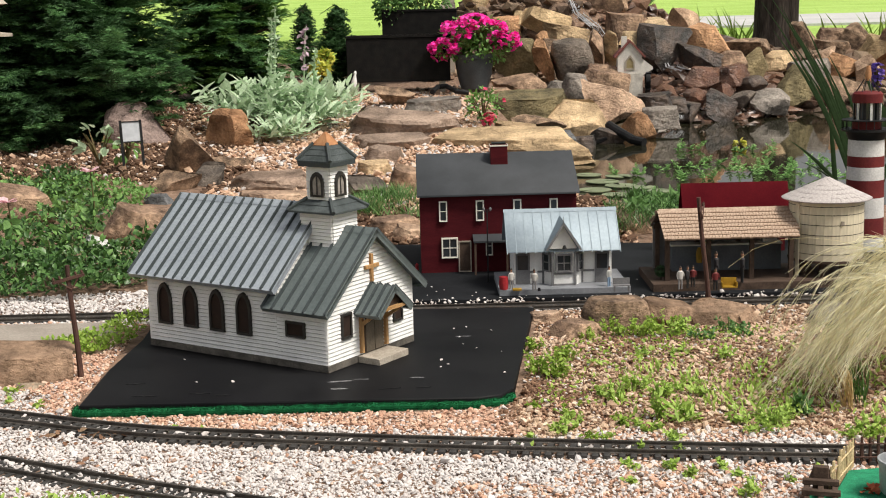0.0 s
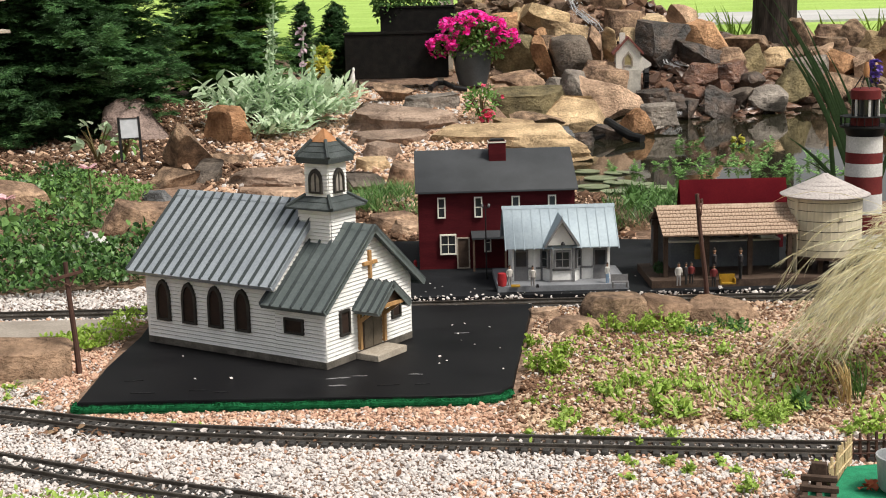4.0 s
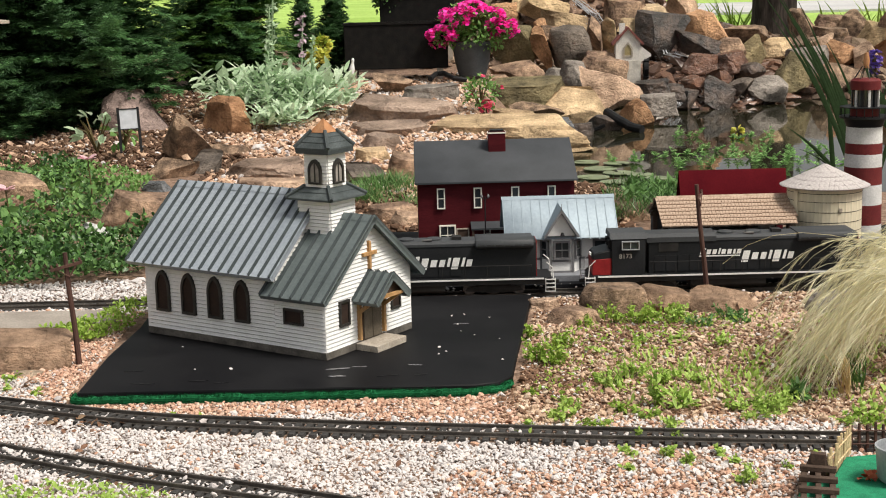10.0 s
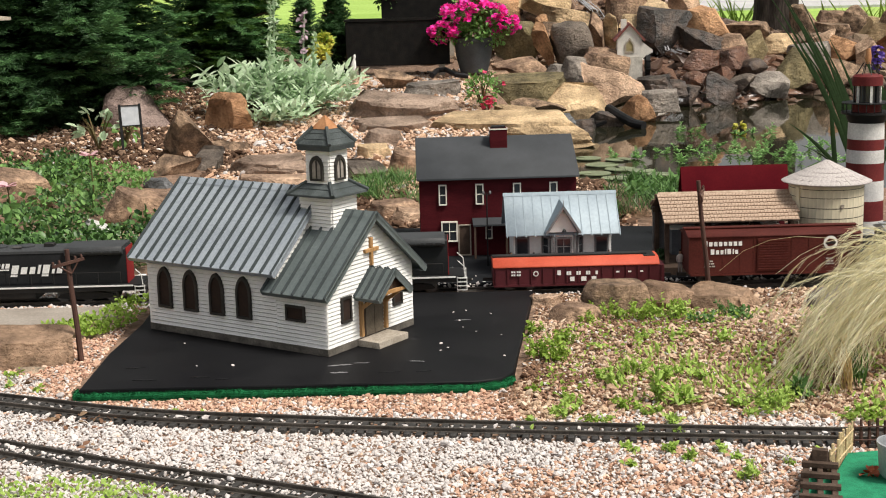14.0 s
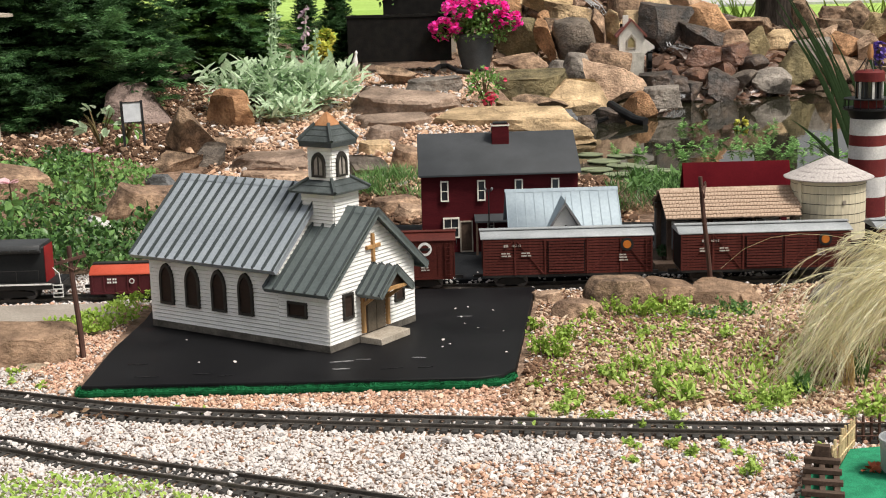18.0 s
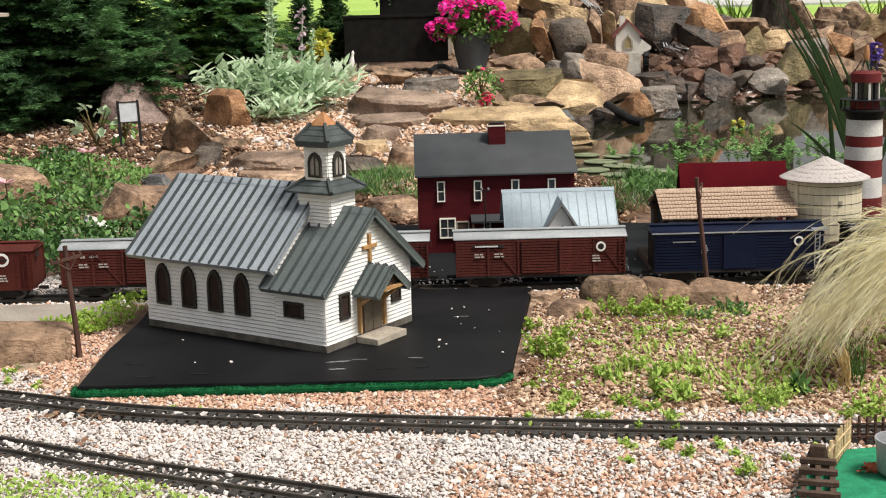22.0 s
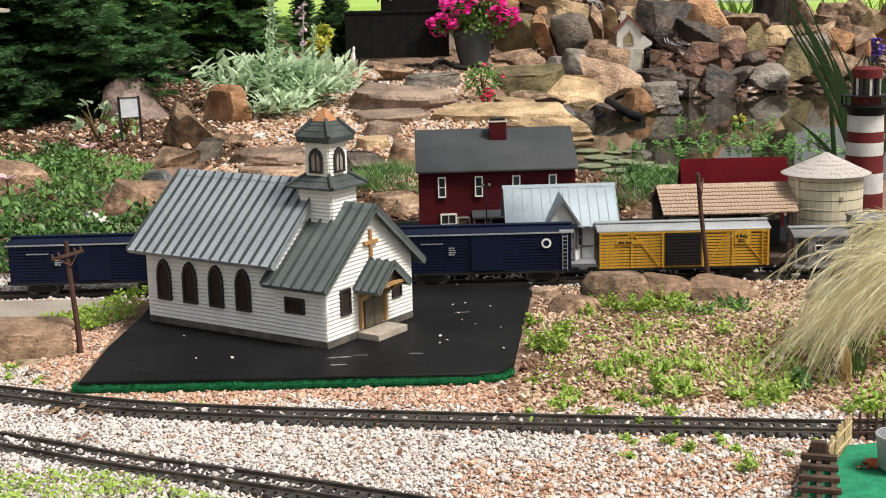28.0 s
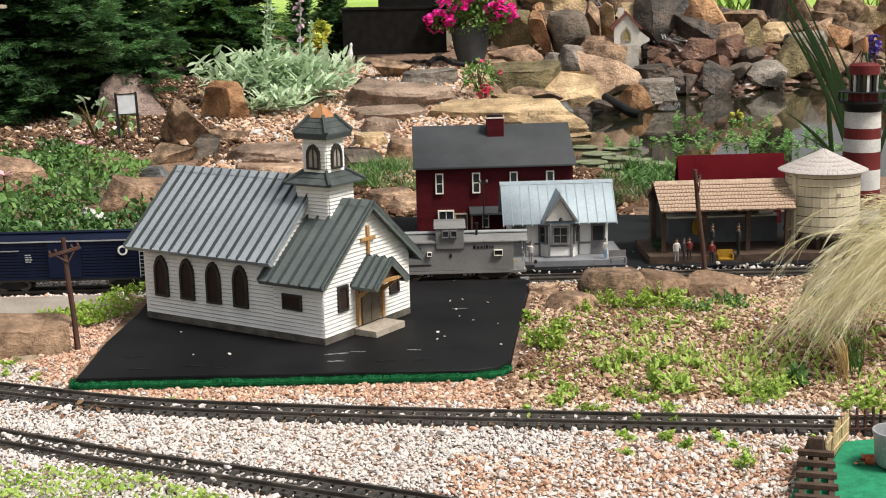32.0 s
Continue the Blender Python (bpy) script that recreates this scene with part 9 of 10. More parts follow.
M_LILY = mat("lily_leaf", rgb(0.13, 0.16, 0.09), rgb(0.22, 0.26, 0.15), 0.35, 14, 80, 0.15, spread=0.15)
lily(0.710, 5.956, 0.074, 20)
lily(0.771, 5.813, 0.067, 100)
lily(0.646, 5.693, 0.072, 210)
lily(0.804, 6.135, 0.060, 300)
lily(0.854, 5.744, 0.058, 60)
lily(0.672, 6.202, 0.064, 150)
lily(0.912, 5.628, 0.054, 10)
lily(0.717, 5.544, 0.059, 260)
bush("water_lily", 1.597, 7.222, -0.030, 0.028, 0.035, 10, 0.025, G_YELLOW, "oval", "yellow water lily bloom", 101, blooms=((8, 0.022, G_YELLOW, 0.8),))


def blades(x, y, z, specs, seed):
    t = thing("iris_clump", pose(x, y, z), "tall dark green sword-shaped iris leaves", "iris")
    for dx, dz, w, bend in specs:
        g = Geo()
        k = 9
        for i in range(k):
            s = i / (k - 1)
            px_, pz = dx * s + bend * s * (1 - s), dz * s - abs(dx) * 0.15 * s * s
            hw = w * (1 - s ** 2.2) + 0.0008
            g.v += [(px_ - hw, 0.0, pz), (px_, -0.003 * (1 - s), pz), (px_ + hw, 0.0, pz), (px_, 0.002, pz)]
        for i in range(k - 1):
            for j in range(4):
                a, b = 4 * i + j, 4 * i + (j + 1) % 4
                g.f.append((a, b, b + 4, a + 4))
        part("blade", g, G_REED, t)


blades(1.395, 4.450, 0.03, [(-0.35 + 0.021 * i, 0.77 - 0.02 * i + 0.06 * math.sin(2.3 * i), 0.0062 + 0.002 * (i % 3), 0.15 + 0.03 * math.sin(1.7 * i)) for i in range(9)], 1)
blades(1.425, 4.480, 0.03, [(-0.31 + 0.04 * i, 0.68 - 0.04 * i + 0.06 * math.sin(1.9 * i + 1), 0.0065 + 0.0015 * (i % 3), 0.14 + 0.03 * math.sin(2.1 * i)) for i in range(5)] + [(0.05, 0.42, 0.008, 0), (0.1, 0.36, 0.009, 0.02)], 4)
blades(1.343, 4.600, 0.136, ((-0.16, 0.17, 0.009, 0.03), (-0.12, 0.09, 0.006, 0.03), (-0.03, 0.3, 0.008, 0)), 2)
blades(1.758, 5.200, 0.183, ((-0.14, 0.3, 0.02, 0.0), (-0.05, 0.34, 0.02, 0.0), (-0.2, 0.2, 0.018, 0.0), (0.02, 0.3, 0.02, 0)), 3)
bush("purple_flower", 1.331, 4.150, 0.493, 0.016, 0.06, 24, 0.014, F_PURPLE, "oval", "violet salvia spike beside the lighthouse", 102, blooms=((30, 0.012, F_PURPLE, 0.2),))


# ---- waterfall ----
M_FOAM = mat("falling_water", rgb(0.36, 0.37, 0.39), rgb(0.55, 0.56, 0.58), 0.12, 30, 120, 0.6, spread=0.1, spec=0.7)


def cascade(pts, w, seed):
    rng = random.Random(seed)
    t = thing("waterfall", pose(0, 0, 0), "thin broken stream of white water over dark rocks", "waterfall", "waterfalls")
    for i in range(9):
        g = Geo()
        off = rng.uniform(-w, w)
        line = [(x + off * (0.5 + 0.5 * k / len(pts)) + rng.uniform(-0.012, 0.012), y + rng.uniform(-0.02, 0), z + 0.012 + rng.uniform(0, 0.015)) for k, (x, y, z) in enumerate(pts)]
        a = rng.randrange(0, max(1, len(line) - 2))
        g.tube(line[a:a + 3], [rng.uniform(0.001, 0.0035) for _ in line[a:a + 3]], 6)
        part("strand", g, M_FOAM, t, sharp=0)
    # broken flecks of foam along the fall
    np.random.seed(seed)
    n = 130
    p = np.array(pts)
    u = np.random.rand(n) ** 0.8 * (len(p) - 1.001)
    i = u.astype(int)
    c = p[i] + (p[i + 1] - p[i]) * (u - i)[:, None]
    c += np.random.normal(size=(n, 3)) * np.array([w * 0.55, 0.03, 0.014]) + np.array([0, -0.02, 0.012])
    dirs = p[i + 1] - p[i] + np.random.normal(size=(n, 3)) * 0.06
    s = np.random.uniform(0.003, 0.008, n)
    me = scatter("foam", PEBBLES, PEBBLE_FACES, c, aim(dirs, np.random.rand(n) * 3), np.stack([s * 0.6, s * np.random.uniform(2, 6, n), s * 0.5], -1), M_FOAM)
    part("foam", me, None, t, "flecks of white water")["kind"] = "stuff"


cascade([(0.978, 10.100, 0.747), (1.006, 9.900, 0.647), (1.103, 9.750, 0.559), (1.133, 9.600, 0.483)], 0.05, 1)
cascade([(1.615, 10.200, 0.464), (1.612, 9.800, 0.354), (1.603, 9.500, 0.269), (1.655, 9.350, 0.256)], 0.09, 2)
cascade([(1.429, 8.900, 0.082), (1.459, 8.750, 0.056), (1.487, 8.700, 0.024), (1.508, 8.650, -0.009)], 0.05, 3)
g = Geo().tube([(2.021, 8.950, -0.002), (2.118, 9.000, 0.017), (2.243, 9.100, 0.040)], [0.012, 0.014, 0.012], 6)
tagged(part("branch", g, M_GREYSHAKE, sharp=0), "pale driftwood branch at the water's edge", "branch")


def hose(pts, r):
    p = [Vector(q) for q in pts]
    g = Geo().tube(p, [r] * len(p), 10)
    tagged(part("hose", g, M_BLACK, sharp=0), "black ribbed pond hose among the rocks", "hose")


hose([(-0.042, 8.350, 0.234), (-0.007, 8.500, 0.255), (0.046, 8.500, 0.258), (0.107, 8.400, 0.231), (0.183, 8.400, 0.219)], 0.016)
hose([(0.744, 7.750, -0.042), (0.841, 7.600, -0.032), (0.920, 7.600, 0.001), (0.955, 7.700, 0.032)], 0.018)
hose([(0.964, 7.750, 0.059), (1.009, 7.600, 0.030), (1.064, 7.500, -0.002), (1.119, 7.450, -0.014)], 0.026)


def build_pebble_bank():
    """Broken wet stones in the stream and between the boulders of the pile."""
    rng = np.random.RandomState(17)
    x, y = rng.uniform(-0.1, 3.9, 5200), rng.uniform(7.9, 12.2, 5200)
    z = height(x, y)
    k = (z > -0.04) & ((x > 0.55) | (y > 9.2))
    x, y, z = x[k], y[k], z[k]
    np.random.seed(18)
    n = len(x)
    s = 0.075 * np.exp(np.random.normal(0, 0.45, n))
    sc = s[:, None] * np.random.uniform([0.8, 0.7, 0.35], [1.5, 1.2, 0.8], (n, 3))
    wet = (x > 1.2) & (x < 2.6)
    for nm, sel, mt, lb in (("broken_stone", ~wet, M_CHIP, "broken brown stones between the boulders"), ("stream_stone", wet, M_WETCHIP, "dark wet broken stones in the stream bed")):
        me = scatter(nm, PEBBLES, PEBBLE_FACES, np.stack([x, y, z + s * 0.2], -1)[sel], turns(int(sel.sum()), 0.5), sc[sel], mt)
        tagged(new(nm, me), lb, "stones", kind="stuff")


def build_stream():
    """Flat wet shards heaped down the stream bed, from the terrace to the water's edge."""
    rng = np.random.RandomState(23)
    np.random.seed(24)
    n = 1500
    x, y = rng.uniform(1.3, 2.4, n), rng.uniform(8.72, 10.0, n)
    edge = 8.74 + 0.25 * np.clip((x - 1.7) / 0.5, 0, 1) + 0.05 * np.sin(9 * x)
    k = y > edge
    x, y, edge = x[k], y[k], edge[k]
    n = len(x)
    z = -0.05 + 0.3 * (y - edge) + 0.1 * (1.75 - x) * (y > 9.1) + rng.uniform(-0.03, 0.03, n)
    s = 0.075 * np.exp(rng.normal(0, 0.4, n))
    sc = s[:, None] * rng.uniform([0.8, 0.6, 0.25], [1.7, 1.2, 0.6], (n, 3))
    rot = turns(n, 0.55)
    pale = rng.rand(n) < 0.16
    for nm, sel, mt, lb in (("stream_stone", ~pale, M_WETCHIP, "dark wet broken stones of the stream"), ("stream_stone", pale, M_GLINTCHIP, "pale shards as painted glints among the wet stones")):
        me = scatter(nm, PEBBLES, PEBBLE_FACES, np.stack([x, y, z], -1)[sel], rot[sel], sc[sel] * (1 if nm and mt is M_WETCHIP else 0.6), mt)
        tagged(new(nm, me), lb, "stones", kind="stuff")


# pale colours stand in for white glints on the wet stones
M_GLINTCHIP = mat("glint_pale_shard", rgb(0.3, 0.25, 0.21), rgb(0.5, 0.44, 0.38), 0.35, 14, 90, 0.4, spread=0.25, spec=0.6, pick="island", cols=[rgb(0.26, 0.16, 0.11), rgb(0.5, 0.45, 0.4), rgb(0.36, 0.24, 0.17), rgb(0.6, 0.56, 0.52)])
# stone colour darkened to hold the shade of gaps between boulders
M_CHIP = mat("shaded_broken_sandstone", rgb(0.06, 0.042, 0.032), rgb(0.2, 0.13, 0.09), 0.9, 14, 90, 0.5, spread=0.3, pick="island", cols=[rgb(0.05, 0.036, 0.028), rgb(0.24, 0.15, 0.1), rgb(0.1, 0.075, 0.06), rgb(0.3, 0.22, 0.15), rgb(0.07, 0.05, 0.04)])
M_WETCHIP = mat("wet_broken_stone", rgb(0.03, 0.022, 0.018), rgb(0.13, 0.08, 0.055), 0.3, 14, 90, 0.5, spread=0.3, spec=0.6, pick="island", cols=[rgb(0.03, 0.022, 0.02), rgb(0.18, 0.09, 0.055), rgb(0.06, 0.042, 0.036), rgb(0.26, 0.14, 0.09), rgb(0.1, 0.075, 0.065)])
build_pebble_bank()
build_stream()


# ---- garden sign ----
M_PLAQUE = mat("weathered_plaque", rgb(0.4, 0.42, 0.45), rgb(0.5, 0.52, 0.55), 0.6, 25, 220, 0.08, spread=0.05)


def build_sign(x, y, z):
    t = thing("garden_sign", pose(x, y, z, -8, 0, 24) @ Matrix.Diagonal((0.86, 0.86, 0.86, 1)), "small white plaque in a black frame on two stakes", "garden sign")
    for s in (-1, 1):
        part("stake", Geo().box(s * 0.052 - 0.006, s * 0.052 + 0.006, -0.006, 0.006, -0.05, 0.185), M_BLACK, t)
    part("frame", frame_ring(Geo(), [(-0.052, 0.07), (0.052, 0.07), (0.052, 0.18), (-0.052, 0.18)], [(-0.046, 0.075), (0.046, 0.075), (0.046, 0.175), (-0.046, 0.175)], -0.008, 0.004, None), M_BLACK, t)
    part("plaque", Geo().box(-0.046, 0.046, -0.004, 0.002, 0.075, 0.175), M_PLAQUE, t)


build_sign(-1.383, 6.100, 0.126)

# tall pale flowers at the edge of the bed
def mallow(x, y, z, h, seed):
    rng = np.random.RandomState(seed)
    np.random.seed(seed)
    t = thing("mallow", pose(x, y, z), "tall thin stem with one pale pink bloom", "flower", "pink flowers")
    part("stem", Geo().tube([(0, 0, -0.02), (0.01, 0, h * 0.5), (0.004, 0, h)], [0.004, 0.003, 0.002], 6), G_DRY, t)
    a = np.arange(6) * math.tau / 6
    leaves("bloom", np.tile([[0.004, 0, h]], (6, 1)), np.stack([np.cos(a), np.sin(a) * 0.6 - 0.5, np.full(6, 0.3)], -1), 0.036, "round", F_PALE, 0.3, t, width=1.2)
    leaves("foliage", np.stack([np.zeros(10), np.zeros(10), rng.uniform(0.1, 0.7, 10) * h], -1), unit(10, rng, 0.2), 0.05, "oval", G_MID, 1, t)


mallow(-1.235, 4.750, 0.0, 0.215, 111)
mallow(-1.387, 4.300, 0.0, 0.175, 112)

# ---- street things in the town ----
def figure_mat(name, legs, shirt):
    """Painted in bands from the feet up: trousers, shirt, face and hair."""
    m = mat(name, shirt, None, 0.6, 90, 300, 0.1)
    N, L = m.node_tree.nodes, m.node_tree.links
    tc, sx, rp = N.new("ShaderNodeTexCoord"), N.new("ShaderNodeSeparateXYZ"), N.new("ShaderNodeValToRGB")
    L.new(tc.outputs["Generated"], sx.inputs[0])
    L.new(sx.outputs["Z"], rp.inputs["Fac"])
    rp.color_ramp.interpolation = "CONSTANT"
    el = rp.color_ramp.elements
    el[0].position, el[0].color = 0, legs
    el[1].position, el[1].color = 0.46, shirt
    for q, c in ((0.8, rgb(0.3, 0.17, 0.11)), (0.92, rgb(0.03, 0.02, 0.015))):
        e = el.new(q)
        e.color = c
    L.new(rp.outputs[0], N["Principled BSDF"].inputs["Base Color"])
    return m


M_FIGURE = [figure_mat("figure_paint_white", rgb(0.25, 0.24, 0.24), rgb(0.5, 0.48, 0.45)), figure_mat("figure_paint_dark", rgb(0.02, 0.02, 0.02), rgb(0.03, 0.028, 0.03)), figure_mat("figure_paint_blue", rgb(0.2, 0.3, 0.42), rgb(0.42, 0.42, 0.4)), figure_mat("figure_paint_red", rgb(0.02, 0.02, 0.02), rgb(0.14, 0.025, 0.025))]


def figurine(x, y, z, h, colour, rz=0):
    """A small plain standing figure, one form."""
    s = h / 0.06
    flat = Matrix.Diagonal((1.3, 0.85, 1, 1))
    g = Geo().turned([(r * s, q * s) for r, q in ((0.0045, 0.024), (0.0048, 0.03), (0.006, 0.04), (0.0058, 0.0445), (0.003, 0.047), (0.002, 0.0485))], 12, flat)
    g.turned([(r * s, q * s) for r, q in ((0.0012, 0.0482), (0.0026, 0.0498), (0.0033, 0.053), (0.0029, 0.0565), (0.0012, 0.0592))], 12)
    for k in (-1, 1):
        g.tube([(k * 0.003 * s, 0, 0.027 * s), (k * 0.0034 * s, -0.0004 * s, 0.014 * s), (k * 0.0036 * s, 0, 0)], [0.0029 * s, 0.0023 * s, 0.0019 * s], 8)
        g.tube([(k * 0.0072 * s, 0, 0.0432 * s), (k * 0.009 * s, 0.0005 * s, 0.034 * s), (k * 0.0078 * s, -0.004 * s, 0.026 * s)], [0.0019 * s, 0.0016 * s, 0.0012 * s], 7)
    ob = part("figurine", g, M_FIGURE[colour], at=pose(x, y, z, 0, 0, rz))
    label = ("white", "dark", "pale blue", "red")[colour]
    return tagged(ob, f"tiny {label} painted model figure standing in the town", "figurine", "figurines")


figurine(0.178, 3.510, 0.022, 0.057, 0, 20)
figurine(0.237, 3.489, 0.022, 0.058, 0, -15)
figurine(0.436, 3.516, 0.022, 0.056, 2, 40)
figurine(0.059, 3.868, 0.006, 0.055, 0, 30)
figurine(0.073, 3.901, 0.006, 0.06, 2, -30)
figurine(0.611, 3.440, 0.026, 0.062, 0, 10)
figurine(0.632, 3.452, 0.026, 0.06, 1, 60)
figurine(0.648, 3.464, 0.026, 0.058, 3, 0)
figurine(0.697, 3.416, 0.026, 0.06, 3, 0)
figurine(0.718, 3.514, 0.026, 0.085, 1, 90)
figurine(0.785, 3.506, 0.026, 0.085, 1, 90)


def simple(name, geo, material, m, label, category, bevel=0.0):
    return tagged(part(name, geo, material, None, at=m, bevel=bevel), label, category)


M_REDPAINT = mat("bright_red_paint", rgb(0.3, 0.02, 0.025), rgb(0.38, 0.035, 0.04), 0.5, 40, 200, 0.05)
M_YELPAINT = mat("yellow_paint", rgb(0.26, 0.15, 0.015), rgb(0.34, 0.2, 0.02), 0.5, 40, 200, 0.05)
simple("barrel", Geo().turned([(0.0105, 0), (0.0125, 0.012), (0.0125, 0.022), (0.0115, 0.034), (0.010, 0.0345)], 16), M_REDPAINT, pose(0.158, 3.512, 0.0215), "small red barrel on the depot platform", "barrel")
simple("yellow_crate", Geo().box(-0.012, 0.012, -0.006, 0.006, 0, 0.006), M_YELPAINT, pose(0.192, 3.494, 0.0215), "low yellow crate on the depot platform", "crate", 0.001)
simple("satchel", Geo().prism([(-0.004, 0), (0.004, 0), (0.003, 0.009), (-0.003, 0.009)], "y", -0.002, 0.002), M_BLACK, pose(0.249, 3.480, 0.0215), "small black bag on the depot platform", "bag", 0.0006)
simple("ticket_board", Geo().box(-0.013, 0.013, -0.002, 0.002, 0, 0.03), M_WOOD, pose(0.064, 4.008, 0.006), "small wooden board by the red house", "board")
simple("hydrant", Geo().turned([(0.006, 0), (0.005, 0.003), (0.0045, 0.013), (0.006, 0.014), (0.003, 0.018), (0.001, 0.02)], 10), M_REDPAINT, pose(-0.077, 3.886, 0.006), "tiny red hydrant beside the red house", "hydrant")
simple("bench", Geo().box(-0.022, 0.022, -0.008, 0.008, 0.014, 0.017).box(-0.022, 0.022, 0.006, 0.008, 0.017, 0.034).box(-0.02, -0.017, -0.007, 0.007, 0, 0.014).box(0.017, 0.02, -0.007, 0.007, 0, 0.014), M_GREYTRIM, pose(0.461, 3.455, 0.0215), "grey bench on the depot platform", "bench")
simple("market_stand", Geo().box(-0.02, 0.02, -0.01, 0.01, 0, 0.003).box(-0.02, 0.02, 0.007, 0.01, 0.003, 0.024).box(-0.02, -0.017, -0.01, 0.01, 0.003, 0.014).box(0.017, 0.02, -0.01, 0.01, 0.003, 0.014), M_YELPAINT, pose(0.740, 3.453, 0.0255), "yellow slatted stand under the shed", "stand")
simple("yellow_coat", Geo().turned([(0.008, 0), (0.009, 0.02), (0.007, 0.036), (0.003, 0.042)], 10), M_YELPAINT, pose(0.701, 3.660, 0.052), "yellow bundle hung on a shed post", "bundle")
for px_, py_, pz_, w_, h_, mt_ in ((0.776, 3.700, 0.082, 0.012, 0.02, M_BLUE), (0.794, 3.700, 0.081, 0.012, 0.022, M_SILVER), (0.901, 3.700, 0.079, 0.03, 0.022, M_WHITE), (0.674, 3.700, 0.081, 0.02, 0.012, M_GREYWOOD)):
    simple("goods_box", Geo().box(-w_ / 2, w_ / 2, -0.008, 0.008, 0, h_), mt_, pose(px_, 3.705, 0.1135), "small painted box on the shed's shelf", "box", 0.001)


def street_lamp(x, y, z, h):
    t = thing("street_lamp", pose(x, y, z), "thin black model street lamp", "street lamp")
    part("post", Geo().tube([(0, 0, 0), (0, 0, h * 0.1), (0, 0, h)], [0.0035, 0.0022, 0.0016], 8), M_BLACK, t)
    part("crossbar", Geo().rod((-0.009, 0, h - 0.006), (0.009, 0, h - 0.006), 0.0012, n=6), M_BLACK, t)
    for s in (-1, 1):
        part("lamp_globe", Geo().turned([(0.001, 0), (0.0035, 0.003), (0.0035, 0.007), (0.001, 0.010)], 10), M_GREYTRIM, t, at=pose(s * 0.009, 0, h - 0.005))


street_lamp(0.123, 3.682, 0.006, 0.205)
t = thing("round_topiary", pose(0.582, 3.567, 0.006), "ball-shaped dark model tree on a thin stem", "model tree")
part("stem", Geo().rod((0, 0, 0), (0, 0, 0.03), 0.0018, n=6), M_DARKWOOD, t)
_r = np.random.RandomState(5)
_d = unit(420, _r)
leaves("crown", _d * 0.014 * _r.uniform(0.6, 1, (420, 1)) + np.array([0, 0, 0.043]), _d + _r.normal(size=(420, 3)) * 0.4, 0.006, "oval", G_DARK, 1.0, t)

# white flakes on the church board and leaves along the street's edge
def flakes():
    rng = np.random.RandomState(41)
    np.random.seed(41)
    x = np.concatenate([rng.uniform(-0.02, 0.19, 12), rng.uniform(-0.65, -0.2, 3), rng.uniform(-0.1, 0.7, 26)])
    y = np.concatenate([rng.uniform(2.62, 3.15, 12), rng.uniform(2.55, 3.0, 3), rng.uniform(3.48, 3.75, 26)])
    k = ~((x > 0.1) & (x < 0.5) & (y > 3.49))
    x, y = x[k], y[k]
    z = np.where(y < 3.3, 0.0225, 0.0085)
    n = len(x)
    s = rng.uniform(0.004, 0.0075, n)
    me = scatter("white_chip", PEBBLES, PEBBLE_FACES, np.stack([x, y, z], -1), turns(n, 0.4), s[:, None] * np.array([[1.2, 1, 0.5]]), M_PEBWHITE)
    tagged(new("white_chip", me), "stray white gravel chips on the black sheets", "gravel", kind="stuff")


flakes()


# gloss marks and scuffs on the church board, painted as thin slivers
def gloss_sliver(x, y, w, d, material, seed):
    rng = random.Random(seed)
    n = 9
    up = [(w * (i / (n - 1) - 0.5), d * rng.uniform(0.1, 0.5) * math.sin(math.pi * (i + 0.5) / n)) for i in range(n)]
    dn = [(q, -d * rng.uniform(0.1, 0.5) * math.sin(math.pi * (i + 0.5) / n)) for i, (q, _) in reversed(list(enumerate(up)))]
    part("torn_film", Geo().prism(up + dn, "z", 0.0202, 0.0212), material, church_board, "painted gloss mark on the sheet", at=pose(x, y, 0, 0, 0, rng.uniform(-12, 12)))


M_GLOSS = mat("gloss_grey", rgb(0.1, 0.1, 0.105), rgb(0.2, 0.2, 0.21), 0.2, 60, 200, 0.3, spec=0.6)
gloss_sliver(-0.215, 2.661, 0.05, 0.012, M_GLOSS, 1)
gloss_sliver(-0.213, 2.607, 0.035, 0.012, M_GLOSS, 2)
gloss_sliver(-0.172, 2.674, 0.03, 0.008, M_GLOSS, 3)
gloss_sliver(-0.112, 2.603, 0.045, 0.008, M_BLACK, 4)
gloss_sliver(-0.059, 2.676, 0.03, 0.01, M_GLOSS, 5)
gloss_sliver(-0.045, 2.605, 0.03, 0.007, M_BLACK, 6)
gloss_sliver(-0.633, 2.681, 0.04, 0.009, M_BLACK, 7)
gloss_sliver(-0.596, 2.589, 0.05, 0.01, M_BLACK, 8)
gloss_sliver(-0.487, 2.599, 0.04, 0.009, M_BLACK, 9)
gloss_sliver(-0.440, 2.583, 0.03, 0.007, M_BLACK, 10)
gloss_sliver(0.041, 3.014, 0.035, 0.01, M_GLOSS, 11)


# ---- corner garden with the fence ----
turf = thing("turf_plot", pose(0, 0, 0), "bright green artificial turf plot edged with twig fence", "turf")
g = Geo()
g.prism([(0.648, 2.105), (0.714, 2.116), (1.0, 2.12), (1.0, 1.86), (0.496, 1.855), (0.552, 2.003), (0.600, 2.009)], "z", -0.008, 0.008)
part("turf", g, M_TURF, turf, bevel=0.002)


M_TWIG = mat("dry_twig", rgb(0.48, 0.36, 0.2), rgb(0.64, 0.5, 0.3), 0.8, 60, 300, 0.2, spread=0.2)


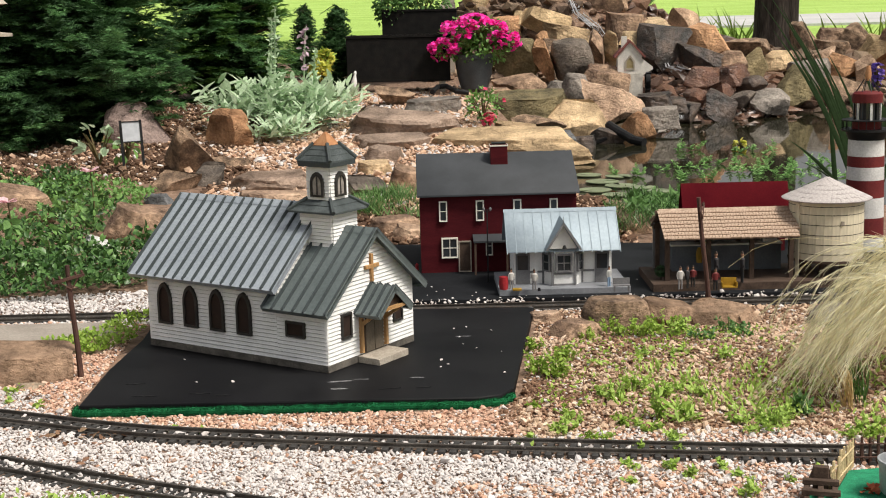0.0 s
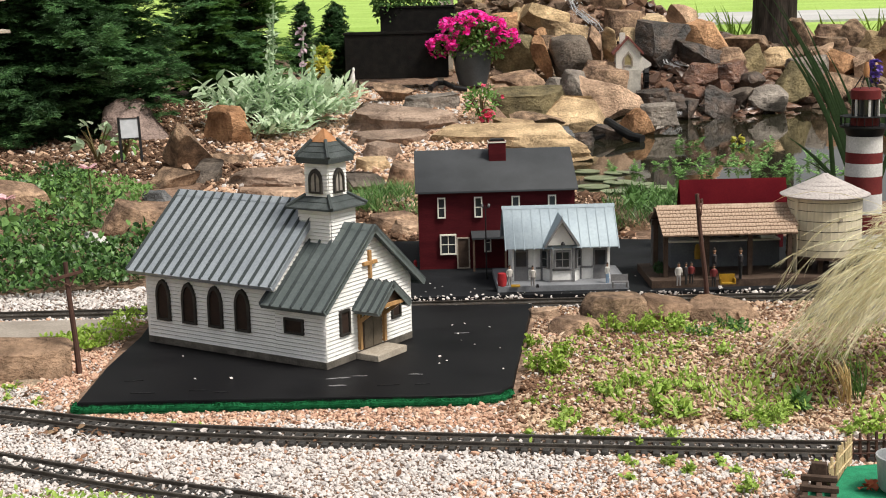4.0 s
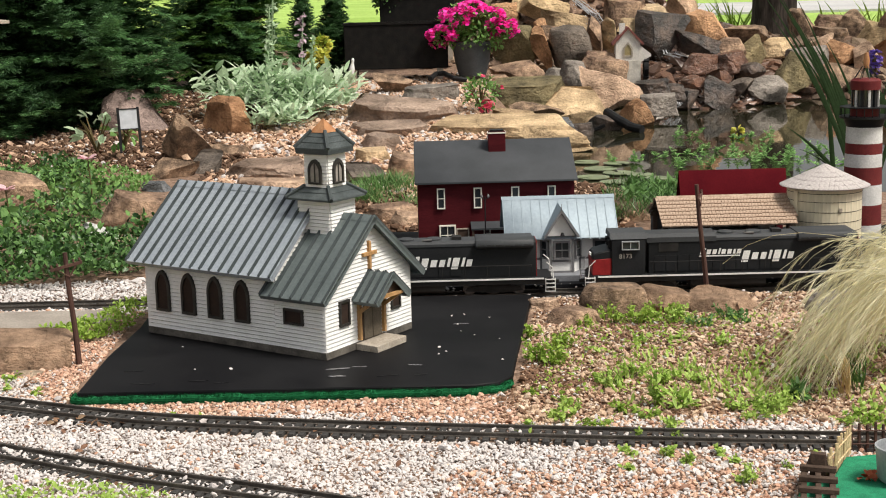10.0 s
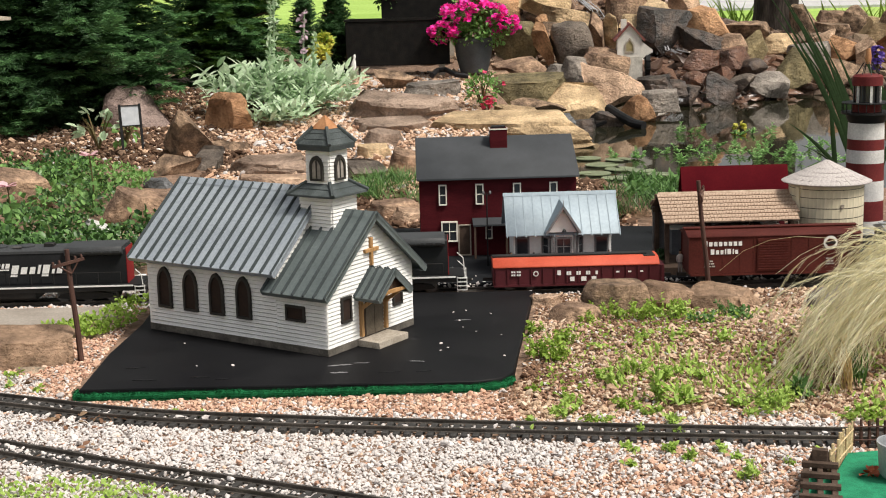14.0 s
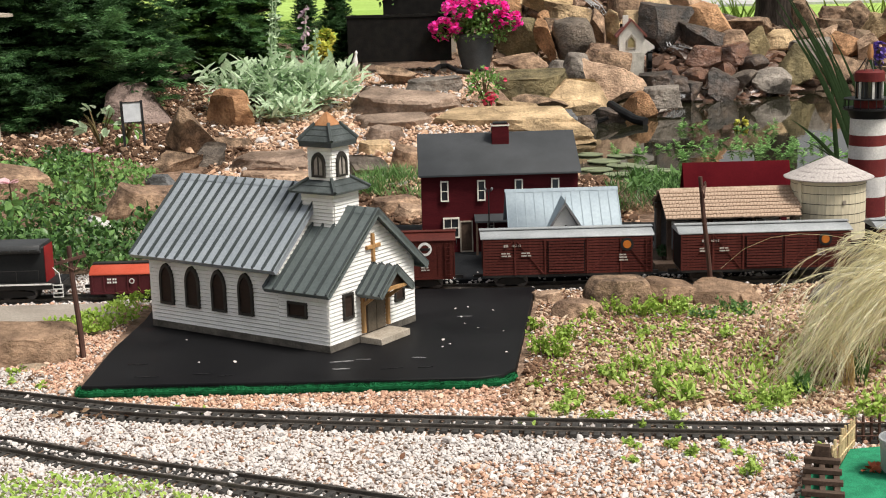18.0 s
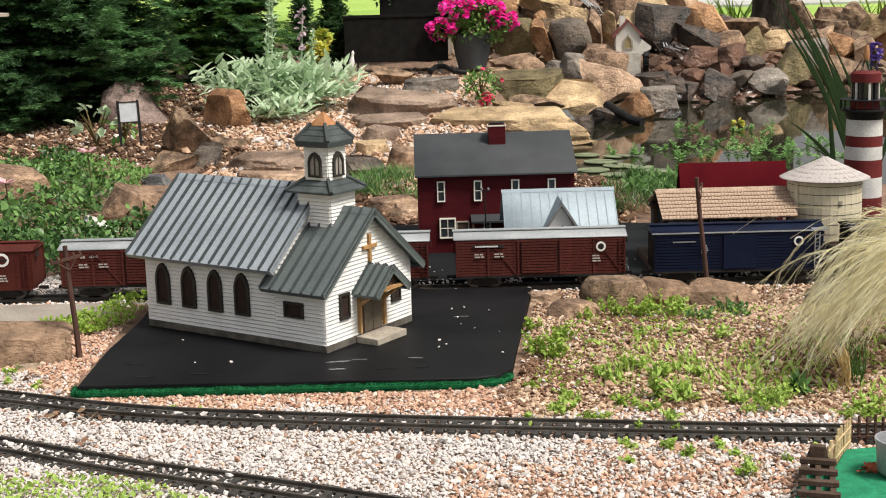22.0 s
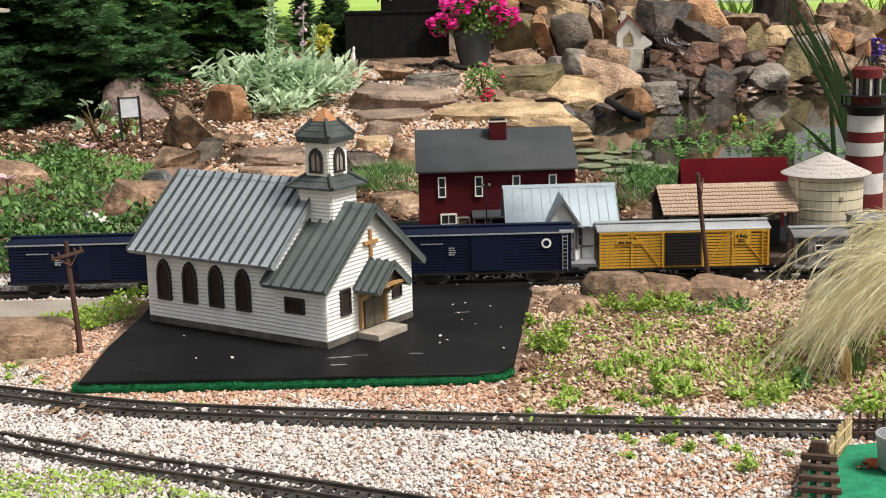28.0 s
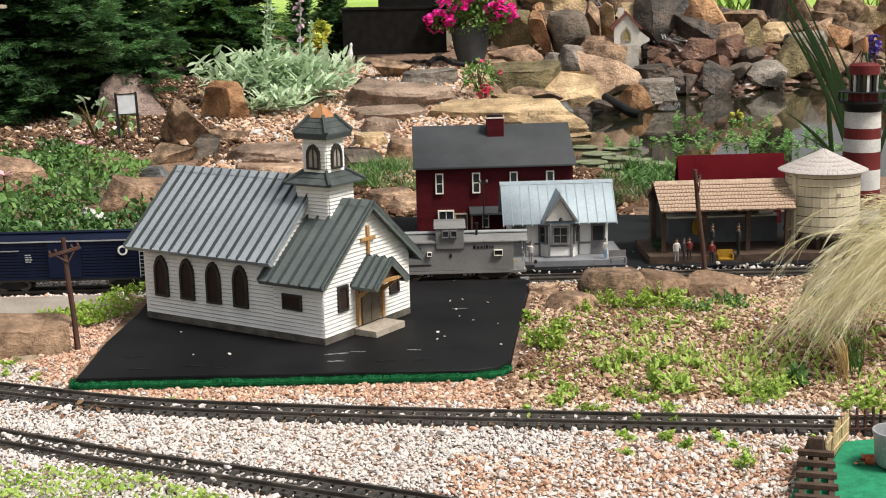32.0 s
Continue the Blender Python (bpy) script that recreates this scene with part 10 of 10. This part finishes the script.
def twig_fence(name, a, b, n, h, material, label, r):
    t = thing(name, pose(0, 0, 0), label, "fence", "fences")
    rng = random.Random(n)
    a, b = Vector(a), Vector(b)
    for i in range(n):
        p = a.lerp(b, i / (n - 1)) + Vector((rng.uniform(-0.001, 0.001), rng.uniform(-0.001, 0.001), 0))
        q = p + Vector((rng.uniform(-0.002, 0.002), rng.uniform(-0.002, 0.002), h * rng.uniform(0.92, 1.05)))
        part("picket", Geo().tube([p - Vector((0, 0, 0.006)), p.lerp(q, 0.5), q], [r * 1.1, r, r * 0.8], 6), material, t)
    for z in (0.3, 0.75):
        u = Vector((0, 0, h * z))
        part("fence_rail", Geo().rod(a + u + Vector((0, -0.003, 0)), b + u + Vector((0, -0.003, 0)), 0.0014, n=6), material, t)


twig_fence("twig_fence", (0.591, 2.007, 0.000), (0.663, 2.129, -0.000), 12, 0.054, M_TWIG, "small pale twig fence round the turf plot", 0.0024)
twig_fence("picket_fence", (0.672, 2.148, -0.000), (0.763, 2.147, 0.000), 8, 0.05, M_POLE, "brown wooden picket fence round the turf plot", 0.003)
simple("bucket", Geo().turned([(0.03, 0), (0.034, 0.005), (0.038, 0.05), (0.0395, 0.05), (0.0395, 0.055), (0.036, 0.055), (0.033, 0.012)], 26), M_SILVER, pose(0.696, 1.982, 0.0125), "round pale grey metal tub on the turf", "tub")
rngl = np.random.RandomState(3)
tagged(leaves("dry_leaf", np.array([[0.652, 2.000, 0.012]] * 14) + rngl.normal(size=(14, 3)) * [0.006, 0.006, 0.002], unit(14, rngl, 0.3), 0.016, "oval", mat("rust_leaf", rgb(0.32, 0.07, 0.03), rgb(0.42, 0.12, 0.05), 0.7, 60, 200, 0.1), 1.0), "small heap of rust-red dead leaves on the turf", "dead leaves", kind="stuff")

M_LITTER = leafmat("fallen_leaf", [rgb(0.12, 0.05, 0.03), rgb(0.26, 0.13, 0.075), rgb(0.18, 0.1, 0.055), rgb(0.34, 0.24, 0.15)], 0.7, 0.1)
rl = np.random.RandomState(44)
spots = np.array([(-0.80, 2.63, 0.035, 9), (-0.83, 2.66, 0.02, 7), (-0.70, 2.385, 0.06, 26), (-0.655, 2.38, 0.05, 12), (-0.62, 2.235, 0.03, 4), (-0.54, 2.06, 0.06, 8), (-0.2, 2.38, 0.2, 8), (0.1, 2.15, 0.3, 8), (0.45, 2.6, 0.25, 10)])
cnt = spots[:, 3].astype(int)
lx = np.repeat(spots[:, 0], cnt) + rl.normal(size=cnt.sum()) * np.repeat(spots[:, 2], cnt) * 0.6
ly = np.repeat(spots[:, 1], cnt) + rl.normal(size=cnt.sum()) * np.repeat(spots[:, 2], cnt) * 0.3
np.random.seed(45)
tagged(leaves("fallen_leaf", np.stack([lx, ly, height(lx, ly) + 0.009], -1), unit(len(lx), rl, 0.1) * [1, 1, 0.3], rl.uniform(0.008, 0.017, len(lx)), "oval", M_LITTER, 1.0), "curled brown leaves fallen on the gravel", "dead leaves", kind="stuff")


def build_trestle():
    """Stained stringers on the ground with spaced cross planks, and a short end bent."""
    t = thing("timber_trestle", pose(0.576, 2.006, 0.011, 0, 0, -15), "stained timber trestle track with spaced cross planks", "model trestle")
    for x in (-0.021, 0.0, 0.021):
        part("stringer", Geo().box(x - 0.0045, x + 0.0045, -0.42, 0.0, -0.004, 0.013), M_DARKWOOD, t, bevel=0.0008)
    for i in range(9):
        y = -0.014 - i * 0.047
        w = 0.0275 + i * 0.001
        part("cross_plank", Geo().box(-w, w, y, y + 0.011, 0.0135, 0.0215), M_DARKWOOD, t, bevel=0.0008)
    part("end_post", Geo().box(-0.012, 0.012, 0.001, 0.013, -0.004, 0.038), M_DARKWOOD, t, bevel=0.001)
    for s in (-1, 1):
        part("end_brace", Geo().rod((s * 0.021, 0.004, 0.0), (s * 0.008, 0.006, 0.036), 0.0035, n=6), M_DARKWOOD, t)


build_trestle()
simple("garden_statue", Geo().turned([(0.022, 0), (0.018, 0.03), (0.03, 0.07), (0.02, 0.1), (0.012, 0.12), (0.016, 0.135), (0.006, 0.15)], 12), M_WHITE, pose(-0.523, 8.300, 0.242, 0, 8, 0) @ Matrix.Diagonal((0.6, 0.6, 0.9, 1)), "small white garden ornament on the terrace", "ornament")
simple("bird_feeder", Geo().turned([(0.1, 0), (0.1, 0.012), (0.03, 0.02), (0.03, 0.12), (0.09, 0.13), (0.02, 0.2)], 14).rod((0, 0, -0.5), (0, 0, 0), 0.012), M_GREYWOOD, pose(-1.830, 5.600, 0.677), "brown wooden bird feeder on a pole", "bird feeder")

# ---- what moves ----
RAIL_TOP = 0.0054
# seconds and the place of the leading engine's front along the track
HEAD = [(0, 2.144), (5.5, 0.719), (8, 0.0706), (11, -0.708), (14, -1.486), (17, -2.252), (20.5, -3.159), (24.5, -4.236), (29, -5.449), (32, -6.237)]

# seconds and the strength of the wind
GUSTS = [(0, 0.35), (1.5, 0.3), (3, 1.0), (4.5, 0.85), (6, 0.6), (7.5, 0.3), (9, 0.3), (11, 0.0), (12.5, 0.1), (14, 0.1), (17, 0.0), (19, 0.0), (21, 0.25), (23, 1.0), (25, 0.7), (28, 0.3), (29, 0.5), (30, 0.85), (31, 0.75), (32, 0.6)]


def motions():
    for car, off in TRAIN:
        walk(car, [(t, pose(x + off * K, MAIN_Y, RAIL_TOP)) for t, x in HEAD])
    # wheels roll with the train
    times = [i * 0.08 for i in range(401)]
    marks = np.interp(times, [t for t, _ in HEAD], [x for _, x in HEAD])
    for axle in AXLES:
        at = axle.matrix_basis.translation.copy()
        walk(axle, [(t, pose(at.x, 0, at.z, 0, math.degrees((x - marks[0]) / WHEEL_R), 0)) for t, x in zip(times, marks)])
    # grass bundles rise in the gusts and hang in the lulls
    for piece, k in SWAYING:
        rows = []
        for i in range(65):
            t = i * 0.5
            gust = float(np.interp(t - 0.12 * k, [g[0] for g in GUSTS], [g[1] for g in GUSTS])) * (0.85 + 0.08 * k)
            rows.append((t, pose(0, 0, 0, 1.2 * math.sin(1.1 * t + k), 13.5 * gust - 2.0 + 0.7 * math.sin(2.6 * t + 1.7 * k), 2.0 * gust)))
        walk(piece, rows)
    for wheel in MILL_WHEEL:
        at = wheel.matrix_basis.translation.copy()
        walk(wheel, [(t, pose(at.x, at.y, at.z, -40.0 * t, 0, 0)) for t in range(33)])


motions()
